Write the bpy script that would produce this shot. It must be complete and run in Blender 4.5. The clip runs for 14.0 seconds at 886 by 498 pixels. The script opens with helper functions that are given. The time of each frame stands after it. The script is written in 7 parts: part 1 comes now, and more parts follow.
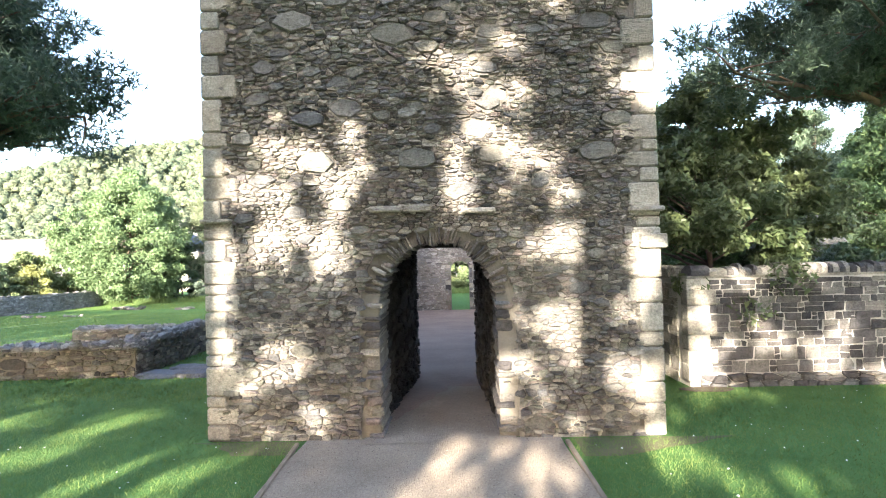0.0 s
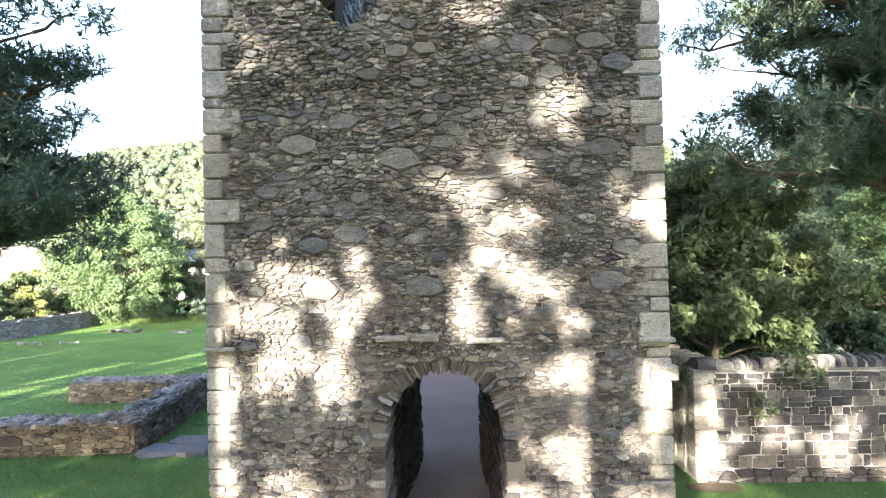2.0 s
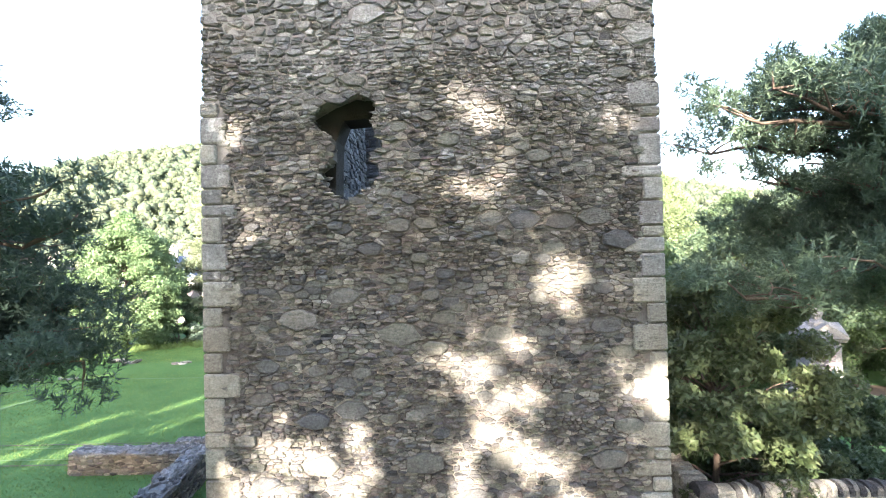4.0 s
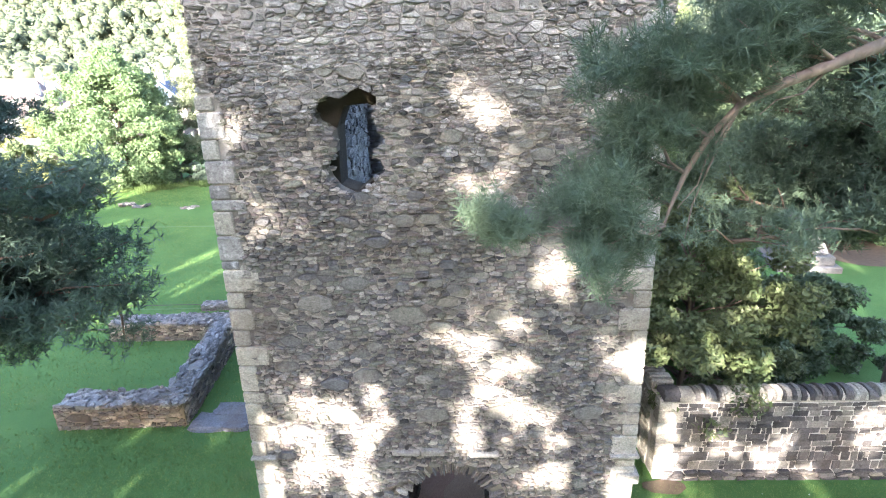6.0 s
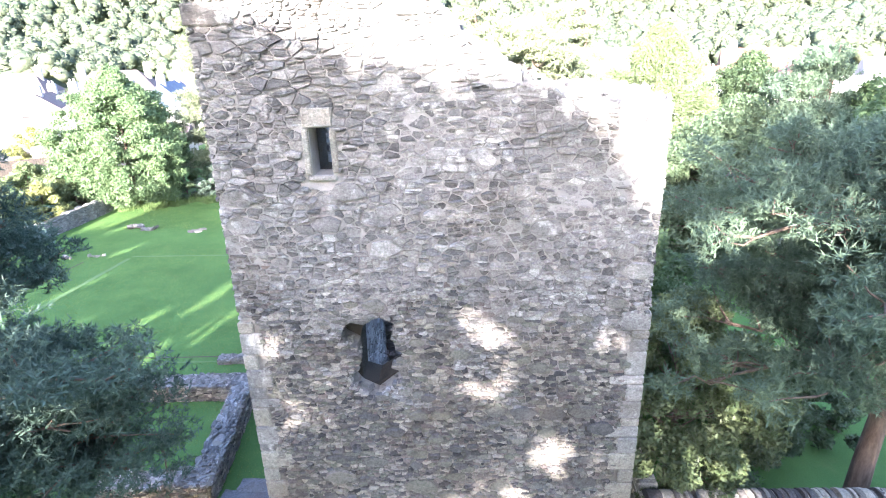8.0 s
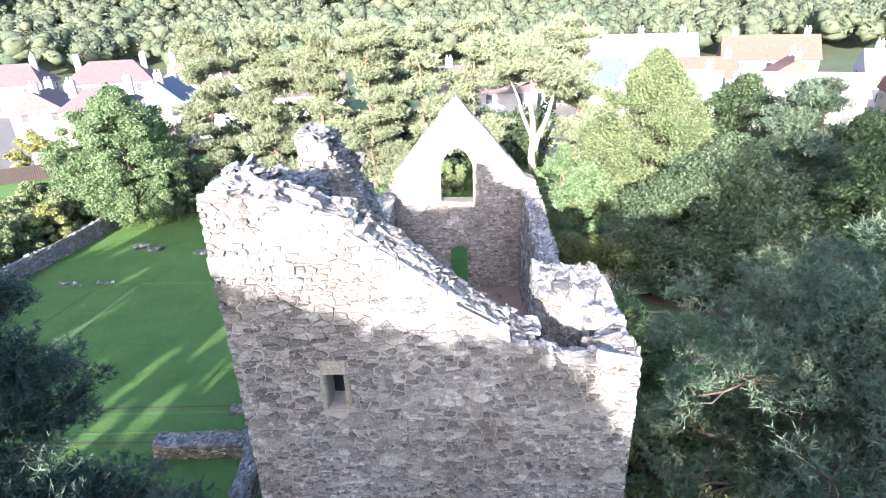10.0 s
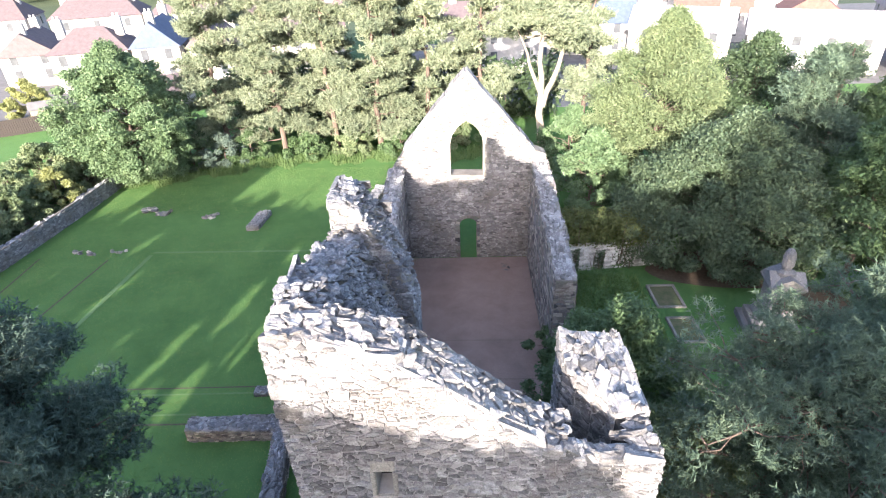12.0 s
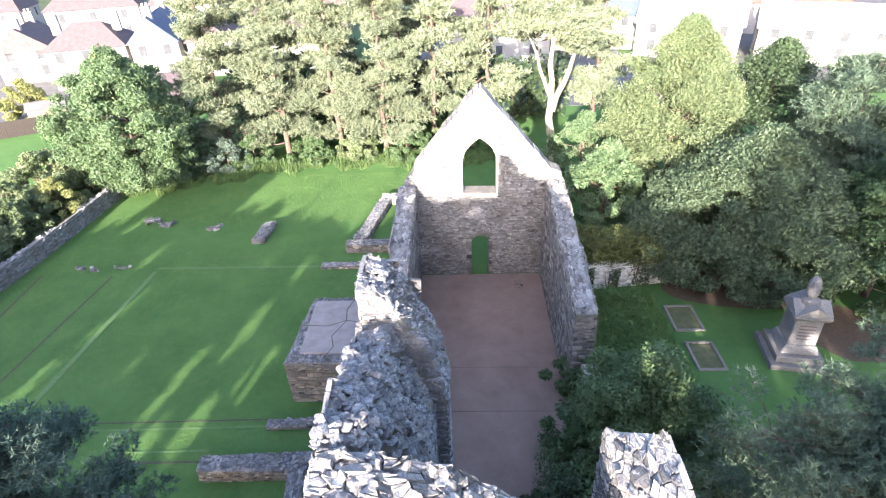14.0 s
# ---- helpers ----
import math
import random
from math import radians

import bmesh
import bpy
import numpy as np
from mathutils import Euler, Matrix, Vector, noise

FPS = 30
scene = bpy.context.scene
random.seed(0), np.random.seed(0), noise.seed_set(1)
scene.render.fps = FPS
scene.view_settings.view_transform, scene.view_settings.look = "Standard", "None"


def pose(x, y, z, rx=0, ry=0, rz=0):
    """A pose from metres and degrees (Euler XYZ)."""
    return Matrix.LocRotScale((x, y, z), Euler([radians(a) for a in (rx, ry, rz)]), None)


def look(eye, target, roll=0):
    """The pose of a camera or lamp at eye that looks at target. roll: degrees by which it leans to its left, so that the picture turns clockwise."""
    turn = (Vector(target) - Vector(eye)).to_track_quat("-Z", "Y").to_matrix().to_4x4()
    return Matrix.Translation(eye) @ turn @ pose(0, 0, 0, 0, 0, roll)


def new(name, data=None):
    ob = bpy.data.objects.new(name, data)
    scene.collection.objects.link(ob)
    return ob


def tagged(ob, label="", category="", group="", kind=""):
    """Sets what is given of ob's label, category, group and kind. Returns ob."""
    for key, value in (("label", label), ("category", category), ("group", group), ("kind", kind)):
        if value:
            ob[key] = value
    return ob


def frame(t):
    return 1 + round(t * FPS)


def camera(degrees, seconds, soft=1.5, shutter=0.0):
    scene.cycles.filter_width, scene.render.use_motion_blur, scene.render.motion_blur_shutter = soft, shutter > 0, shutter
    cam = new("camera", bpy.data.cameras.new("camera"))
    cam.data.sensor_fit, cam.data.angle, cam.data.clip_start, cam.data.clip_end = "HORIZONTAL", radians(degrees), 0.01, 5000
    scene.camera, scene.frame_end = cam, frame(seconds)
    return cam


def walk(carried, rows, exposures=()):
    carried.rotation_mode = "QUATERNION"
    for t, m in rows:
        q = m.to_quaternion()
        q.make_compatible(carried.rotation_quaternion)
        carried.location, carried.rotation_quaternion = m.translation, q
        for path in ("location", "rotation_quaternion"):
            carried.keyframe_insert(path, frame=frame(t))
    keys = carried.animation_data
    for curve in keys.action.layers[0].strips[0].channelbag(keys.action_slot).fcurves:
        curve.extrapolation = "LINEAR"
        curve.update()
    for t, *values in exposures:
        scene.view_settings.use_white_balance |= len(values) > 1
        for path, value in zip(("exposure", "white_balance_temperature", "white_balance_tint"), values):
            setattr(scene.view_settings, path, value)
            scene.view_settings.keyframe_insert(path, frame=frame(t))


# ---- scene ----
cam = camera(78.3, 14.0, soft=1.1)
METRES, EYE, TILT, LEAN, TURN = 18.0, 2.2, 0.95, 1.5, 2.0
ROWS = [
    (0.0, 0.0, 0.0, 0.0, 0.0, 0.0, -0.0),
    (0.5, -0.0037, 0.0019, 0.0179, -0.17, 0.0, 0.0),
    (1.0, -0.0051, 0.0012, 0.0365, -0.23, -0.03, -0.01),
    (1.5, -0.0069, 0.0046, 0.0598, -0.29, 0.01, -0.02),
    (2.0, -0.0074, 0.0062, 0.0867, -0.35, 0.04, -0.05),
    (2.5, -0.0054, 0.0065, 0.1177, -0.36, 0.04, -0.08),
    (3.0, -0.0054, 0.0078, 0.1438, -0.39, 0.1, -0.1),
    (3.5, -0.0072, 0.0076, 0.1732, -0.35, 0.08, -0.11),
    (4.0, -0.0088, 0.0081, 0.2046, -0.38, 0.09, -0.1),
    (6.5, -0.0131, 0.009, 0.3694, -0.5, -21.73, 0.1),
    (7.0, -0.0166, 0.0065, 0.4167, -0.56, -21.67, 0.13),
    (7.5, -0.0196, 0.0064, 0.466, -0.56, -21.65, 0.15),
    (8.0, -0.0194, 0.0159, 0.5084, -0.54, -21.65, 0.13),
    (8.5, -0.0141, 0.0336, 0.5543, -0.61, -21.6, 0.17),
    (9.0, -0.011, 0.0384, 0.6095, -0.64, -21.6, 0.21),
    (11.5, -0.0414, 0.0714, 0.8216, -0.84, -31.63, 0.43),
    (12.0, -0.05, 0.0934, 0.8486, -0.85, -32.15, 0.45),
    (12.5, -0.0591, 0.1137, 0.8648, -0.88, -32.12, 0.46),
    (13.0, -0.0731, 0.1303, 0.8856, -0.91, -32.58, 0.48),
    (13.5, -0.0854, 0.1537, 0.9054, -0.95, -33.2, 0.55),
    (14.0, -0.0861, 0.1897, 0.9212, -0.97, -33.86, 0.6),
]
EXPOSURES = [(0.0, 3.2, 6350, 14), (4.2, 3.27, 6200, 16), (6.4, 3.6, 5950, 19), (7.5, 3.66, 5700, 21), (9.2, 2.82, 5700, 21), (11.4, 2.36, 5950, 20), (14.0, 2.54, 5950, 21)]
walk(cam, [(t, pose(0, 0, EYE, TILT, LEAN, TURN) @ pose(METRES * x, METRES * y, METRES * z, 90 + pitch, roll, yaw)) for t, x, y, z, yaw, pitch, roll in ROWS], EXPOSURES)

# ---- world and sun ----
SUN_AZ, SUN_EL = radians(192.4), radians(17.1)          # clockwise from +y
SUN_DIR = Vector((math.sin(SUN_AZ) * math.cos(SUN_EL), math.cos(SUN_AZ) * math.cos(SUN_EL), math.sin(SUN_EL)))
world = bpy.data.worlds.new("sky")
scene.world = world
world.use_nodes = True
wn = world.node_tree.nodes
sky = wn.new("ShaderNodeTexSky")
sky.sky_type, sky.sun_disc = "NISHITA", False
sky.sun_elevation, sky.sun_rotation = SUN_EL, SUN_AZ
sky.air_density, sky.dust_density = 1.0, 2.5
wn["Background"].inputs["Strength"].default_value = 0.15
world.node_tree.links.new(sky.outputs[0], wn["Background"].inputs["Color"])
sun_data = bpy.data.lights.new("sun", "SUN")
sun_data.energy, sun_data.angle, sun_data.color = 5.0, radians(0.53), (1.0, 0.90, 0.72)
sun = new("sun", sun_data)
sun.matrix_world = look((-10, -40, 30), Vector((-10, -40, 30)) - SUN_DIR)


# ---- materials ----
class Nodes:
    """Short hand for one node material."""

    def __init__(self, name, rough=0.9, spec=0.3):
        self.mat = bpy.data.materials.new(name)
        self.mat.use_nodes = True
        self.tree = self.mat.node_tree
        self.b = self.tree.nodes["Principled BSDF"]
        self.b.inputs["Roughness"].default_value = rough
        self.b.inputs["Specular IOR Level"].default_value = spec
        self.pos = self.node("ShaderNodeNewGeometry").outputs["Position"]

    def node(self, kind, **kw):
        n = self.tree.nodes.new(kind)
        for k, v in kw.items():
            n.inputs[k].default_value = v
        return n

    def link(self, a, b):
        self.tree.links.new(a, b)

    def noise(self, scale, detail=3.0, rough=0.6, stretch=None):
        n = self.node("ShaderNodeTexNoise", Scale=scale, Detail=detail, Roughness=rough)
        src = self.pos
        if stretch:
            m = self.node("ShaderNodeMapping")
            m.inputs["Scale"].default_value = stretch
            self.link(src, m.inputs["Vector"])
            src = m.outputs[0]
        self.link(src, n.inputs["Vector"])
        return n.outputs["Fac"]

    def ramp(self, fac, stops):
        r = self.tree.nodes.new("ShaderNodeValToRGB")
        e = r.color_ramp.elements
        while len(e) < len(stops):
            e.new(0.5)
        for el, (p, c) in zip(e, stops):
            el.position, el.color = p, (*c, 1)
        self.link(fac, r.inputs[0])
        return r.outputs[0]

    def mix(self, fac, a, b, kind="MIX"):
        m = self.tree.nodes.new("ShaderNodeMix")
        m.data_type, m.blend_type = "RGBA", kind
        for sock, v in ((m.inputs[0], fac), (m.inputs[6], a), (m.inputs[7], b)):
            if isinstance(v, (int, float)):
                sock.default_value = v
            elif isinstance(v, tuple):
                sock.default_value = (*v, 1)
            else:
                self.link(v, sock)
        return m.outputs[2]

    def math(self, op, a, b=0.0):
        m = self.tree.nodes.new("ShaderNodeMath")
        m.operation = op
        for sock, v in ((m.inputs[0], a), (m.inputs[1], b)):
            if isinstance(v, (int, float)):
                sock.default_value = v
            else:
                self.link(v, sock)
        return m.outputs[0]

    def random(self):
        """One value for each loose piece, whether an object of its own or an island of a joined mesh."""
        o = self.tree.nodes.new("ShaderNodeObjectInfo").outputs["Random"]
        g = self.tree.nodes.new("ShaderNodeNewGeometry").outputs["Random Per Island"]
        return self.math("FRACT", self.math("ADD", o, g))

    def finish(self, color, bump=None, strength=0.4, dist=0.02):
        if isinstance(color, tuple):
            self.b.inputs["Base Color"].default_value = (*color, 1)
        else:
            self.link(color, self.b.inputs["Base Color"])
        if bump is not None:
            n = self.node("ShaderNodeBump", Strength=strength, Distance=dist)
            self.link(bump, n.inputs["Height"])
            self.link(n.outputs[0], self.b.inputs["Normal"])
        return self.mat


def stone_material(name, stops, lichen=(0.55, 0.54, 0.48), lichen_at=0.66):
    m = Nodes(name, 0.92, 0.2)
    base = m.ramp(m.random(), stops)
    grain = m.noise(38, 4, 0.7)
    base = m.mix(0.75, base, m.ramp(grain, [(0.25, (0.25, 0.25, 0.25)), (0.75, (0.76, 0.76, 0.76))]), "OVERLAY")
    pits = m.noise(15, 4, 0.7)
    base = m.mix(0.5, base, m.ramp(pits, [(0.32, (0.22, 0.21, 0.20)), (0.5, (0.5, 0.5, 0.5)), (0.72, (0.66, 0.66, 0.66))]), "OVERLAY")
    blotch = m.noise(5.5, 5, 0.65)
    base = m.mix(m.ramp(blotch, [(lichen_at - 0.06, (0, 0, 0)), (lichen_at + 0.06, (0.75, 0.75, 0.75))]), base, lichen)
    cloud = m.noise(0.55, 5, 0.6)
    base = m.mix(0.5, base, m.ramp(cloud, [(0.3, (0.32, 0.32, 0.31)), (0.7, (0.68, 0.68, 0.68))]), "OVERLAY")
    warm = m.noise(0.9, 3)
    base = m.mix(m.ramp(warm, [(0.5, (0, 0, 0)), (0.75, (0.45, 0.45, 0.45))]), base, (0.14, 0.11, 0.08))
    streak = m.noise(26, 4, 0.75, (1, 1, 4))
    base = m.mix(0.45, base, m.ramp(streak, [(0.3, (0.3, 0.3, 0.3)), (0.7, (0.72, 0.72, 0.72))]), "OVERLAY")
    return m.finish(base, m.math("ADD", m.math("MULTIPLY", grain, 0.6), m.math("ADD", streak, m.noise(11, 3, 0.6, (1, 1, 3)))), 0.9, 0.022)


WHIN = stone_material("whinstone_rubble", [(0.0, (0.062, 0.060, 0.060)), (0.12, (0.112, 0.109, 0.108)), (0.25, (0.168, 0.153, 0.137)), (0.38, (0.152, 0.154, 0.128)), (0.5, (0.222, 0.207, 0.184)), (0.6, (0.176, 0.144, 0.134)), (0.72, (0.138, 0.140, 0.144)), (0.85, (0.262, 0.244, 0.212)), (1.0, (0.350, 0.325, 0.278))], (0.468, 0.454, 0.420), 0.7)
WHIN_LARGE = stone_material("large_whinstone_blocks", [(0.0, (0.100, 0.100, 0.102)), (0.35, (0.150, 0.146, 0.138)), (0.7, (0.172, 0.166, 0.140)), (1.0, (0.225, 0.215, 0.195))], (0.340, 0.330, 0.305), 0.74)
WHIN_PALE = stone_material("pale_weathered_rubble", [(0.0, (0.105, 0.103, 0.101)), (0.2, (0.190, 0.184, 0.176)), (0.4, (0.275, 0.265, 0.251)), (0.55, (0.160, 0.155, 0.154)), (0.72, (0.320, 0.309, 0.291)), (0.85, (0.225, 0.218, 0.211)), (1.0, (0.410, 0.397, 0.374))], (0.570, 0.556, 0.530), 0.63)
CORE = stone_material("broken_core_rubble", [(0.0, (0.110, 0.112, 0.118)), (0.5, (0.180, 0.180, 0.182)), (1.0, (0.264, 0.264, 0.262))], (0.456, 0.456, 0.450), 0.62)
SANDSTONE = stone_material("dressed_sandstone", [(0.0, (0.237, 0.221, 0.190)), (0.5, (0.312, 0.293, 0.251)), (1.0, (0.397, 0.373, 0.321))], (0.534, 0.518, 0.458), 0.7)
DARKWHIN = stone_material("dark_squared_whinstone", [(0.0, (0.050, 0.047, 0.049)), (0.4, (0.085, 0.080, 0.080)), (0.7, (0.125, 0.118, 0.112)), (1.0, (0.215, 0.202, 0.182))], (0.340, 0.330, 0.308), 0.72)


def mortar_material(name, a, b):
    m = Nodes(name, 0.95, 0.15)
    c = m.ramp(m.noise(2.2, 5), [(0.3, a), (0.7, b)])
    g = m.noise(60, 3, 0.7)
    c = m.mix(0.4, c, m.ramp(g, [(0.3, (0.4, 0.4, 0.4)), (0.7, (0.62, 0.62, 0.62))]), "OVERLAY")
    return m.finish(c, m.math("ADD", g, m.noise(14, 3)), 0.6, 0.03)


MORTAR = mortar_material("lime_mortar", (0.128, 0.117, 0.103), (0.232, 0.215, 0.182))
MORTAR_PALE = mortar_material("pale_lime_mortar", (0.356, 0.337, 0.305), (0.503, 0.476, 0.430))


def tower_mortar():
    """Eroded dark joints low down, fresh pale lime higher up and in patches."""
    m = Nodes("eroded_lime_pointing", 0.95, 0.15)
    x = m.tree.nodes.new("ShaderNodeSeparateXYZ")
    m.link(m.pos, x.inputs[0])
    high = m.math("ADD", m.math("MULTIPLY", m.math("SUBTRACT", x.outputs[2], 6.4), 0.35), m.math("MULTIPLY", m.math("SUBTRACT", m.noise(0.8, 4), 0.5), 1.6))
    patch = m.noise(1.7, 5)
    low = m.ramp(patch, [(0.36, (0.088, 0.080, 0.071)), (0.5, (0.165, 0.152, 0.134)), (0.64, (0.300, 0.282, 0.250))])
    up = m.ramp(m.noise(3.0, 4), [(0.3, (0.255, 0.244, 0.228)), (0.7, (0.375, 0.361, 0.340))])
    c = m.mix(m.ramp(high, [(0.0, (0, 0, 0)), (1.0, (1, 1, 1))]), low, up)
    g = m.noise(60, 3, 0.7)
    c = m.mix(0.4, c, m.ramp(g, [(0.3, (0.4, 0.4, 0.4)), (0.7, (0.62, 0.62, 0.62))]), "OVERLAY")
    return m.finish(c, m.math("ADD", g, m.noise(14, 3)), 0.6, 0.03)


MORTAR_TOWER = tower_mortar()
# Passage shade is put into these near-black stone and mortar colours.
SHADE_STONE = stone_material("shade_dark_passage_stone", [(0.0, (0.020, 0.019, 0.018)), (0.5, (0.038, 0.036, 0.033)), (1.0, (0.060, 0.056, 0.050))], (0.075, 0.072, 0.065), 0.8)
SHADE_MORTAR = mortar_material("shade_dark_mortar", (0.030, 0.028, 0.024), (0.055, 0.050, 0.042))
CONCRETE = mortar_material("cracked_cement_cap", (0.225, 0.20, 0.192), (0.30, 0.27, 0.258))


def ground_material():
    m = Nodes("mown_lawn", 0.95, 0.15)
    c = m.ramp(m.noise(0.35, 4), [(0.3, (0.056, 0.121, 0.032)), (0.7, (0.079, 0.157, 0.045))])
    c = m.mix(m.ramp(m.noise(2.6, 5), [(0.45, (0, 0, 0)), (0.75, (0.5, 0.5, 0.5))]), c, (0.092, 0.165, 0.047))
    c = m.mix(m.ramp(m.noise(0.9, 5), [(0.6, (0, 0, 0)), (0.8, (0.4, 0.4, 0.4))]), c, (0.14, 0.15, 0.06))
    f = m.noise(45, 3, 0.8)
    c = m.mix(0.6, c, m.ramp(f, [(0.25, (0.3, 0.3, 0.3)), (0.75, (0.72, 0.72, 0.72))]), "OVERLAY")
    x = m.tree.nodes.new("ShaderNodeSeparateXYZ")
    m.link(m.pos, x.inputs[0])
    far = m.ramp(m.math("MULTIPLY", m.math("SUBTRACT", x.outputs[1], 70.0), 0.02), [(0.0, (0, 0, 0)), (1.0, (1, 1, 1))])
    wood = m.ramp(m.noise(0.05, 4), [(0.3, (0.050, 0.072, 0.040)), (0.7, (0.082, 0.100, 0.055))])
    return m.finish(m.mix(far, c, wood), f, 0.8, 0.03)


LAWN = ground_material()


def gravel_material(name, a, b):
    m = Nodes(name, 0.95, 0.2)
    v = m.tree.nodes.new("ShaderNodeTexVoronoi")
    v.inputs["Scale"].default_value = 55
    m.link(m.pos, v.inputs["Vector"])
    c = m.ramp(m.noise(0.8, 4), [(0.3, a), (0.7, b)])
    c = m.mix(0.4, c, m.ramp(v.outputs["Color"], [(0.1, (0.34, 0.33, 0.32)), (0.9, (0.70, 0.70, 0.70))]), "OVERLAY")
    return m.finish(c, m.math("ADD", v.outputs["Distance"], m.noise(8, 3)), 0.6, 0.02)


GRAVEL = gravel_material("path_gravel", (0.225, 0.184, 0.142), (0.320, 0.266, 0.208))
EARTH = gravel_material("nave_gravel", (0.225, 0.160, 0.128), (0.300, 0.220, 0.178))


def leaf_material(name, stops, rough=0.6, trans=0.25):
    m = Nodes(name, rough, 0.35)
    c = m.mix(0.55, m.ramp(m.random(), stops), m.ramp(m.noise(1.1, 4), [(0.25 + 0.5 * q, k) for q, k in stops]))
    c = m.mix(m.ramp(m.noise(0.7, 3), [(0.35, (0, 0, 0)), (0.7, (0.4, 0.4, 0.4))]), c, tuple(min(1, 1.4 * k) for k in stops[-1][1]))
    mat = m.finish(c)
    t = m.tree.nodes.new("ShaderNodeBsdfTranslucent")
    m.link(c, t.inputs["Color"])
    mixer = m.node("ShaderNodeMixShader", Fac=trans)
    m.link(m.b.outputs[0], mixer.inputs[1])
    m.link(t.outputs[0], mixer.inputs[2])
    m.link(mixer.outputs[0], m.tree.nodes["Material Output"].inputs[0])
    return mat


NEEDLE = leaf_material("scots_pine_needles", [(0.0, (0.044, 0.074, 0.050)), (0.6, (0.072, 0.112, 0.072)), (1.0, (0.116, 0.156, 0.094))], 0.6, 0.15)
NEEDLE_DARK = leaf_material("dark_pine_needles", [(0.0, (0.032, 0.058, 0.046)), (0.6, (0.053, 0.090, 0.068)), (1.0, (0.088, 0.130, 0.092))], 0.65, 0.1)
# Lighter copy of the needles: the far pines' sunlight is put into the colour.
NEEDLE_LIT = leaf_material("sunlit_pine_needles", [(0.0, (0.101, 0.134, 0.078)), (0.6, (0.157, 0.190, 0.112)), (1.0, (0.224, 0.246, 0.157))], 0.6, 0.2)
LEAF = leaf_material("broad_leaves", [(0.0, (0.042, 0.075, 0.03)), (0.6, (0.066, 0.115, 0.044)), (1.0, (0.105, 0.155, 0.065))])
LEAF_LIGHT = leaf_material("light_leaves", [(0.0, (0.084, 0.122, 0.054)), (0.6, (0.122, 0.164, 0.074)), (1.0, (0.186, 0.216, 0.108))])
LEAF_ASH = leaf_material("ash_leaves", [(0.0, (0.060, 0.105, 0.046)), (0.6, (0.092, 0.150, 0.066)), (1.0, (0.145, 0.200, 0.098))])
LEAF_DARK = leaf_material("dark_evergreen_leaves", [(0.0, (0.028, 0.048, 0.022)), (0.6, (0.045, 0.075, 0.034)), (1.0, (0.08, 0.115, 0.055))], 0.5)
LEAF_BEECH = leaf_material("beech_leaves", [(0.0, (0.040, 0.070, 0.038)), (0.6, (0.066, 0.100, 0.052)), (1.0, (0.105, 0.138, 0.072))], 0.6)
LEAF_SHRUB = leaf_material("olive_shrub_leaves", [(0.0, (0.042, 0.070, 0.030)), (0.5, (0.072, 0.102, 0.042)), (1.0, (0.128, 0.148, 0.070))], 0.5)


def woods_material():
    m = Nodes("hillside_woods", 0.95, 0.05)
    c = m.ramp(m.random(), [(0.0, (0.046, 0.068, 0.050)), (0.35, (0.062, 0.084, 0.056)), (0.7, (0.080, 0.098, 0.064)), (1.0, (0.104, 0.112, 0.076))])
    c = m.mix(0.5, c, m.ramp(m.noise(0.025, 4), [(0.3, (0.050, 0.076, 0.058)), (0.7, (0.104, 0.114, 0.074))]))
    f = m.noise(1.1, 6, 0.85)
    c = m.mix(0.7, c, m.ramp(f, [(0.3, (0.26, 0.28, 0.27)), (0.7, (0.70, 0.70, 0.68))]), "OVERLAY")
    return m.finish(c, f, 0.5, 0.5)


WOODS = woods_material()
LEAF_WOODS = leaf_material("hillside_leaves", [(0.0, (0.038, 0.060, 0.041)), (0.5, (0.058, 0.080, 0.050)), (1.0, (0.092, 0.104, 0.066))], 0.85, 0.2)


def bark_material(name, a, b):
    m = Nodes(name, 0.9, 0.2)
    n = m.noise(9, 4, 0.7, (1, 1, 0.25))
    return m.finish(m.ramp(n, [(0.3, a), (0.7, b)]), n, 0.8, 0.03)


BARK = bark_material("grey_brown_bark", (0.07, 0.05, 0.04), (0.17, 0.13, 0.10))
BARK_PINE = bark_material("orange_pine_bark", (0.085, 0.055, 0.04), (0.2, 0.13, 0.09))
BARK_PALE = bark_material("pale_bare_bark", (0.186, 0.161, 0.124), (0.310, 0.279, 0.223))


BARK_DEAD = bark_material("bare_dead_twigs", (0.16, 0.10, 0.07), (0.34, 0.24, 0.18))
LEAF_NETTLE = leaf_material("nettle_leaves", [(0.0, (0.062, 0.130, 0.034)), (1.0, (0.125, 0.205, 0.062))])
BARK_GREY = bark_material("grey_twig_bark", (0.12, 0.10, 0.085), (0.24, 0.20, 0.17))
LEAF_OLIVE = leaf_material("olive_hedge_leaves", [(0.0, (0.05, 0.075, 0.02)), (0.6, (0.08, 0.11, 0.03)), (1.0, (0.13, 0.13, 0.045))])
LEAF_GOLD = leaf_material("golden_leaves", [(0.0, (0.15, 0.17, 0.05)), (1.0, (0.25, 0.26, 0.10))])
NEEDLE_BLUE = leaf_material("blue_conifer_leaves", [(0.0, (0.05, 0.08, 0.06)), (1.0, (0.12, 0.16, 0.12))])
GRASS = leaf_material("grass_blades", [(0.0, (0.055, 0.112, 0.024)), (0.6, (0.095, 0.158, 0.037)), (1.0, (0.165, 0.205, 0.06))], 0.7, 0.3)
GRASS_TALL = leaf_material("tall_grass_blades", [(0.0, (0.055, 0.110, 0.030)), (1.0, (0.120, 0.175, 0.058))], 0.7, 0.2)


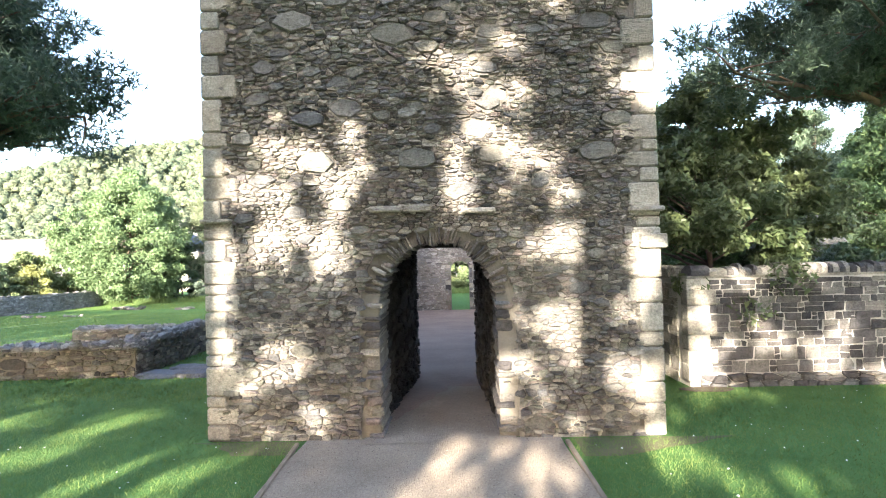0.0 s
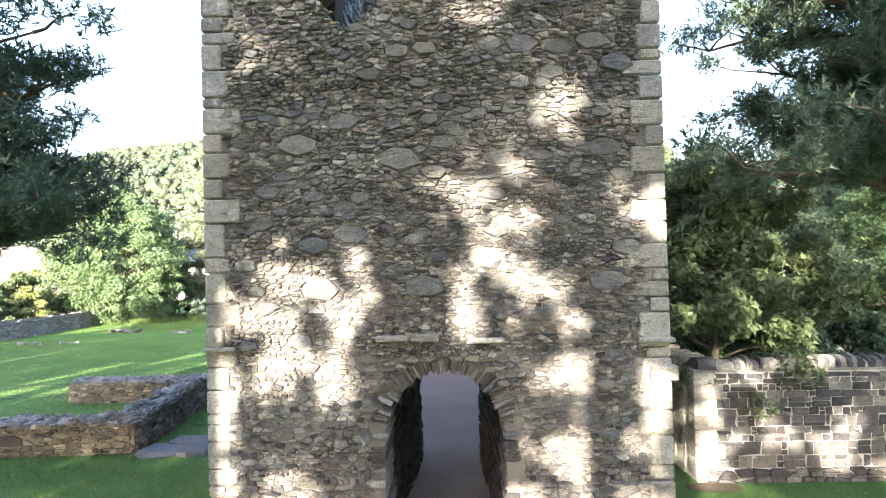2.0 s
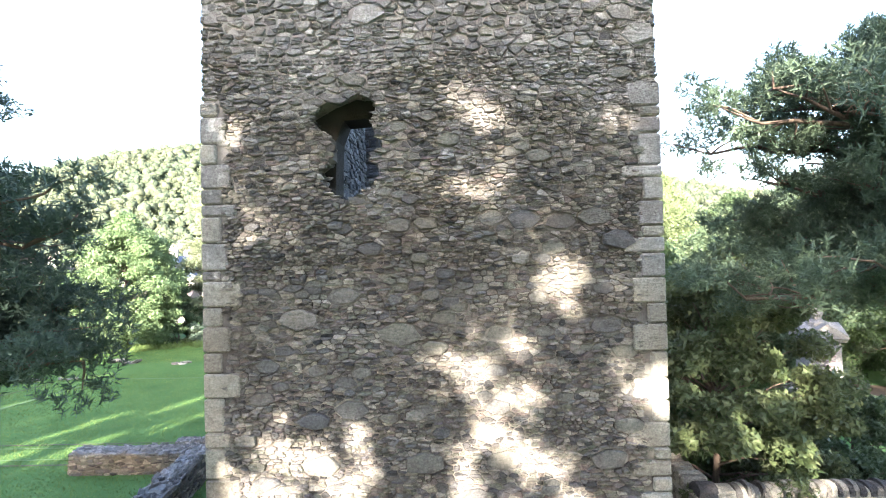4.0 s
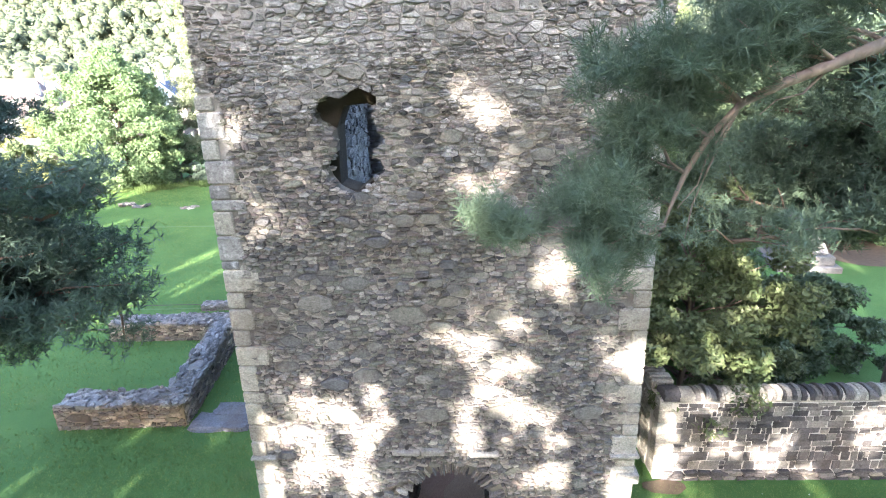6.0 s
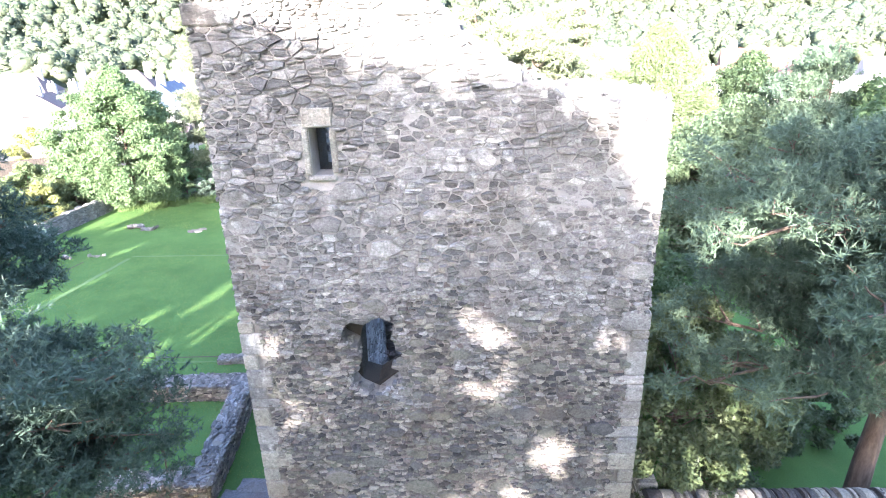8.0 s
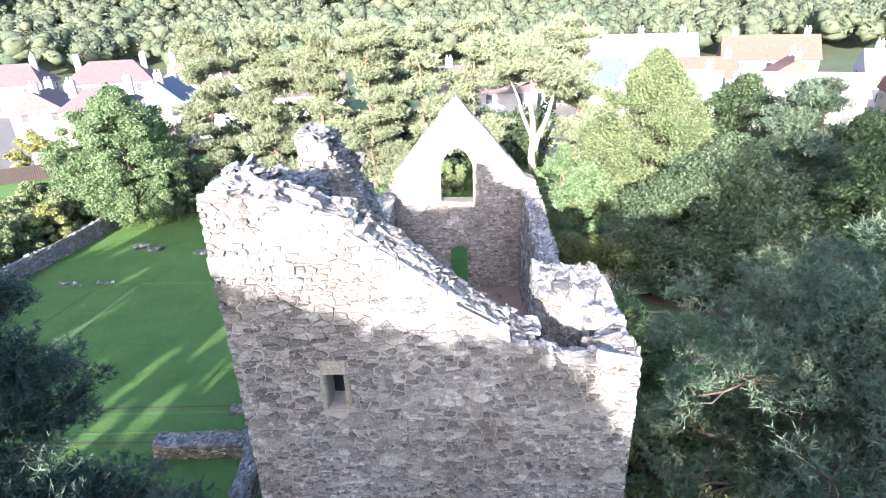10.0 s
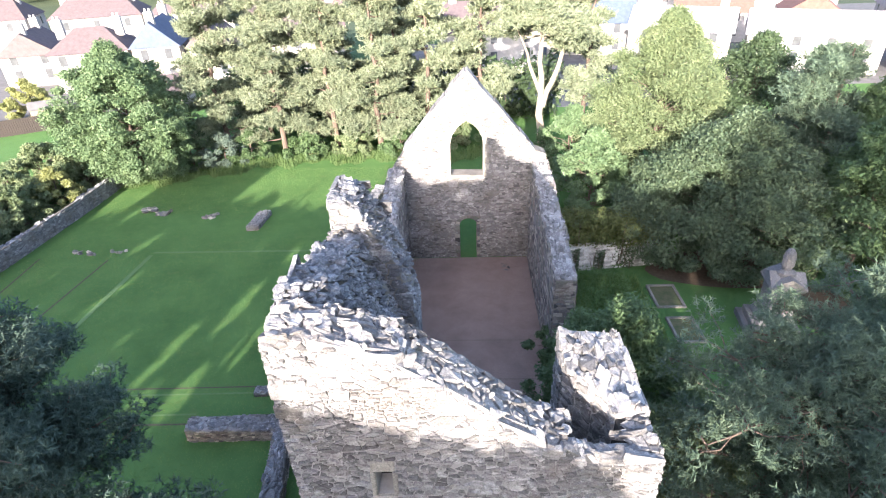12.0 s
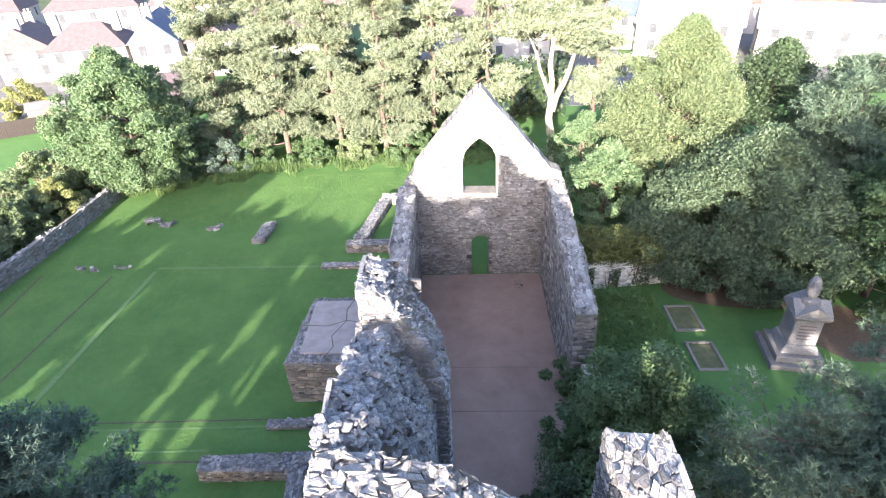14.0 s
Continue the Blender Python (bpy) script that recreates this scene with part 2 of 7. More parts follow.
def plain_material(name, a, b, scale=3.0, rough=0.85, bump=0.2, stretch=None):
    m = Nodes(name, rough, 0.3)
    n = m.noise(scale, 5, 0.65, stretch)
    return m.finish(m.ramp(n, [(0.3, a), (0.7, b)]), n, bump, 0.02)


RENDERED = plain_material("cream_wall_render", (0.288, 0.276, 0.256), (0.368, 0.356, 0.332))
SLATE = plain_material("grey_slate", (0.085, 0.065, 0.066), (0.12, 0.095, 0.096), 2.0)
BLUE_SLATE = plain_material("blue_slate", (0.06, 0.08, 0.125), (0.09, 0.115, 0.165), 2.0)
RED_TILE = plain_material("red_roof_tile", (0.13, 0.065, 0.05), (0.18, 0.095, 0.075), 2.0)
PALE_ROOF = plain_material("pale_metal_roof", (0.26, 0.25, 0.26), (0.34, 0.33, 0.335), 1.5)
DARK_FENCE = plain_material("dark_brown_boards", (0.02, 0.017, 0.015), (0.04, 0.033, 0.028), 6.0, 0.8, 0.3, (1, 1, 6))
LITTER = plain_material("brown_leaf_litter", (0.060, 0.044, 0.030), (0.105, 0.078, 0.052), 6.0)
GLASS_DARK = plain_material("dark_window_glass", (0.05, 0.055, 0.06), (0.09, 0.095, 0.1), 1.0, 0.12, 0.0)
TIMBER = plain_material("weathered_timber", (0.14, 0.11, 0.085), (0.25, 0.2, 0.15), 6.0, 0.85, 0.3, (1, 1, 6))
GRANITE = stone_material("grey_monument_granite", [(0.0, (0.145, 0.140, 0.136)), (1.0, (0.196, 0.191, 0.183))], (0.255, 0.251, 0.230), 0.66)
SLAB_STONE = stone_material("blue_grey_flagstone", [(0.0, (0.11, 0.12, 0.14)), (1.0, (0.17, 0.18, 0.20))], (0.24, 0.24, 0.24), 0.7)

WHITE_PETAL = plain_material("white_petals", (0.7, 0.7, 0.68), (0.8, 0.8, 0.78), 5.0)
PEBBLE = stone_material("path_pebbles", [(0.0, (0.13, 0.105, 0.085)), (0.5, (0.21, 0.178, 0.145)), (1.0, (0.32, 0.28, 0.235))], (0.3, 0.27, 0.23))


# ---- building blocks ----
def thing(name, at, label, category, group="", kind=""):
    e = new(name)
    e.empty_display_size = 0.3
    e.matrix_basis = Matrix.Translation(at)
    return tagged(e, label, category, group, kind)


def adopt(ob, parent):
    """Parts are modelled in place: keep them there under their thing."""
    if parent is not None:
        m = parent.matrix_basis.copy()
        p = parent
        while p.parent is not None:
            m = p.parent.matrix_basis @ p.matrix_parent_inverse @ m
            p = p.parent
        ob.parent = parent
        ob.matrix_parent_inverse = m.inverted()
    return ob


def mesh_object(name, me, material, parent=None, label=""):
    me.materials.append(material)
    ob = adopt(new(name, me), parent)
    if label:
        ob["label"] = label
    return ob


def part(name, bm, material, parent=None, label=""):
    me = bpy.data.meshes.new(name)
    bm.to_mesh(me)
    bm.free()
    return mesh_object(name, me, material, parent, label)


def part_lists(name, verts, faces, material, parent=None, label=""):
    me = bpy.data.meshes.new(name)
    me.from_pydata(verts, [], faces)
    return mesh_object(name, me, material, parent, label)


def fast_mesh(name, verts, corners, material, parent=None, label=""):
    """Many equal faces from arrays: verts (n, 3), corners (faces, k)."""
    me = bpy.data.meshes.new(name)
    f, k = corners.shape
    me.vertices.add(len(verts))
    me.vertices.foreach_set("co", np.ascontiguousarray(verts, np.float32).ravel())
    me.loops.add(f * k)
    me.loops.foreach_set("vertex_index", corners.ravel().astype(np.int32))
    me.polygons.add(f)
    me.polygons.foreach_set("loop_start", np.arange(0, f * k, k, dtype=np.int32))
    me.update(calc_edges=True)
    return mesh_object(name, me, material, parent, label)


def box_bm(x0, x1, y0, y1, z0, z1, bevel=0.0, bm=None):
    own = bm or bmesh.new()
    vs = [own.verts.new((x, y, z)) for z in (z0, z1) for y in (y0, y1) for x in (x0, x1)]
    made = [own.faces.new([vs[i] for i in f]) for f in ((0, 2, 3, 1), (4, 5, 7, 6), (0, 1, 5, 4), (2, 6, 7, 3), (0, 4, 6, 2), (1, 3, 7, 5))]
    if bevel:
        bmesh.ops.bevel(own, geom=list({e for f in made for e in f.edges}), offset=bevel, segments=1, affect="EDGES")
    return own


def pierced_slab(outline, holes, place, thick):
    """A plate with holes: outlines in (u, v); place(u, v, w) gives the point w metres into the plate."""
    bm = bmesh.new()
    edges = []
    for loop in [outline, *holes]:
        vs = [bm.verts.new((u, v, 0)) for u, v in loop]
        edges += [bm.edges.new((vs[i], vs[(i + 1) % len(vs)])) for i in range(len(vs))]
    bmesh.ops.triangle_fill(bm, use_beauty=True, use_dissolve=False, edges=edges)
    ex = bmesh.ops.extrude_face_region(bm, geom=bm.faces[:])
    for v in ex["geom"]:
        if isinstance(v, bmesh.types.BMVert):
            v.co.z = thick
    for v in bm.verts:
        v.co = place(*v.co)
    bmesh.ops.recalc_face_normals(bm, faces=bm.faces[:])
    return bm


def bisect(values, x):
    lo, hi = 0, len(values)
    while lo < hi:
        mid = (lo + hi) // 2
        if values[mid] < x:
            lo = mid + 1
        else:
            hi = mid
    return lo


def clip_cell(poly, mx, my, dx, dy):
    """The part of a convex polygon on the near side of the line through (mx, my) across (dx, dy)."""
    out = []
    d = [(x - mx) * dx + (y - my) * dy for x, y in poly]
    n = len(poly)
    for i in range(n):
        j = (i + 1) % n
        if d[i] <= 0:
            out.append(poly[i])
        if (d[i] < 0 < d[j]) or (d[j] < 0 < d[i]):
            k = d[i] / (d[i] - d[j])
            out.append((poly[i][0] + k * (poly[j][0] - poly[i][0]), poly[i][1] + k * (poly[j][1] - poly[i][1])))
    return out


def split_cell(poly, rng, height):
    """Breaks some stones into slivers and wedges."""
    us, vs = [p[0] for p in poly], [p[1] for p in poly]
    cu, cv = sum(us) / len(us), sum(vs) / len(vs)
    tall, long = max(vs) - min(vs), max(us) - min(us)
    q = rng.random()
    if tall > 0.55 * height and q < 0.42:
        dx, dy = rng.uniform(-0.22, 0.22), 1.0
        cv += rng.uniform(-0.15, 0.15) * tall
    elif long > 4.5 * height and q < 0.35:
        dx, dy = 1.0, rng.uniform(-0.7, 0.7)
        cu += rng.uniform(-0.2, 0.2) * long
    else:
        return [poly]
    return [p for p in (clip_cell(poly, cu, cv, dx, dy), clip_cell(poly, cu, cv, -dx, -dy)) if len(p) >= 3]


def rubble_cells(u0, u1, v0, v1, rng, width, height, keep=lambda u, v: True, large=0.02, wobble=0.33, flat=0.0, known=()):
    """Irregular stones laid roughly in courses: convex outlines in (u, v). flat: how slab-like they lie; known: (u, v, half width) of boulders that are given."""
    seeds = []
    v = v0
    while v < v1 + height:
        h = height * rng.choice((0.5, 0.7, 0.9, 1.1, 1.5)) * rng.uniform(0.85, 1.15)
        u = u0 - rng.uniform(0, width)
        while u < u1 + width:
            w = max(0.05, (0.35 * width + 0.65 * width * h / height) * rng.choice((0.4, 0.7, 0.9, 1.1, 1.7)) * rng.uniform(0.8, 1.2))
            seeds.append((u + w / 2, v + h * (0.5 + rng.uniform(-wobble, wobble))))
            u += w
        v += h
    big = [s for s in seeds if rng.random() < large and v0 + 2 * height < s[1] < v1 - 3 * height and u0 + width < s[0] < u1 - width and keep(s[0] - 1.6 * width, s[1]) and keep(s[0] + 1.6 * width, s[1]) and keep(s[0], s[1] - 2 * height)]
    big = [(b[0], b[1], height * rng.choice((0.8, 1.0, 1.2, 1.5))) for b in big]
    gone, ring, heavy = set(), [], {}
    k = flat or 0.75 * height / width + 0.12
    big = [(a, b, w * k) for a, b, w in known] + [b for b in big if all(abs(b[0] - a) > w + 0.25 or abs(b[1] - c) > w * k + 0.16 for a, c, w in known)]
    rows = sorted((s[1], i) for i, s in enumerate(seeds))
    levels = [q[0] for q in rows]
    for bu, bv, reach in big:                            # boulders push their neighbours aside
        clear = reach + 0.55 * height
        for _, i in rows[bisect(levels, bv - clear):bisect(levels, bv + clear)]:
            s = seeds[i]
            if ((s[0] - bu) * k) ** 2 + (s[1] - bv) ** 2 < clear * clear:
                gone.add(i)
        n = int(6.283 * reach / (1.7 * height)) + 3
        for q in range(n):                               # and small pinnings fill in round them
            a = 6.283 * (q + rng.uniform(-0.3, 0.3)) / n
            far = reach * rng.uniform(0.78, 1.2) + height * rng.uniform(0.3, 0.5)
            ring.append((bu + math.cos(a) * far / k, bv + math.sin(a) * far))
    seeds = [s for i, s in enumerate(seeds) if i not in gone] + ring
    for bu, bv, reach in big:
        heavy[len(seeds)] = reach * reach
        seeds.append((bu, bv))
    pts = [(s[0] * k, s[1]) for s in seeds]
    cell = height * 1.6
    grid = {}
    for i, (x, y) in enumerate(pts):
        grid.setdefault((int(x // cell), int(y // cell)), []).append(i)
    cells = []
    for i, (x, y) in enumerate(pts):
        if not (u0 - width * 0.2 < seeds[i][0] < u1 + width * 0.2 and v0 - height * 0.2 < y < v1 + height * 0.2) or not keep(*seeds[i]):
            continue
        gx, gy = int(x // cell), int(y // cell)
        near = [j for a in (-3, -2, -1, 0, 1, 2, 3) for b in (-3, -2, -1, 0, 1, 2, 3) for j in grid.get((gx + a, gy + b), ()) if j != i]
        near.sort(key=lambda j: (pts[j][0] - x) ** 2 + (pts[j][1] - y) ** 2 - 2 * heavy.get(j, 0.0))
        own = heavy.get(i, 0.0)
        m = height * 2.6 + 1.3 * math.sqrt(own)
        poly = [(max(x - m, u0 * k), max(y - m, v0)), (min(x + m, u1 * k), max(y - m, v0)), (min(x + m, u1 * k), min(y + m, v1)), (max(x - m, u0 * k), min(y + m, v1))]
        if own:                                          # a block with a few straight sides
            n, turn = rng.choice((5, 6, 6, 7)), rng.uniform(0, 6.283)
            for q in range(n):
                a, far = turn + 6.283 * (q + rng.uniform(-0.25, 0.25)) / n, math.sqrt(own) * rng.uniform(0.8, 1.05)
                poly = clip_cell(poly, x + far * math.cos(a), y + far * math.sin(a), math.cos(a), math.sin(a))
        for j in () if own else near[:26]:
            dx, dy = pts[j][0] - x, pts[j][1] - y
            f = 0.5 + (own - heavy.get(j, 0.0)) / (2 * (dx * dx + dy * dy))
            poly = clip_cell(poly, x + f * dx, y + f * dy, dx, dy)
            if len(poly) < 3:
                break
        if len(poly) >= 3:
            made = [(a / k, b) for a, b in poly]
            cells += [made] if own else split_cell(made, rng, height)
    return cells


def far_stone(poly, place, rng, gap, proud):
    """One stone of a wall that is only seen from far: a skirt and a face with a broken middle."""
    n = len(poly)
    cu, cv = sum(p[0] for p in poly) / n, sum(p[1] for p in poly) / n
    w = max(0.008, proud * rng.uniform(0.4, 1.5))
    verts = []
    for shrink, depth in ((gap, -0.04), (gap + 0.012, w)):
        for u, v in poly:
            q = max(0.3, 1 - shrink / max(1e-4, math.hypot(u - cu, v - cv)))
            verts.append(place(cu + (u - cu) * q, cv + (v - cv) * q, depth + (rng.uniform(-0.2, 0.2) * w if depth > 0 else 0)))
    verts.append(place(cu, cv, w * rng.uniform(0.9, 1.4)))
    return verts, [(i, (i + 1) % n, n + (i + 1) % n, n + i) for i in range(n)] + [(n + i, n + (i + 1) % n, 2 * n) for i in range(n)]


def stone_piece(poly, place, rng, gap, proud, uneven, rough=0.28):
    """One stone: a skirt in the mortar, a chamfer and a slightly broken face. place(u, v, w): w metres out of the wall."""
    n = len(poly)
    cu, cv = sum(p[0] for p in poly) / n, sum(p[1] for p in poly) / n
    pts = []
    for i in range(n):                                   # cut the corners so that outlines are not needle sharp
        a, b = poly[i], poly[(i + 1) % n]
        ln = math.hypot(b[0] - a[0], b[1] - a[1])
        if ln > 0.046:
            k = min(0.3, 0.006 / ln + 0.015)
            pts += [(a[0] + (b[0] - a[0]) * q + rng.uniform(-1, 1) * 0.004, a[1] + (b[1] - a[1]) * q + rng.uniform(-1, 1) * 0.004) for q in (k, 1 - k)]
        else:
            pts.append(((a[0] + b[0]) / 2, (a[1] + b[1]) / 2))
    n = len(pts)
    if n < 3:
        return None
    rings = []
    w = max(0.006, proud * rng.uniform(0.35, 1.5))
    tu, tv = rng.uniform(-uneven, uneven), rng.uniform(-uneven, uneven)
    for shrink, depth in ((gap, -0.05), (gap, w * 0.45), (gap + 0.003 + 0.12 * w, w)):
        ring = []
        for u, v in pts:
            d = max(1e-4, math.hypot(u - cu, v - cv))
            q = max(0.25, 1 - shrink / d)
            uu, vv = cu + (u - cu) * q, cv + (v - cv) * q
            dd = depth if depth < 0 else depth + tu * (uu - cu) + tv * (vv - cv) + rng.uniform(-rough, rough) * w
            ring.append(place(uu, vv, dd))
        rings.append(ring)
    verts = rings[0] + rings[1] + rings[2]
    verts.append(place(cu + rng.uniform(-0.2, 0.2) * (pts[0][0] - cu), cv + rng.uniform(-0.2, 0.2) * (pts[0][1] - cv), w * rng.uniform(0.9, 1.15)))
    faces = [(r * n + i, r * n + (i + 1) % n, (r + 1) * n + (i + 1) % n, (r + 1) * n + i) for r in (0, 1) for i in range(n)]
    faces += [(2 * n + i, 2 * n + (i + 1) % n, 3 * n) for i in range(n)]
    return verts, faces


def lay_stones(parent, cells, place, rng, material, gap=0.012, proud=0.03, uneven=0.06, single=lambda u, v: False, name="stone", far=False, rough=0.28):
    """Stones as parts of a wall: those that single() picks (300 at most) as objects, the rest joined."""
    verts, faces, count = [], [], 0
    for poly in cells:
        made = far_stone(poly, place, rng, gap, proud) if far else stone_piece(poly, place, rng, gap, proud, uneven, rough)
        if made is None:
            continue
        if count < 300 and single(*poly[0]):
            part_lists(name, made[0], made[1], material, parent)
            count += 1
        else:
            base = len(verts)
            verts += made[0]
            faces += [tuple(base + i for i in f) for f in made[1]]
    if verts:
        ob = part_lists("rubble_stones", verts, faces, material, parent)
        ob["kind"] = "stuff"


def rock_mesh(name, rng, sx, sy, sz, n=11):
    bm = bmesh.new()
    for _ in range(n):
        d = Vector((rng.gauss(0, 1), rng.gauss(0, 1), rng.gauss(0, 1))).normalized()
        bm.verts.new((d.x * sx, d.y * sy, d.z * sz))
    hull = bmesh.ops.convex_hull(bm, input=bm.verts[:])
    bmesh.ops.delete(bm, geom=[g for g in hull["geom_interior"] if isinstance(g, bmesh.types.BMVert)], context="VERTS")
    me = bpy.data.meshes.new(name)
    bm.to_mesh(me)
    bm.free()
    return me


ROCK_RNG = random.Random(5)
ROCKS = [rock_mesh("rock", ROCK_RNG, 0.5 * ROCK_RNG.uniform(0.8, 1.2), 0.36 * ROCK_RNG.uniform(0.8, 1.2), 0.26 * ROCK_RNG.uniform(0.7, 1.2), 14) for _ in range(16)]


def rock_arrays(rng, spots):
    """spots: (position, size, squash) -> one joined list of angular rocks."""
    verts, faces = [], []
    for p, s, q in spots:
        me = rng.choice(ROCKS)
        m = Matrix.Translation(p) @ pose(0, 0, 0, rng.uniform(-25, 25), rng.uniform(-25, 25), rng.uniform(0, 360)) @ Matrix.Diagonal((s, s, s * q, 1))
        base = len(verts)
        verts += [m @ v.co for v in me.vertices]
        faces += [tuple(base + i for i in f.vertices) for f in me.polygons]
    return verts, faces


def lay_rocks(parent, rng, spots, material, singles=0, name="stone"):
    made = spots[:singles]
    for p, s, q in made:
        me = rng.choice(ROCKS).copy()
        ob = mesh_object(name, me, material, None)
        m = Matrix.Translation(p) @ pose(0, 0, 0, rng.uniform(-25, 25), rng.uniform(-25, 25), rng.uniform(0, 360)) @ Matrix.Diagonal((s, s, s * q, 1))
        me.transform(m)
        adopt(ob, parent)
    if len(spots) > singles:
        v, f = rock_arrays(rng, spots[singles:])
        part_lists("capping_rubble", v, f, material, parent)["kind"] = "stuff"


# ---- ground ----
def ground_z(x, y):
    z = -0.03 * min(max(y - 6.5, 0.0), 30.0)
    d = math.hypot(x * 0.8, y)
    t = min(max((y - 190.0) / 260.0, 0.0), 1.0)
    hill = (t * t * (3 - 2 * t)) * (64 + 22 * math.sin(x * 0.0062 + 2.6) + 6 * math.sin(x * 0.021))
    return z + (hill if d > 150 else 0.0)


def build_ground():
    def spread(a, n):
        return [a * (abs(i / n) ** 3.2) * (1 if i >= 0 else -1) for i in range(-n, n + 1)]
    xs = spread(1600.0, 46)
    ys = [12 + v for v in spread(1500.0, 46)]
    verts = [(x, y, ground_z(x, y)) for y in ys for x in xs]
    w = len(xs)
    faces = [(j * w + i, j * w + i + 1, (j + 1) * w + i + 1, (j + 1) * w + i) for j in range(len(ys) - 1) for i in range(w - 1)]
    ob = part_lists("ground", verts, faces, LAWN)
    for p in ob.data.polygons:
        p.use_smooth = True
    tagged(ob, "gently falling mown green lawn round the ruin", "lawn", kind="structure")


build_ground()


def strip(name, pts, dz, material, label, category):
    """A flat surface that follows the ground a little above it: pts rows of (y, x0, x1)."""
    verts, faces = [], []
    for y, x0, x1 in pts:
        for k in range(5):
            x = x0 + (x1 - x0) * k / 4
            verts.append((x, y, ground_z(x, y) + dz))
    for j in range(len(pts) - 1):
        for k in range(4):
            a = j * 5 + k
            faces.append((a, a + 1, a + 6, a + 5))
    return tagged(part_lists(name, verts, faces, material), label, category, kind="structure")


strip("path", [(y, -1.98 + 0.03 * math.sin(y * 2.1), 1.17 + 0.04 * math.sin(y * 1.7)) for y in [-14 + 0.6 * i for i in range(33)] + [5.4, 5.8, 6.1, 6.3, 6.5, 6.66]], 0.012, GRAVEL, "pale gravel path leading to the tower door", "path")
strip("nave_floor", [(y, -3.8, 3.6) if y > 12.2 else (y, -2.0, 1.5) for y in [7.4 + 0.7 * i for i in range(7)] + [12.2, 12.21] + [13.0 + 1.0 * i for i in range(18)] + [30.4]], 0.016, EARTH, "reddish brown gravel floor of the roofless nave", "floor")
strip("door_floor", [(6.45, -1.25, 0.6)] + [(6.66 + 0.3 * i, -1.25 + 0.1 * i + 0.05 * math.sin(3.0 * i), 0.6 - 0.03 * i) for i in range(11)], 0.021, GRAVEL, "path gravel narrowing through the doorway", "floor")

# ---- the tower ----
FRONT, LEFT, RIGHT = 6.65, -3.18, 2.38
rng = random.Random(11)


def top_line(x, seed=0.0):
    """Height of the broken wall head of the front wall."""
    pts = ((-3.3, 13.05), (-2.6, 12.98), (-1.85, 12.8), (-1.28, 12.5), (-0.55, 11.95), (0.0, 11.4), (0.73, 10.9), (1.32, 10.6), (1.8, 10.6), (2.5, 10.68))
    for (a, za), (b, zb) in zip(pts, pts[1:]):
        if a <= x <= b:
            return za + (zb - za) * (x - a) / (b - a) + 0.09 * noise.noise((x * 3.1, seed, 2.0))
    return 10.68


def arch(cx, half, spring, crown, base, n=12):
    """An arched opening, from the foot of one jamb to the foot of the other."""
    return [(cx - half, base)] + [(cx - half * math.cos(math.pi * i / n), spring + (crown - spring) * math.sin(math.pi * i / n)) for i in range(n + 1)] + [(cx + half, base)]


def ragged(loop, amount, seed):
    out = []
    for i, (u, v) in enumerate(loop):
        u2, v2 = loop[(i + 1) % len(loop)]
        n = max(1, int(math.hypot(u2 - u, v2 - v) / 0.16))
        for k in range(n):
            a, b = u + (u2 - u) * k / n, v + (v2 - v) * k / n
            out.append((a + amount * noise.noise((a * 4, b * 4, seed)), b + amount * noise.noise((a * 4, b * 4, seed + 9))))
    return out


def inside(loop, u, v):
    hit = False
    for i in range(len(loop)):
        (a, b), (c, d) = loop[i - 1], loop[i]
        if (b > v) != (d > v) and u < (c - a) * (v - b) / (d - b) + a:
            hit = not hit
    return hit


DOOR = arch(-0.315, 0.97, 1.6, 2.64, -0.2)
HOLE = ragged([(-1.60, 6.70), (-1.38, 6.58), (-1.2, 6.72), (-0.97, 6.88), (-0.95, 7.41), (-1.04, 7.62), (-1.04, 7.95), (-1.34, 7.98), (-1.59, 7.84), (-1.84, 7.72), (-1.8, 7.54), (-1.58, 7.42), (-1.58, 7.16), (-1.76, 7.02), (-1.72, 6.86)], 0.045, 3.0)
INNER_HOLE = [(-1.62, 6.7), (-1.4, 6.62), (-1.0, 6.88), (-0.98, 7.4), (-1.06, 7.66), (-1.2, 7.72), (-1.5, 7.7), (-1.6, 7.45)]
SLIT = [(-1.92, 9.88), (-1.67, 9.88), (-1.67, 10.46), (-1.92, 10.46)]


def stair_slot(outline):
    """The wall's outline with a slot for the stair cut down from its head."""
    out = []
    for (u, v), (u2, v2) in zip(outline, outline[1:] + outline[:1]):
        if not (1.1 <= u <= 1.86 and v > 0):
            out.append((u, v))
        if v > 0 and v2 > 0 and u > 1.86 >= u2:
            out += [(1.86, v), (1.82, 6.0), (1.12, 6.0), (1.1, top_line(1.1) - 0.05)]
    return out


def rough_block(x0, x1, y0, y1, z0, z1, r, jitter=0.014):
    """A roughly hewn block with chipped edges."""
    bm = box_bm(x0, x1, y0, y1, z0, z1)
    bmesh.ops.subdivide_edges(bm, edges=bm.edges[:], cuts=2, use_grid_fill=True)
    cx, cz = (x0 + x1) / 2, (z0 + z1) / 2
    for v in bm.verts:
        edge = (abs(v.co.x - cx) > 0.49 * (x1 - x0)) + (abs(v.co.z - cz) > 0.49 * (z1 - z0))
        v.co.x += (cx - v.co.x) * 0.06 * edge + r.uniform(-jitter, jitter)
        v.co.z += (cz - v.co.z) * 0.10 * edge + r.uniform(-jitter, jitter) * 0.7
        v.co.y += r.uniform(-jitter, jitter) + (0.012 * edge if v.co.y < (y0 + y1) / 2 else 0)
    return bm


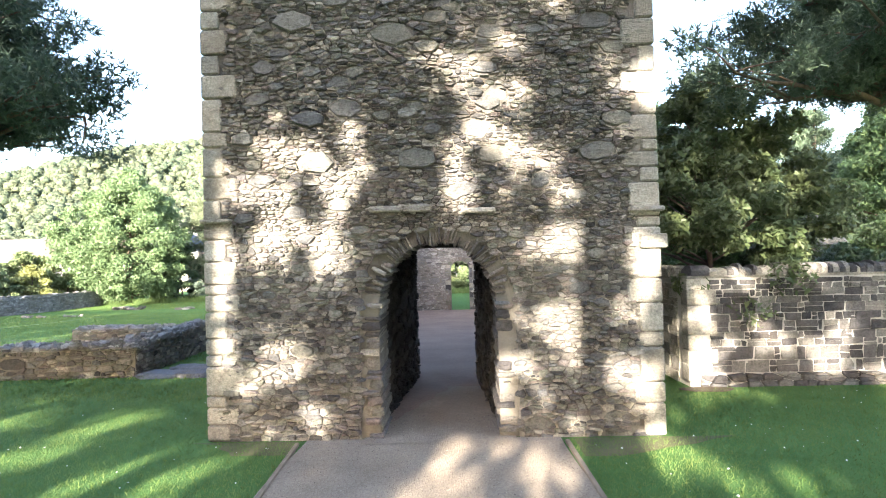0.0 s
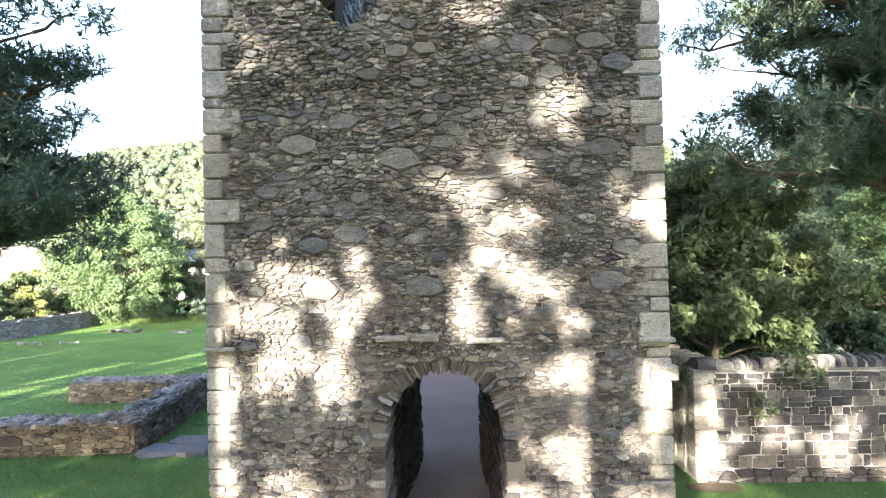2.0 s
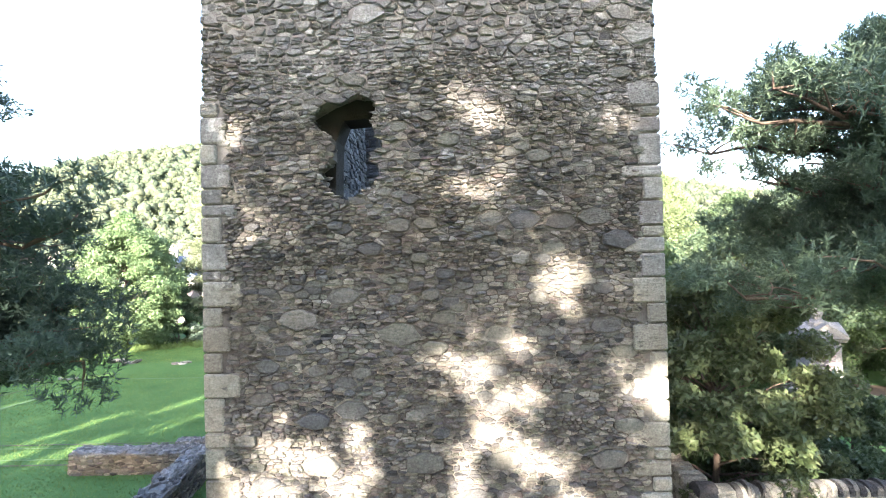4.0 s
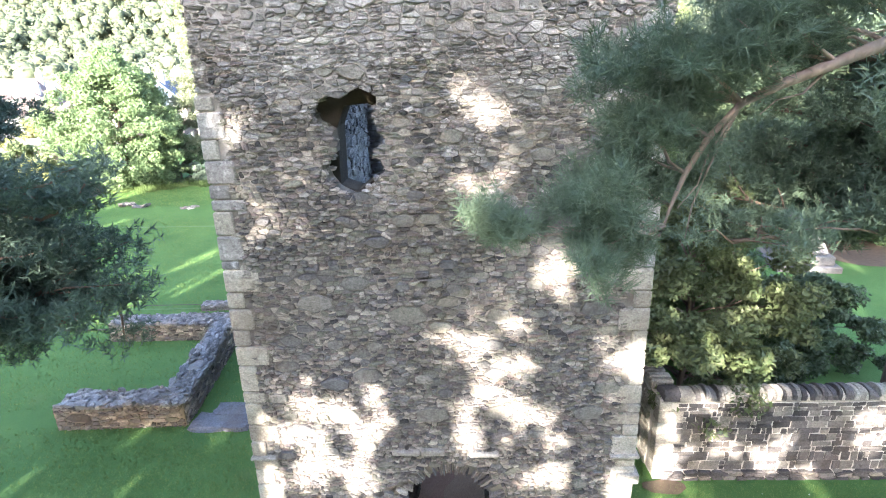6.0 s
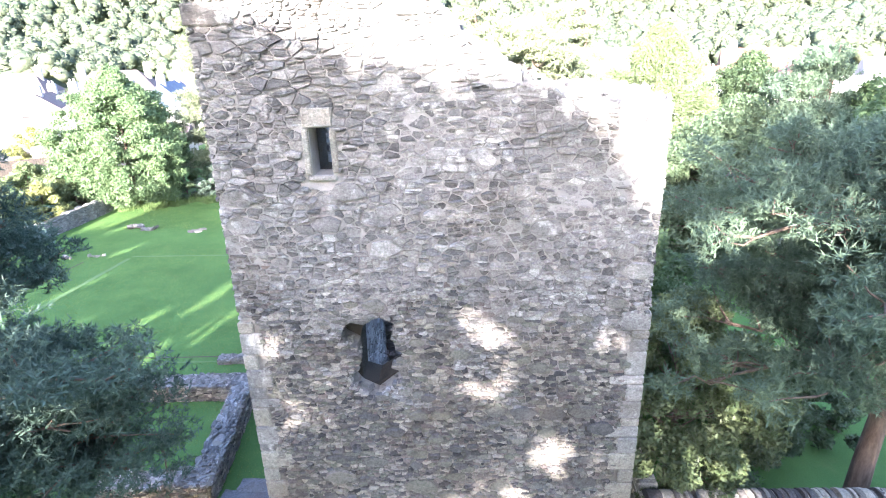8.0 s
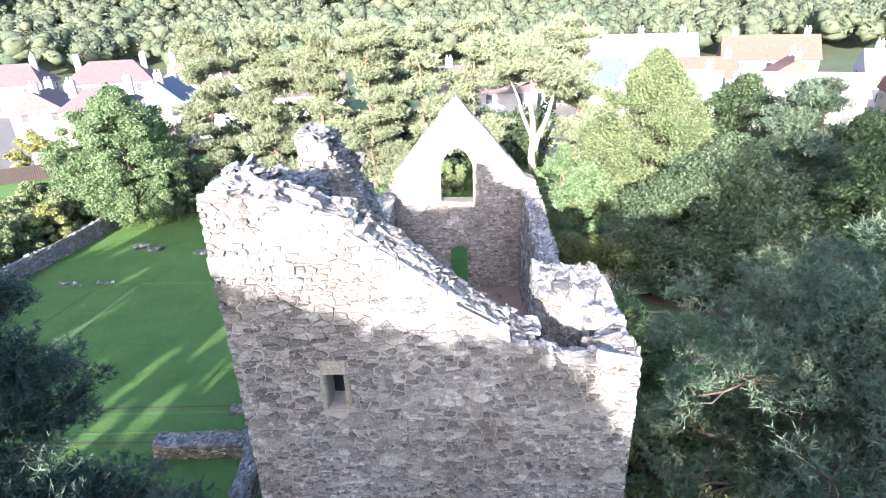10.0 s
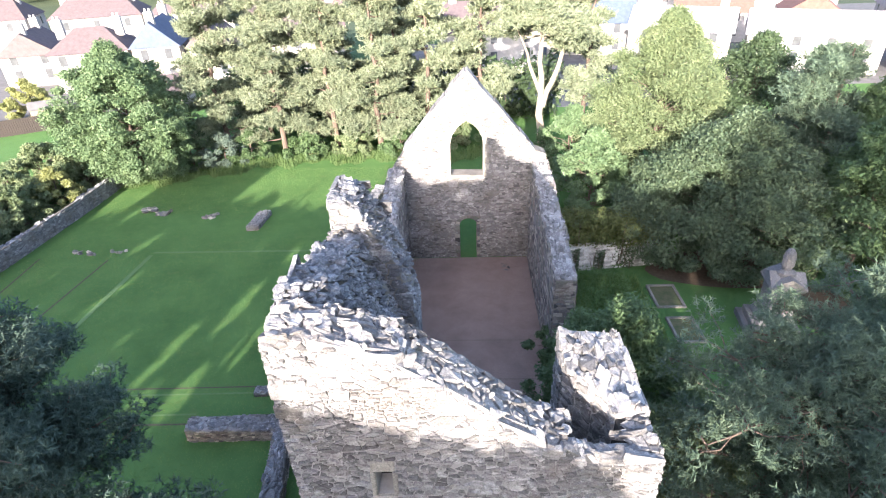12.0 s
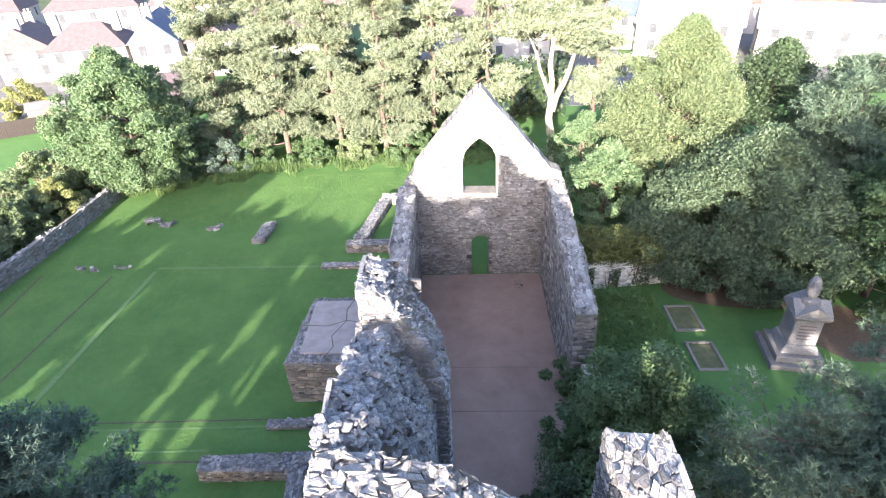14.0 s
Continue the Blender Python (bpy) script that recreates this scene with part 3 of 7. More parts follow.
# large stones that stand out of the rubble: place and half width
BOULDERS = ((0.34, 6.37, 0.17), (0.73, 6.34, 0.2), (1.17, 6.3, 0.19), (1.57, 6.35, 0.2), (1.85, 6.07, 0.2), (-2.02, 5.2, 0.22), (-1.48, 5.46, 0.19), (-1.85, 3.96, 0.19), (-1.4, 4.09, 0.2), (-0.79, 4.99, 0.25), (0.41, 4.97, 0.17), (-0.38, 4.82, 0.16), (1.92, 3.85, 0.18), (1.69, 5.06, 0.2), (-0.52, 3.43, 0.23), (-0.78, 6.3, 0.15), (-0.45, 6.32, 0.15), (0.35, 4.53, 0.15), (-1.78, 3.42, 0.23), (0.42, 3.46, 0.2), (0.21, 3.79, 0.18), (1.68, 3.46, 0.22))


def tower_front():
    wall = thing("wall_tower_front", (-0.4, FRONT, 0), "tall weathered rubble tower front with broken sloping head", "wall", kind="structure")
    n = 60
    outline = [(LEFT + 0.02, -0.3)] + [(RIGHT - 0.02, -0.3)] + [(RIGHT - 0.02 - (RIGHT - LEFT - 0.04) * i / n, top_line(RIGHT - (RIGHT - LEFT) * i / n) - 0.05) for i in range(n + 1)]
    holes = [ragged(DOOR[1:-1] + [(0.655, -0.1), (-1.285, -0.1)], 0.03, 1.0), HOLE, SLIT]
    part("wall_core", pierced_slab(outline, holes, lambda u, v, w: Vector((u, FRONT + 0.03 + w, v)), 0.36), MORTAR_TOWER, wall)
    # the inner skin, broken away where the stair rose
    # its near-black mortar colour stands in for the shade inside the hole
    part("wall_core", pierced_slab(stair_slot(outline), [holes[0], INNER_HOLE, SLIT], lambda u, v, w: Vector((u, FRONT + 0.391 + w, v)), 0.469), SHADE_MORTAR, wall)

    def place(u, v, w):
        return Vector((u, FRONT + 0.03 - w + 0.02 * noise.noise((u * 0.9, v * 0.9, 4)), v))

    def keep(u, v):
        if v > top_line(u) - 0.03 or inside(HOLE, -1.4 + (u + 1.4) * 1.13, 7.3 + (v - 7.3) * 1.07) or -2.0 < u < -1.58 and 9.75 < v < 10.62:
            return False
        if (u < LEFT + 0.24 or u > RIGHT - 0.24) and v < 7.9:
            return False                                  # left for the quoins
        du, dv = (u + 0.315) / 0.94, (v - 1.6) / 0.99
        if v < 1.6 and abs(u + 0.315) < 0.96 or v >= 1.6 and du * du + dv * dv < 1.0:
            return False                                  # left for the door's arch
        return True
    low = rubble_cells(LEFT, RIGHT, 0.0, 8.3, rng, 0.135, 0.056, keep, 0.025, 0.3, 0.56, BOULDERS)
    high = rubble_cells(LEFT, RIGHT, 8.3, 13.3, rng, 0.175, 0.082, keep, 0.03, 0.34, 0.6)

    def large(poly):
        return sum(poly[q - 1][0] * poly[q][1] - poly[q][0] * poly[q - 1][1] for q in range(len(poly))) > 0.03
    lay_stones(wall, [p for p in low if large(p)], place, rng, WHIN_LARGE, 0.002, 0.045, 0.06, lambda u, v: True, "boulder", rough=0.08)
    low = [p for p in low if not large(p)]

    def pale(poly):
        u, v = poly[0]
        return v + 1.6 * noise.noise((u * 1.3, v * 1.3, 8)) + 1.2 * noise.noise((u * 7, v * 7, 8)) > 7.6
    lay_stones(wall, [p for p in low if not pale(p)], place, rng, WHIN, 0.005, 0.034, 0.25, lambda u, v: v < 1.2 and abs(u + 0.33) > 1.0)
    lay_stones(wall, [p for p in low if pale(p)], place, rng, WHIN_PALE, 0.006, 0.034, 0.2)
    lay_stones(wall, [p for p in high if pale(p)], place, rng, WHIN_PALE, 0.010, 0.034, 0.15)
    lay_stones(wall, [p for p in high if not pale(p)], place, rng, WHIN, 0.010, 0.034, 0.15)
    # quoins
    for x_edge, side in ((LEFT, 1), (RIGHT, -1)):
        z, i = 0.0, 0
        while z < 7.8:
            h = rng.choice((0.14, 0.2, 0.26, 0.32, 0.38)) * rng.uniform(0.9, 1.1)
            ln = (0.40 if i % 2 else 0.25) * rng.uniform(0.7, 1.15)
            a, b = sorted((x_edge - side * 0.02, x_edge + side * ln))
            out = rng.uniform(0.0, 0.02)
            bm = box_bm(a, b, FRONT - out, FRONT + 0.34, z + 0.008, z + h - 0.008, 0.018)
            part("quoin", bm, SANDSTONE if z < 5.6 or rng.random() < 0.3 else WHIN_PALE, wall)
            z += h
            i += 1
    for a, z0, z1 in ((-2.62, 11.62, 11.86), (-2.66, 11.98, 12.26)):
        part("quoin", box_bm(LEFT - 0.02, a, FRONT - 0.02, FRONT + 0.5, z0, z1, 0.02), WHIN_PALE, wall)
    # door arch: thin stones set on edge
    inner, outer = arch(-0.315, 0.735, 1.6, 2.415, -0.15), arch(-0.315, 1.06, 1.6, 2.72, -0.25)
    part("arch_core", pierced_slab(outer, [inner], lambda u, v, w: Vector((u, FRONT + 0.075 + w, v)), 0.7), MORTAR, wall)
    i, a = 0, 0.04
    while a < math.pi - 0.03:
        thin = rng.uniform(0.018, 0.036) if 0.7 < a < 2.5 else rng.uniform(0.04, 0.075)
        r0, r1 = rng.uniform(-0.03, 0.03), rng.uniform(0.12, 0.27)
        out = rng.uniform(-0.09, 0.02)
        bm = rough_block(r0, r1, FRONT - out, FRONT + 0.8, -thin * 0.46, thin * 0.46, rng, 0.006)
        nx, nz = -math.cos(a) * 0.78, math.sin(a) * 0.70
        ln = math.hypot(nx, nz)
        nx, nz = nx / ln, nz / ln
        tilt = rng.uniform(-0.09, 0.09)
        for v in bm.verts:
            p, q = v.co.x, v.co.z + tilt * v.co.x
            v.co.x, v.co.z = -0.315 - math.cos(a) * 0.70 + nx * p + nz * q, 1.6 + math.sin(a) * 0.78 + nz * p - nx * q
        bmesh.ops.recalc_face_normals(bm, faces=bm.faces[:])
        part("voussoir", bm, DARKWHIN if rng.random() < 0.35 else WHIN, wall)
        a += (thin + 0.006) / 0.76
    for side in (-1, 1):
        z = 0.0
        while z < 1.6:
            h = min(rng.uniform(0.05, 0.17), 1.64 - z)
            w = rng.uniform(0.17, 0.27)
            x0 = -0.315 + side * (0.70 + rng.uniform(-0.02, 0.03))
            e, f = sorted((x0, x0 + side * w))
            part("jamb_stone", rough_block(e, f, FRONT + rng.uniform(-0.01, 0.1), FRONT + 0.82, z + 0.003, z + h - 0.003, rng, 0.01), DARKWHIN if rng.random() < 0.3 else WHIN, wall)
            z += h
    # fragments of a string course
    for a, b, z, h in ((-3.22, -2.84, 2.70, 0.05), (-1.12, -0.72, 2.78, 0.07), (-0.70, -0.36, 2.77, 0.09), (0.0, 0.42, 2.74, 0.06), (2.02, 2.44, 2.70, 0.06), (2.14, 2.46, 2.26, 0.17)):
        part("string_course", box_bm(a, b, FRONT - 0.075, FRONT + 0.2, z, z + h, 0.015), SANDSTONE, wall)
    # dressed surround of the slit window
    for a, b, z0, z1 in ((-1.98, -1.62, 10.47, 10.70), (-2.0, -1.925, 9.90, 10.46), (-1.665, -1.59, 9.92, 10.46), (-1.97, -1.62, 9.82, 9.875)):
        part("window_surround", box_bm(a, b, FRONT - 0.03, FRONT + 0.3, z0, z1, 0.015), SANDSTONE, wall)
    # rough stones in the broken sides of the hole
    spots = []
    for k in range(len(HOLE)):
        (u, v), (u2, v2) = HOLE[k - 1], HOLE[k]
        for q in (0.04, 0.14, 0.26):
            s = rng.uniform(0.1, 0.18)
            spots.append((Vector(((u + u2) / 2 + rng.uniform(-0.02, 0.02), FRONT + 0.03 + q, (v + v2) / 2)), s, 0.55))
    lay_rocks(wall, rng, spots, WHIN, 0)
    # loose heads along the broken top
    heads = rubble_cells(LEFT, RIGHT, 0.0, 0.83, rng, 0.26, 0.16, lambda u, v: not (1.05 < u < 1.9 and v > 0.3), large=0.04, wobble=0.5)
    lay_stones(wall, heads, lambda u, v, w: Vector((u, FRONT + 0.02 + v, top_line(u) - 0.03 + w)), rng, WHIN_PALE, 0.008, 0.07, 0.35, lambda u, v: True)
    spots = []
    for _ in range(190):
        x = rng.uniform(LEFT + 0.1, RIGHT - 0.1)
        s = rng.uniform(0.14, 0.32)
        deep = 0.3 if 1.0 < x < 1.95 else 0.78
        spots.append((Vector((x, FRONT + rng.uniform(0.08, deep), top_line(x) + 0.02)), s, 0.6))
    lay_rocks(wall, rng, spots, WHIN_PALE, 0)

tower_front()


def stone_block(name, plan, z_top, label, material=WHIN, mortar=MORTAR, faces=(), z0=-0.3, size=(0.26, 0.12), cap=None, cap_size=(0.18, 0.34), seed=1, proud=0.035, loose=False, coarse=(), singles=0, gap=0.012, far=True):
    """A piece of rubble walling on a plan outline; z_top(x, y) gives its head. faces: the plan edges that carry laid stones."""
    r = random.Random(seed)
    wall = thing(name, (*plan[0], z0), label, "wall", kind="structure")
    pts = []
    for i in range(len(plan)):
        a, b = Vector(plan[i]), Vector(plan[(i + 1) % len(plan)])
        n = max(1, int((b - a).length / 0.3))
        pts += [a + (b - a) * k / n for k in range(n)]
    bm = bmesh.new()
    low = [bm.verts.new((p.x, p.y, z0)) for p in pts]
    high = [bm.verts.new((p.x, p.y, z_top(p.x, p.y))) for p in pts]
    m = len(pts)
    for i in range(m):
        bm.faces.new((low[i], low[(i + 1) % m], high[(i + 1) % m], high[i]))
    bmesh.ops.triangle_fill(bm, use_beauty=True, edges=[bm.edges.get((high[i], high[(i + 1) % m])) for i in range(m)])
    bmesh.ops.recalc_face_normals(bm, faces=bm.faces[:])
    part("wall_core", bm, mortar, wall)
    area = sum(plan[i - 1][0] * plan[i][1] - plan[i][0] * plan[i - 1][1] for i in range(len(plan)))
    for i in faces:
        a, b = Vector(plan[i]), Vector(plan[(i + 1) % len(plan)])
        way = (b - a).normalized()
        out = Vector((way.y, -way.x)) * (1 if area > 0 else -1)
        ln = (b - a).length
        hi = max(z_top(*(a + way * q * ln / 20)) for q in range(21))

        def place(u, v, w):
            p = a + way * u + out * w
            return Vector((p.x, p.y, v))
        q = 2.4 if i in coarse else 1.0
        cells = rubble_cells(0.0, ln, z0, hi, r, size[0] * q, size[1] * q, lambda u, v: v < z_top(*(a + way * u)) + 0.02)
        lay_stones(wall, cells, place, r, material, gap, proud, 0.08, lambda u, v: singles > 0, far=far)
    if cap:
        xs, ys = [p[0] for p in plan], [p[1] for p in plan]
        lie = max(ys) - min(ys) > max(xs) - min(xs)
        lo, hi = ((min(ys), max(ys)), (min(xs), max(xs))) if lie else ((min(xs), max(xs)), (min(ys), max(ys)))

        def on_top(u, v, w):
            x, y = (v, u) if lie else (u, v)
            return Vector((x, y, z_top(x, y) + w))
        spots = []
        if loose:
            n = int(abs(area) / 2 / 0.0045)
        else:
            cells = rubble_cells(lo[0], lo[1], hi[0], hi[1], r, cap_size[0] * 1.15, cap_size[0] * 0.85, lambda u, v: inside(plan, *((v, u) if lie else (u, v))), 0.04, 0.5)
            lay_stones(wall, cells, on_top, r, cap, 0.008, 0.05, 0.3, lambda u, v: True)
            n = int(len(cells) * 0.3)
        for _ in range(n):
            p = (r.uniform(min(xs), max(xs)), r.uniform(min(ys), max(ys)))
            if inside(plan, *p):
                s = r.uniform(*cap_size) * 0.8
                spots.append((Vector((*p, z_top(*p) + r.uniform(-0.02, 0.08) * s)), s, 0.55))
        lay_rocks(wall, r, spots, cap, 0)
    return wall


def piece(x, table):
    for (a, za), (b, zb) in zip(table, table[1:]):
        if x <= b:
            return za + (zb - za) * max(0.0, (x - a)) / (b - a)
    return table[-1][1]


# north wall of the tower: outer skin stands high, the core falls inward
def north_top(x, y):
    skin = piece(y, ((7.4, 13.05), (8.2, 13.0), (9.2, 12.6), (10.9, 12.1), (11.6, 12.6), (12.2, 12.8)))
    slope = piece(x, ((-3.2, 0.0), (-2.65, -0.1), (-2.3, -0.9), (-2.0, -1.8), (-1.85, -2.4)))
    return skin + slope + 0.25 * noise.noise((x * 2, y * 2, 1))


def stub_top(x, y):
    return piece(x, ((-3.2, 12.85), (-2.75, 12.8), (-2.45, 12.2), (-1.9, 11.3), (-1.66, 10.2), (-1.5, 9.0))) + 0.15 * noise.noise((x * 3, y * 3, 6))


stone_block("wall_tower_north", [(LEFT, 7.53), (LEFT, 11.0), (-1.9, 11.0), (-1.95, 7.53)], north_top, "ruined north wall of the tower, core rubble exposed", CORE, MORTAR, (0, 2), cap=CORE, seed=21, loose=True, coarse=(0,))
stone_block("wall_tower_east_stub", [(LEFT, 11.004), (LEFT, 12.2), (-1.62, 12.2), (-1.62, 11.004)], stub_top, "broken stub of the tower's inner wall", CORE, MORTAR, (0, 1, 2, 3), cap=CORE, seed=22, loose=True, coarse=(0, 1))
stone_block("wall_tower_south", [(RIGHT, 7.53), (RIGHT, 9.5), (1.28, 9.6), (1.24, 8.75), (1.42, 8.4), (1.66, 8.1), (1.82, 7.8), (1.86, 7.53)], lambda x, y: 10.68 + 0.08 * noise.noise((x * 2, y * 2, 3)), "south wall of the tower with flat broken head", WHIN_PALE, MORTAR_PALE, (0, 1, 2, 3, 4, 5, 6), cap=WHIN_PALE, seed=23, coarse=(0, 1))
stone_block("wall_tower_south_low", [(RIGHT, 9.61), (RIGHT, 12.2), (1.3, 12.2), (1.3, 9.61)], lambda x, y: piece(y, ((9.6, 7.0), (10.5, 5.0), (12.2, 3.6))), "broken down end of the tower's south wall", CORE, MORTAR, (0, 2, 3), cap=CORE, seed=24, coarse=(0, 2, 3))
# Unseen wall, added to close a gap where sun reached the nave floor.
stone_block("wall_sun_block", [(-4.5, 11.5), (-4.5, 12.24), (-3.185, 12.24), (-3.185, 11.5)], lambda x, y: 5.2, "unseen added wall keeping sun off the nave floor", WHIN, MORTAR, (0, 1, 3), cap=CORE, seed=27, coarse=(0, 1, 3))
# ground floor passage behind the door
# sides and ceiling are coloured near-black in place of shade
stone_block("wall_passage_north", [(-1.94, 7.53), (-1.94, 10.7), (-0.92, 10.7), (-1.12, 7.53)], lambda x, y: 3.0, "rubble side of the tower's ground floor passage", SHADE_STONE, SHADE_MORTAR, (1, 2), seed=25)
stone_block("wall_passage_south", [(0.42, 7.53), (0.25, 10.7), (1.28, 10.7), (1.28, 7.53)], lambda x, y: 3.0, "rubble side of the tower's ground floor passage", SHADE_STONE, SHADE_MORTAR, (0, 1), seed=26)
tagged(part("ceiling", box_bm(-1.94, 1.28, 7.515, 10.69, 2.4, 2.99), SHADE_MORTAR), "low stone vault over the tower passage", "ceiling", kind="structure")

# ---- the nave ----
GABLE = 30.5


def gable():
    wall = thing("wall_gable", (0, GABLE, -0.75), "rubble gable wall with pointed window and low door", "wall", kind="structure")
    outline = [(-4.5, -1.0), (4.35, -1.0), (4.3, 6.0), (3.5, 6.3), (-0.2, 10.7), (-3.6, 6.5), (-4.5, 5.2)]
    arc = [(math.cos(radians(10 * k)), math.sin(radians(10 * k)) / 0.866) for k in range(7)]
    win = [(-1.1, 4.85), (0.74, 4.8)] + [(-1.1 + 1.84 * p, 6.7 + 1.37 * q) for p, q in arc] + [(0.74 - 1.84 * p, 6.7 + 1.37 * q) for p, q in arc[-2::-1]]
    door = [(0.37, -0.76)] + [(-0.14 + 0.51 * math.cos(math.pi * i / 8), 1.6 + 0.42 * math.sin(math.pi * i / 8)) for i in range(9)] + [(-0.65, -0.76)]
    bm = pierced_slab(ragged(outline, 0.08, 5.0), [win, door], lambda u, v, w: Vector((u, GABLE + w, v)), 0.9)
    part("wall_core", bm, MORTAR, wall)
    r = random.Random(31)
    cells = rubble_cells(-4.5, 4.35, -0.8, 10.7, r, 0.26, 0.135, lambda u, v: inside(outline, u, v) and not (-1.36 < u < 1.0 and 4.66 < v < 6.75) and not (v >= 6.7 and abs(u + 0.18) < 1.2 - 0.62 * (v - 6.7) and v < 8.25) and not (-0.82 < u < 0.54 and v < 2.1), 0.02)
    lay_stones(wall, cells, lambda u, v, w: Vector((u, GABLE - w, v)), r, WHIN_PALE, 0.01, 0.035, 0.1, lambda u, v: v < 1.6, far=True)
    for side in (-1, 1):
        z = 4.8
        while z < 6.7:
            h = r.uniform(0.25, 0.4)
            x = -0.18 + side * 0.93
            a, b = sorted((x, x + side * r.choice((0.22, 0.34))))
            part("window_jamb", box_bm(a, b, GABLE - 0.045, GABLE + 0.5, z, min(6.72, z + h) - 0.01, 0.01), SANDSTONE, wall)
            z += h
    for side in (-1, 1):
        for k in range(6):
            p0, p1 = arc[k], arc[k + 1]
            ax, az = 0.92 - side * 0, 6.7
            e = [(-0.18 + side * (-0.92 + 1.84 * p[0] * q), 6.7 + 1.37 * p[1] * q) for p, q in ((p0, 1.0), (p1, 1.0), (p1, 1.13), (p0, 1.13))]
            part("window_voussoir", pierced_slab(e, [], lambda u, v, w: Vector((u, GABLE - 0.045 + w, v)), 0.5), SANDSTONE, wall)
    for side in (-1, 1):
        z = -0.75
        while z < 1.6:
            h = r.uniform(0.2, 0.34)
            x = -0.14 + side * 0.52
            a, e = sorted((x, x + side * r.choice((0.18, 0.3))))
            part("door_jamb", box_bm(a, e, GABLE - 0.04, GABLE + 0.5, z, min(1.62, z + h) - 0.01, 0.01), WHIN, wall)
            z += h
    for k in range(9):
        a0, a1 = math.pi * k / 9, math.pi * (k + 0.92) / 9
        e = [(-0.14 + 0.52 * q * math.cos(a), 1.62 + 0.42 * q * math.sin(a)) for a, q in ((a0, 1.0), (a1, 1.0), (a1, 1.5), (a0, 1.5))]
        part("door_voussoir", pierced_slab(e, [], lambda u, v, w: Vector((u, GABLE - 0.04 + w, v)), 0.5), WHIN, wall)
    # coping of the rakes
    for side, (x0, z0), (x1, z1) in ((-1, (-3.7, 6.45), (-0.2, 10.7)), (1, (3.6, 6.25), (-0.2, 10.7))):
        n = 13
        for i in range(n):
            a, b = i / n, (i + 0.94) / n
            p, q = Vector((x0 + (x1 - x0) * a, z0 + (z1 - z0) * a)), Vector((x0 + (x1 - x0) * b, z0 + (z1 - z0) * b))
            bm = bmesh.new()
            d = (q - p).normalized()
            nrm = Vector((-d.y, d.x)) if d.x > 0 else Vector((d.y, -d.x))
            hgt = r.uniform(0.06, 0.14)
            vs = [bm.verts.new((c.x, y, c.y)) for y in (GABLE - 0.06, GABLE + 0.96) for c in (p - nrm * 0.05, q - nrm * 0.05, q + nrm * hgt, p + nrm * hgt)]
            for f in ((0, 1, 2, 3), (7, 6, 5, 4), (0, 4, 5, 1), (1, 5, 6, 2), (2, 6, 7, 3), (3, 7, 4, 0)):
                bm.faces.new([vs[k] for k in f])
            bmesh.ops.recalc_face_normals(bm, faces=bm.faces[:])
            part("coping_stone", bm, WHIN_PALE, wall)


gable()
stone_block("wall_nave_south", [(3.35, 20.3), (3.5, 30.42), (4.4, 30.42), (4.25, 20.3)], lambda x, y: piece(y, ((20, 4.4), (24, 4.9), (30.5, 5.7))) + 0.06 * noise.noise((x, y * 2, 2)), "long roofless south wall of the nave", WHIN, MORTAR, (0, 2, 3), z0=-1.0, size=(0.4, 0.2), cap=WHIN_PALE, cap_size=(0.26, 0.4), coarse=(2,), seed=41)
# Before y 20.3 this run is unseen, added to stop sun on the floor.
stone_block("wall_nave_north", [(-4.5, 12.25), (-4.65, 30.42), (-3.75, 30.42), (-3.6, 12.25)], lambda x, y: piece(y, ((12, 4.2), (20, 4.4), (24, 4.9), (30.5, 5.4))) + 0.06 * noise.noise((x, y * 2, 2)), "long roofless north wall of the nave", WHIN, MORTAR, (0, 2, 3), z0=-1.0, size=(0.4, 0.2), cap=WHIN_PALE, cap_size=(0.26, 0.4), coarse=(0, 3), seed=42)

# ---- low ruins on the lawn ----
stone_block("wall_low_west", [(-10.1, 11.15), (-10.1, 11.8), (-7.0, 12.0), (-6.95, 11.3)], lambda x, y: 0.5 + 0.06 * noise.noise((x * 2, y, 1)), "low ruined rubble wall in the grass", WHIN, MORTAR, (0, 1, 2, 3), z0=-0.4, size=(0.2, 0.1), cap=CORE, cap_size=(0.16, 0.3), seed=51)
stone_block("wall_low_return", [(-7.6, 12.02), (-8.1, 16.0), (-7.5, 16.0), (-6.98, 12.02)], lambda x, y: 0.5 + 0.06 * noise.noise((x * 2, y, 1)), "low ruined rubble wall running back over the grass", WHIN, MORTAR, (0, 2), z0=-0.5, size=(0.2, 0.1), cap=CORE, cap_size=(0.16, 0.3), seed=52)
stone_block("wall_low_north", [(-11.8, 16.05), (-11.9, 16.75), (-6.5, 17.0), (-6.5, 16.1)], lambda x, y: 0.3 + 0.05 * noise.noise((x * 2, y, 1)), "low ruined rubble footing in the lawn", WHIN, MORTAR, (0, 1, 2, 3), z0=-0.6, size=(0.2, 0.1), cap=CORE, cap_size=(0.16, 0.3), seed=53)
stone_block("wall_low_chamber", [(-9.1, 20.2), (-8.75, 24.8), (-4.75, 24.8), (-4.75, 20.2)], lambda x, y: 1.98, "square rubble chamber with a cement cap", WHIN, MORTAR, (0, 1, 3), z0=-0.8, size=(0.28, 0.13), cap=CORE, cap_size=(0.22, 0.32), coarse=(1,), seed=54)
tagged(part("cement_cap", box_bm(-8.55, -4.77, 20.72, 24.45, 1.90, 2.115, 0.03), CONCRETE), "cracked grey cement cap over a low stone chamber", "slab", kind="structure")

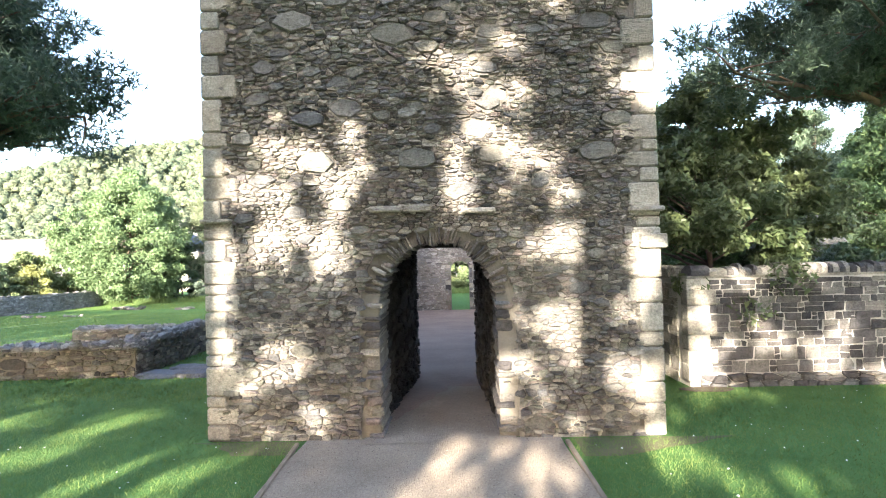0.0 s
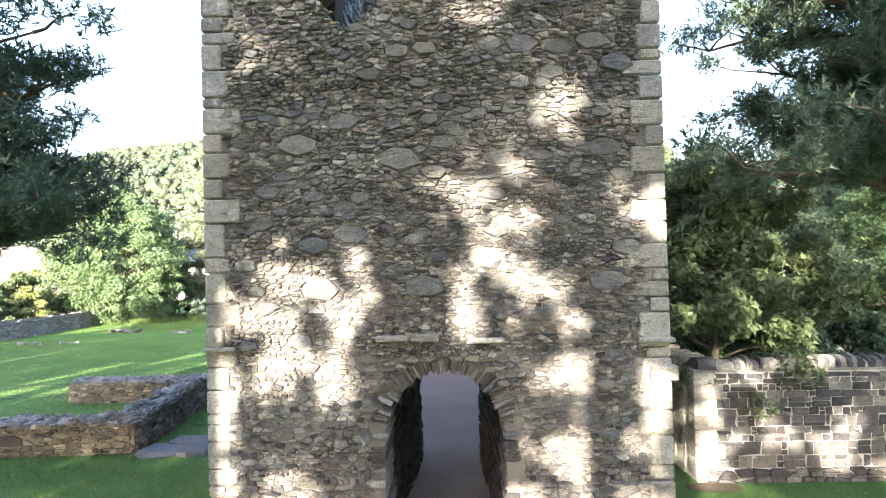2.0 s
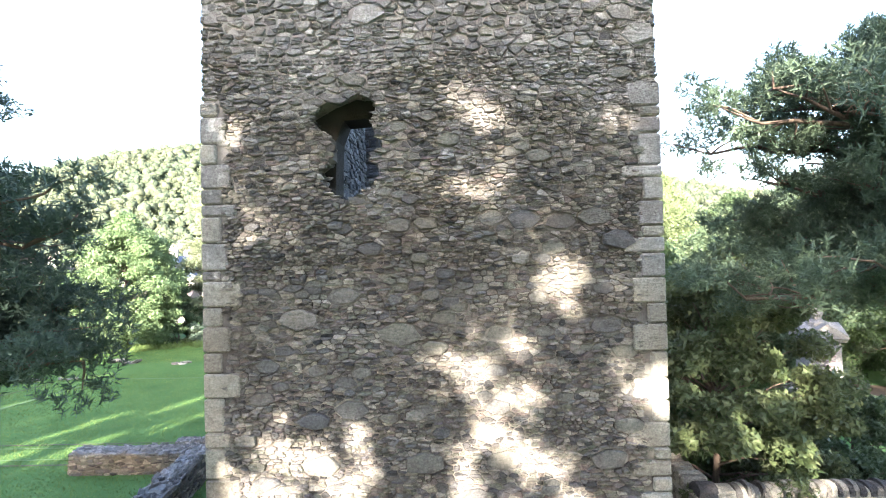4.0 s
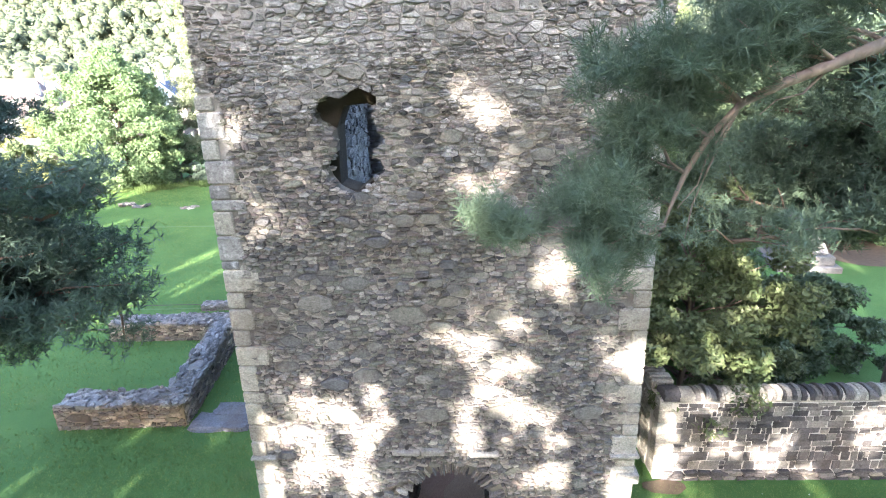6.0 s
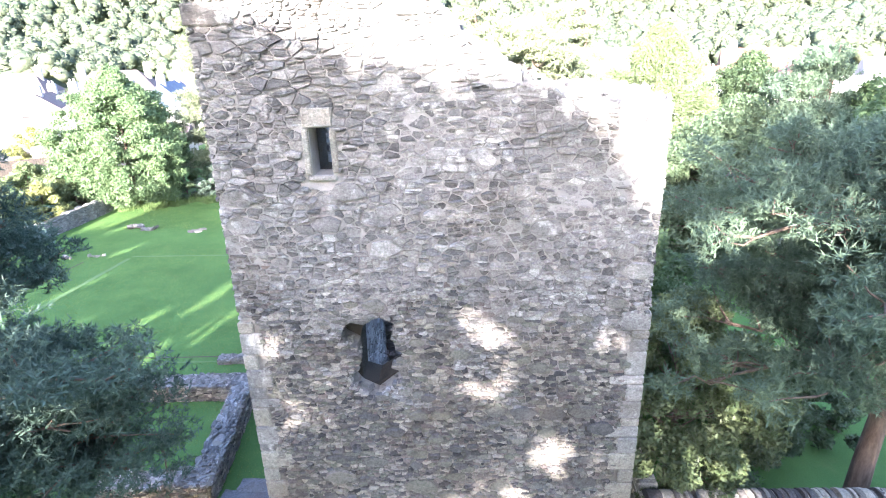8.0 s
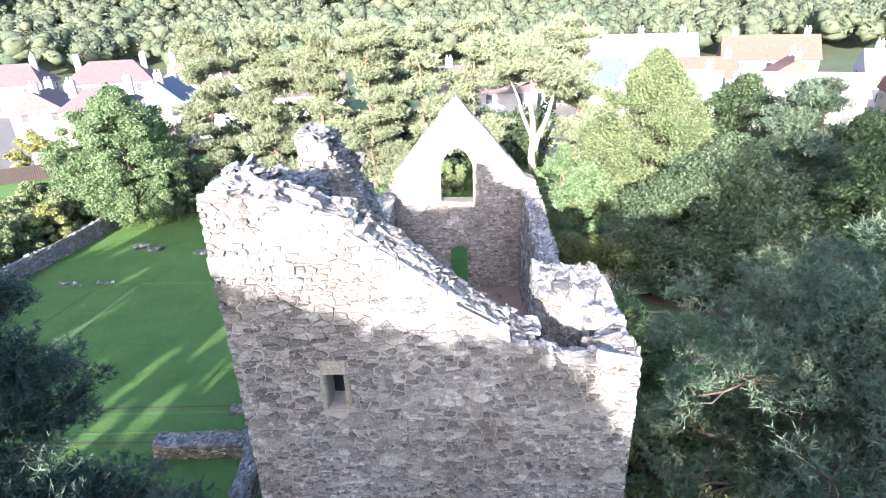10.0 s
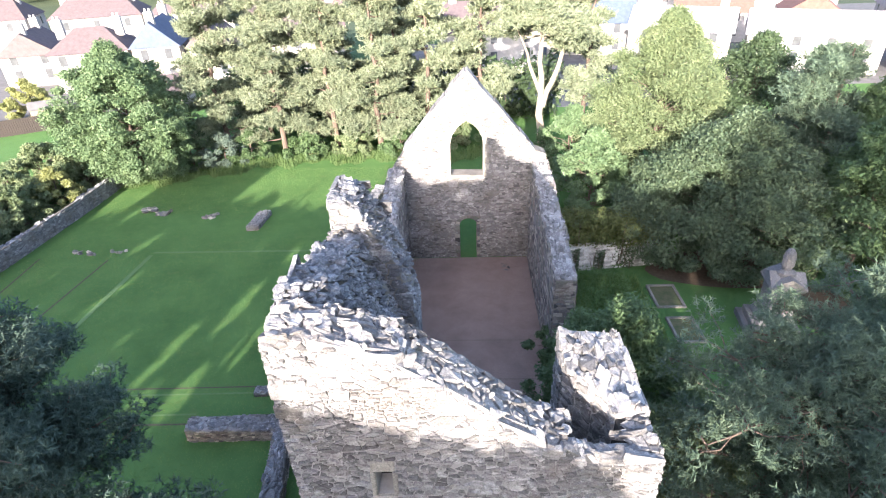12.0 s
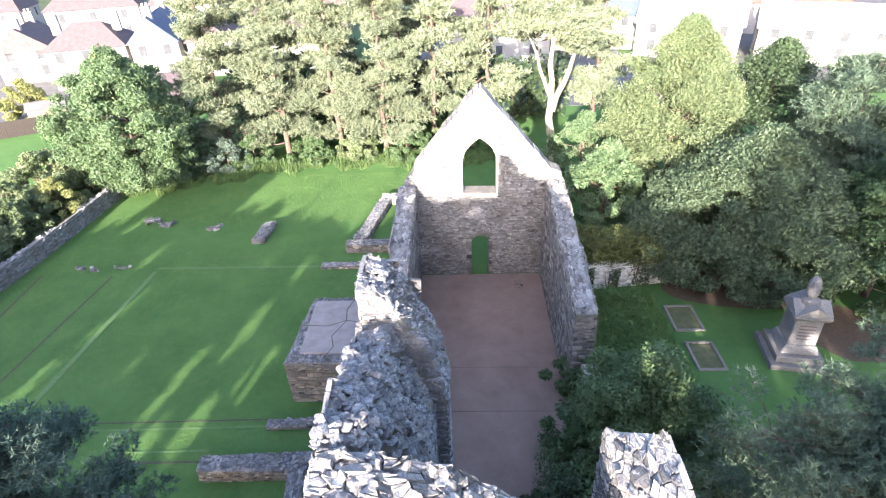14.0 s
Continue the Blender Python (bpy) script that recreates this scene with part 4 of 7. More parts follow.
# ---- trees ----
def branch_rings(path, radii, sides=7):
    """A tapered limb along a path."""
    verts, faces = [], []
    for i, p in enumerate(path):
        d = (path[min(i + 1, len(path) - 1)] - path[max(i - 1, 0)]).normalized()
        s = d.orthogonal().normalized()
        t = d.cross(s)
        verts += [p + (s * math.cos(6.2832 * k / sides) + t * math.sin(6.2832 * k / sides)) * radii[i] for k in range(sides)]
    for i in range(len(path) - 1):
        for k in range(sides):
            a, b = i * sides + k, i * sides + (k + 1) % sides
            faces.append((a, b, b + sides, a + sides))
    return verts, faces


def limbs_part(name, limbs, material, parent):
    verts, faces = [], []
    for path, radii, sides in limbs:
        v, f = branch_rings(path, radii, sides)
        base = len(verts)
        verts += v
        faces += [tuple(base + i for i in q) for q in f]
    ob = part_lists(name, verts, faces, material, parent)
    for p in ob.data.polygons:
        p.use_smooth = True
    return ob


def bent(a, b, rng, sag=0.0, n=6, wob=0.06):
    ln = (b - a).length
    return [a.lerp(b, i / n) + Vector((rng.uniform(-1, 1), rng.uniform(-1, 1), rng.uniform(-1, 1))) * wob * ln * math.sin(math.pi * i / n) * 0.6 + Vector((0, 0, sag * math.sin(math.pi * i / n))) for i in range(n + 1)]


def unit_vectors(g, n):
    v = g.normal(size=(n, 3))
    return v / np.linalg.norm(v, axis=1, keepdims=True)


def leaves_mesh(name, pts, size, g, material, parent, up=0.75, slim=0.5, out=None):
    """Leaves tilted at random with a leaning towards the light: folded diamonds, or single blades that face out of their clump."""
    n = len(pts)
    nrm = unit_vectors(g, n) + np.array((0, 0, up))
    if out is not None:
        nrm = unit_vectors(g, n) * 0.95 + out * 0.4 + np.array((0, 0, 0.45))
    nrm /= np.linalg.norm(nrm, axis=1, keepdims=True)
    a = np.cross(nrm, unit_vectors(g, n))
    a /= np.linalg.norm(a, axis=1, keepdims=True) + 1e-9
    b = np.cross(nrm, a)
    s = (size * g.uniform(0.6, 1.35, n))[:, None]
    if out is not None:
        verts = np.stack((pts - a * s - b * s * slim, pts - a * s * 0.4 + b * s * slim * 1.2, pts + a * s * 1.2), 1).reshape(-1, 3)
        return fast_mesh(name, verts, np.arange(n * 3).reshape(n, 3), material, parent)
    verts = np.stack((pts - a * s, pts + b * s * slim + nrm * s * 0.12, pts + a * s, pts - b * s * slim + nrm * s * 0.12), 1).reshape(-1, 3)
    idx = np.arange(n * 4).reshape(n, 4)
    return fast_mesh(name, verts, idx, material, parent)


def needles_mesh(name, tufts, dirs, g, material, parent, count=16, length=0.13, width=0.012):
    """Tufts of needles, a thin triangle each, fanned round the shoot's direction."""
    n = len(tufts)
    c = np.repeat(tufts, count, 0)
    d = np.repeat(dirs, count, 0) * 0.55 + unit_vectors(g, n * count) * 0.9
    d /= np.linalg.norm(d, axis=1, keepdims=True)
    side = np.cross(d, unit_vectors(g, n * count))
    side /= np.linalg.norm(side, axis=1, keepdims=True) + 1e-9
    ln = (length * g.uniform(0.7, 1.3, n * count))[:, None]
    base = c + d * ln * 0.08 + np.repeat(dirs, count, 0) * (g.uniform(-0.5, 0.5, n * count)[:, None] * length)
    verts = np.stack((base - side * width, base + side * width, base + d * ln), 1).reshape(-1, 3)
    return fast_mesh(name, verts, np.arange(n * count * 3).reshape(-1, 3), material, parent)


def clump_points(g, centres, radii, per, shell=0.45):
    """Points in many small ellipsoid clumps, thicker towards their skins."""
    k = len(centres)
    c = np.repeat(centres, per, 0)
    r = np.repeat(radii, per, 0)
    d = unit_vectors(g, k * per)
    q = g.uniform(0, 1, (k * per, 1)) ** shell
    return c + d * r * q, d


def broad_tree(name, at, height, spread, label, material, seed, clumps=70, per=260, leaf=0.11, base=0.12, trunk=0.2, bark=None, category="tree", drop=0.0, top=0.62, puff=1.0):
    """A broadleaf: trunk, limbs to every clump and a crown of leaf clumps with gaps."""
    rng, g = random.Random(seed), np.random.default_rng(seed)
    tree = thing(name, at, label, category)
    at = Vector(at)
    centres, radii, limbs = [], [], []
    limbs.append((bent(at - Vector((0, 0, 0.3)), at + Vector((rng.uniform(-.3, .3), rng.uniform(-.3, .3), height * 0.8)), rng, n=8, wob=0.03), [trunk * (1 - 0.11 * i) for i in range(9)], 9))
    for i in range(clumps):
        a = rng.uniform(0, 6.2832)
        hz = rng.uniform(0, 1)
        lean = math.sin(math.pi * min(1.0, max(0.0, (hz * (1 - 0.05) + 0.10)) ** top)) ** 0.52
        rad = spread * lean * ((0.4 if hz < 0.6 else 0.08) + (0.6 if hz < 0.6 else 0.92) * math.sqrt(rng.random())) * (1 + 0.18 * math.sin(3 * a + seed))
        z = height * (base + (1 - base) * hz * 0.97)
        c = at + Vector((math.cos(a) * rad, math.sin(a) * rad, z - drop * rad))
        s = spread * puff * rng.uniform(0.13, 0.26)
        centres.append(c)
        radii.append((s, s, s * rng.uniform(0.5, 0.8)))
        if i % (2 if clumps < 120 else 5) == 0:
            limbs.append((bent(at + Vector((0, 0, min(z * 0.75, height * 0.7))), c, rng, 0.1, 5), [trunk * (0.3 if clumps < 120 else 0.16) * (1 - 0.17 * k) for k in range(6)], 5))
    limbs_part("trunk", limbs, bark or BARK, tree)
    pts, d = clump_points(g, np.array(centres), np.array(radii), per)
    leaves_mesh("crown", pts, leaf, g, material, tree, slim=0.5, out=d)
    return tree


def pine_pads(tree, pads, g, material, tufts=26, count=16, length=0.15, width=0.014):
    """Flat pads of needle tufts at the ends of the boughs."""
    c = np.array([p[0] for p in pads])
    r = np.array([(p[1], p[1], p[1] * p[2]) for p in pads])
    pts, d = clump_points(g, c, r, tufts, 0.4)
    d[:, 2] = np.abs(d[:, 2]) + 0.25
    d /= np.linalg.norm(d, axis=1, keepdims=True)
    needles_mesh("crown", pts, d, g, material, tree, count, length, width)


def pine(name, at, height, boughs, label, seed, bark=None, material=None, trunk=0.28, lean=(0, 0), tufts=26, count=16, length=0.15, width=0.014, pads_per=9, pad=(0.35, 0.7), thick=(0.4, 0.65)):
    """A Scots pine: boughs are (z, angle, reach, rise); each carries pads of needles along its outer half."""
    rng, g = random.Random(seed), np.random.default_rng(seed)
    tree = thing(name, at, label, "tree")
    at = Vector(at)
    tip = at + Vector((lean[0], lean[1], height))
    main = bent(at - Vector((0, 0, 0.3)), tip, rng, 0, 10, 0.03)
    limbs = [(main, [trunk * (1 - 0.085 * i) for i in range(11)], 10)]
    pads = []
    for z, ang, reach, rise in boughs:
        a = main[min(10, max(0, int(10 * z / height)))].copy()
        a.z = at.z + z
        e = a + Vector((math.cos(radians(ang)) * reach, math.sin(radians(ang)) * reach, rise))
        path = bent(a, e, rng, -0.06 * reach, 7, 0.09)
        limbs.append((path, [trunk * 0.32 * (1 - 0.12 * k) for k in range(8)], 6))
        for k in range(pads_per):
            q = rng.uniform(0.35, 1.05)
            p = a.lerp(e, q)
            s = rng.uniform(*pad)
            side = Vector((rng.gauss(0, 0.3), rng.gauss(0, 0.3), rng.gauss(0.05, 0.16))) * (0.35 + reach * 0.28)
            pads.append((p + side, s, rng.uniform(*thick)))
            limbs.append((bent(path[min(7, int(q * 7))], p + side, rng, 0, 3, 0.1), [trunk * 0.09, trunk * 0.07, trunk * 0.05, 0.01], 4))
    limbs_part("trunk", limbs, bark or BARK_PINE, tree)
    pine_pads(tree, pads, g, material or NEEDLE, tufts, count, length, width)
    return tree


def fan(rng, z0, z1, n, reach, towards=None, width=360, rise=0.15):
    out = []
    for i in range(n):
        ang = rng.uniform(0, 360) if towards is None else towards + rng.uniform(-width / 2, width / 2)
        q = i / max(1, n - 1)
        out.append((z0 + (z1 - z0) * q, ang, reach * rng.uniform(0.7, 1.1) * (1 - 0.45 * q), rise * reach * rng.uniform(-0.6, 1.2)))
    return out


TR = random.Random(77)
# pines beside the tower
pine("pine_tree", (-10.25, 8.2, 0), 12.0, fan(TR, 4.4, 5.6, 12, 4.9, -8, 60, 0.02) + [(6.5, -15, 5.0, 0.3), (6.6, -22, 4.6, 0.2), (6.3, -8, 4.8, 0.1), (4.6, 0, 4.6, -0.1), (4.5, -8, 4.4, 0.1)] + fan(TR, 5.2, 6.8, 9, 4.2, -14, 60, 0.04) + fan(TR, 4.5, 7.5, 4, 3.2, 180, 200, 0.05) + fan(TR, 7.2, 9.8, 20, 2.9, -10, 220, 0.08) + fan(TR, 9.2, 12.0, 14, 2.3, -5, 300, 0.12), "tall dark Scots pine standing on the lawn", 61, bark=BARK, material=NEEDLE_DARK, tufts=46, count=9, pads_per=12, pad=(0.34, 0.58), thick=(0.5, 0.75), length=0.13, width=0.014)
pine("pine_tree", (9.4, 10.7, 0), 10.6, fan(TR, 5.0, 8.0, 7, 3.2, None, 360, 0.0) + fan(TR, 5.2, 6.6, 6, 4.8, 193, 40, -0.03) + fan(TR, 5.2, 8.2, 13, 4.6, 205, 100, 0.0) + fan(TR, 7.7, 9.2, 15, 5.9, 204, 70, 0.02) + fan(TR, 8.8, 10.4, 10, 2.8, 200, 230, 0.02) + fan(TR, 5.4, 9.4, 14, 2.9, 200, 170, 0.0), "tall Scots pine behind the boundary wall", 62, bark=BARK, tufts=42, count=9, pads_per=11, pad=(0.32, 0.56), thick=(0.5, 0.75), length=0.13, width=0.014)
pine("pine_tree", (7.4, 1.0, 0), 13.5, fan(TR, 9.0, 13.0, 9, 3.0, -20, 200), "Scots pine rising beside the path", 63, tufts=30, count=14, pads_per=7, length=0.14, width=0.011)


def near_bough():
    """The long low bough of the pine beside the path, bare below with needles above."""
    rng, g = random.Random(6), np.random.default_rng(6)
    tree = bpy.data.objects["pine_tree.002"]
    way = [Vector(p) for p in ((7.4, 1.0, 9.7), (4.6, 1.9, 9.1), (1.81, 2.45, 8.24), (1.66, 2.45, 8.17), (1.48, 2.45, 8.10), (1.27, 2.45, 8.02), (1.12, 2.45, 7.95), (1.00, 2.45, 7.81), (0.92, 2.45, 7.66), (0.87, 2.45, 7.51), (0.85, 2.45, 7.42))]
    limbs = [(way, [0.085, 0.06, 0.03, 0.028, 0.025, 0.022, 0.018, 0.015, 0.012, 0.009, 0.005], 7)]
    pads = []
    for x, z in ((1.68, 8.42), (1.52, 8.38), (1.36, 8.34), (1.17, 8.31), (1.00, 8.27), (0.88, 8.17), (1.43, 8.21), (1.27, 8.15), (1.10, 8.10), (0.95, 8.02), (0.74, 8.13), (0.64, 8.03), (0.83, 7.91), (0.68, 7.85), (0.92, 7.82), (0.77, 7.72), (0.61, 7.64), (0.45, 7.54), (0.68, 7.50), (0.80, 7.53), (0.31, 7.46), (0.52, 7.37), (0.72, 7.30), (0.14, 7.41), (1.75, 8.54), (1.57, 8.50)):
        e = Vector((x, 2.5 + rng.uniform(-0.2, 0.2), z))
        root = min(way[2:], key=lambda p: (p - e - Vector((0.25, 0, -0.1))).length)
        limbs.append((bent(root, e, rng, 0, 4, 0.12), [0.011, 0.009, 0.007, 0.005, 0.003], 5))
        for _ in range(6):
            pads.append((e + Vector((rng.gauss(0, 0.1), rng.gauss(0, 0.12), rng.gauss(0.03, 0.06))), rng.uniform(0.07, 0.12), 0.8))
    for e in ((0.95, 7.36), (0.9, 7.5), (1.55, 8.2), (1.9, 8.35), (1.2, 7.9), (2.4, 8.75)):
        a = min(way[2:], key=lambda p: abs(p.x - e[0] - 0.2))
        limbs.append((bent(a, Vector((e[0], 2.45, e[1])), rng, 0, 4, 0.1), [0.009, 0.007, 0.005, 0.004, 0.002], 5))
    bough = limbs_part("bough", limbs, BARK_GREY, tree)
    pts, d = clump_points(g, np.array([p[0] for p in pads]), np.array([(p[1], p[1], p[1] * p[2]) for p in pads]), 16, 0.4)
    d[:, 2] = np.abs(d[:, 2]) + 0.3
    d /= np.linalg.norm(d, axis=1, keepdims=True)
    needles_mesh("needles", pts, d, g, NEEDLE, bough, 24, 0.075, 0.0022)


near_bough()

# shrubs behind the boundary wall
broad_tree("shrub", (5.2, 11.6, -0.1), 5.9, 2.4, "dense evergreen shrub behind the boundary wall", LEAF_SHRUB, 71, 110, 620, 0.062, 0.18, 0.1, category="shrub")
broad_tree("shrub", (4.8, 15.6, -0.3), 6.9, 3.1, "tall loose evergreen shrub beside the tower", LEAF, 72, 120, 600, 0.066, 0.1, 0.1, category="shrub")

# trees of the churchyard
broad_tree("tree", (-28.0, 45.0, -0.9), 11.2, 5.0, "broad green ash tree by the boundary wall", LEAF_ASH, 73, 400, 360, 0.108, 0.06, 0.25, top=0.9, puff=0.85)
broad_tree("tree", (15.2, 30.4, -0.8), 8.8, 5.6, "wide dark beech over the graves", LEAF_BEECH, 74, 440, 400, 0.09, 0.06, 0.35, puff=0.8)
broad_tree("tree", (13.4, 39.0, -0.9), 13.2, 4.6, "tall light green tree beyond the gable", LEAF_LIGHT, 75, 430, 420, 0.078, 0.08, 0.3, top=0.68, puff=0.95)
broad_tree("tree", (8.4, 36.0, -0.9), 6.4, 3.0, "small light green tree behind the nave wall", LEAF_ASH, 175, 90, 260, 0.11, 0.04, 0.12)
broad_tree("tree", (8.2, 42.5, -0.9), 6.0, 2.8, "small green tree below the forked pine", LEAF_ASH, 176, 70, 220, 0.12, 0.04, 0.12)
broad_tree("tree", (20.5, 41.0, -0.9), 11.0, 5.0, "tall dark green tree beyond the graves", LEAF_DARK, 76, 280, 280, 0.1, 0.08, 0.3, puff=0.9)
broad_tree("tree", (24.0, 33.0, -0.9), 9.5, 4.6, "green tree behind the graves", LEAF, 77, 150, 380, 0.12, 0.08, 0.3)
broad_tree("tree", (21.0, 27.5, -0.8), 10.2, 3.8, "tall drooping green tree behind the monument", LEAF, 78, 150, 380, 0.11, 0.05, 0.2, drop=0.3)
for k, (x, y, h) in enumerate(((-22.5, 50.5, 15.2), (-17.0, 50.0, 15.4), (-12.2, 50.6, 14.8), (-8.0, 50.6, 15.2), (-3.6, 53.5, 15.0), (1.6, 56.0, 15.0), (-20.0, 55.5, 15.0), (-14.0, 56.0, 15.0), (-7.0, 57.0, 15.0), (11.5, 54.0, 15.0), (21.5, 33.5, 11.5))):
    front = y < 51
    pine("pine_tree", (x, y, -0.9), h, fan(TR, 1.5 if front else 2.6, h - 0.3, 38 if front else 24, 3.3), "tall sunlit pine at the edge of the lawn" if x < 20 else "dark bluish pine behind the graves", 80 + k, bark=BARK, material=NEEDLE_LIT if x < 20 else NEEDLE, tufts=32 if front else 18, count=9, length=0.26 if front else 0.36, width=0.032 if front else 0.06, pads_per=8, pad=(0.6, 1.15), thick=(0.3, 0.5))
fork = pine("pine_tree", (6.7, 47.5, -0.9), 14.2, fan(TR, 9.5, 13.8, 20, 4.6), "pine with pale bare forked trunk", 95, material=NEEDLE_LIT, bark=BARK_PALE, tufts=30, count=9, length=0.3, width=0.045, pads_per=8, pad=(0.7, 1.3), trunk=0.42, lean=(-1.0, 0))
FORK_RNG = random.Random(2)
limbs_part("limb", [(bent(Vector((6.5, 47.5, 3.6)), Vector((8.6, 47.2, 10.5)), FORK_RNG, 0, 6, 0.05), [0.28, 0.25, 0.22, 0.19, 0.16, 0.13, 0.1], 8),
                    (bent(Vector((6.4, 47.5, 4.4)), Vector((4.2, 47.6, 9.8)), FORK_RNG, 0, 6, 0.05), [0.2, 0.18, 0.16, 0.14, 0.11, 0.09, 0.06], 8)], BARK_PALE, fork)

# woods on the hill
def woods():
    """Crowns of several uneven lumps each, thrown over the slope."""
    g = np.random.default_rng(9)
    n = 4600
    y = 165 + 290 * g.uniform(0, 1, n) ** 0.85
    x = g.uniform(-1, 1, n) * (90 + 0.8 * y)
    keep = (y > 185) | (g.uniform(0, 1, n) < 0.3)
    trees = np.array([(a, b, ground_z(a, b)) for a, b in zip(x[keep], y[keep])])
    k = 4
    tall = np.repeat(g.uniform(8, 12.5, len(trees)), k)
    wide = np.repeat(g.uniform(3.4, 5.6, len(trees)), k)
    q = np.tile(np.linspace(0.62, 1.0, k), len(trees))
    ang = g.uniform(0, 6.283, len(q))
    rad = wide * np.sin(np.pi * np.clip(q * 0.85 + 0.1, 0, 1)) * g.uniform(0.3, 0.9, len(q))
    c = np.repeat(trees, k, 0) + np.stack((np.cos(ang) * rad, np.sin(ang) * rad, q * tall), 1)
    bm = bmesh.new()
    bmesh.ops.create_icosphere(bm, subdivisions=1, radius=1.0)
    ball = np.array([v.co[:] for v in bm.verts])
    tris = np.array([[v.index for v in f.verts] for f in bm.faces])
    bm.free()
    size = (wide * g.uniform(0.5, 0.8, len(c)))[:, None, None]
    verts = c[:, None, :] + ball[None] * size * g.uniform(0.55, 1.2, (len(c), len(ball), 1)) * np.array((1, 1, 0.9))
    faces = (tris[None] + (np.arange(len(c)) * len(ball))[:, None, None]).reshape(-1, 3)
    ob = fast_mesh("hillside_woods", verts.reshape(-1, 3), faces, WOODS)
    ob.data.polygons.foreach_set("use_smooth", [True] * len(faces))
    tagged(ob, "mixed green woods covering the far hillside", "woods", kind="stuff")
    d = unit_vectors(g, len(c) * 13)
    d[:, 2] = np.abs(d[:, 2])
    d[:, 1] = -np.abs(d[:, 1])
    pts = np.repeat(c, 13, 0) + d * np.repeat(size[:, :, 0], 13, 0) * g.uniform(0.75, 1.2, (len(d), 1))
    leaves_mesh("foliage", pts, 0.62, g, LEAF_WOODS, ob, slim=0.6, out=d)["kind"] = "stuff"


woods()


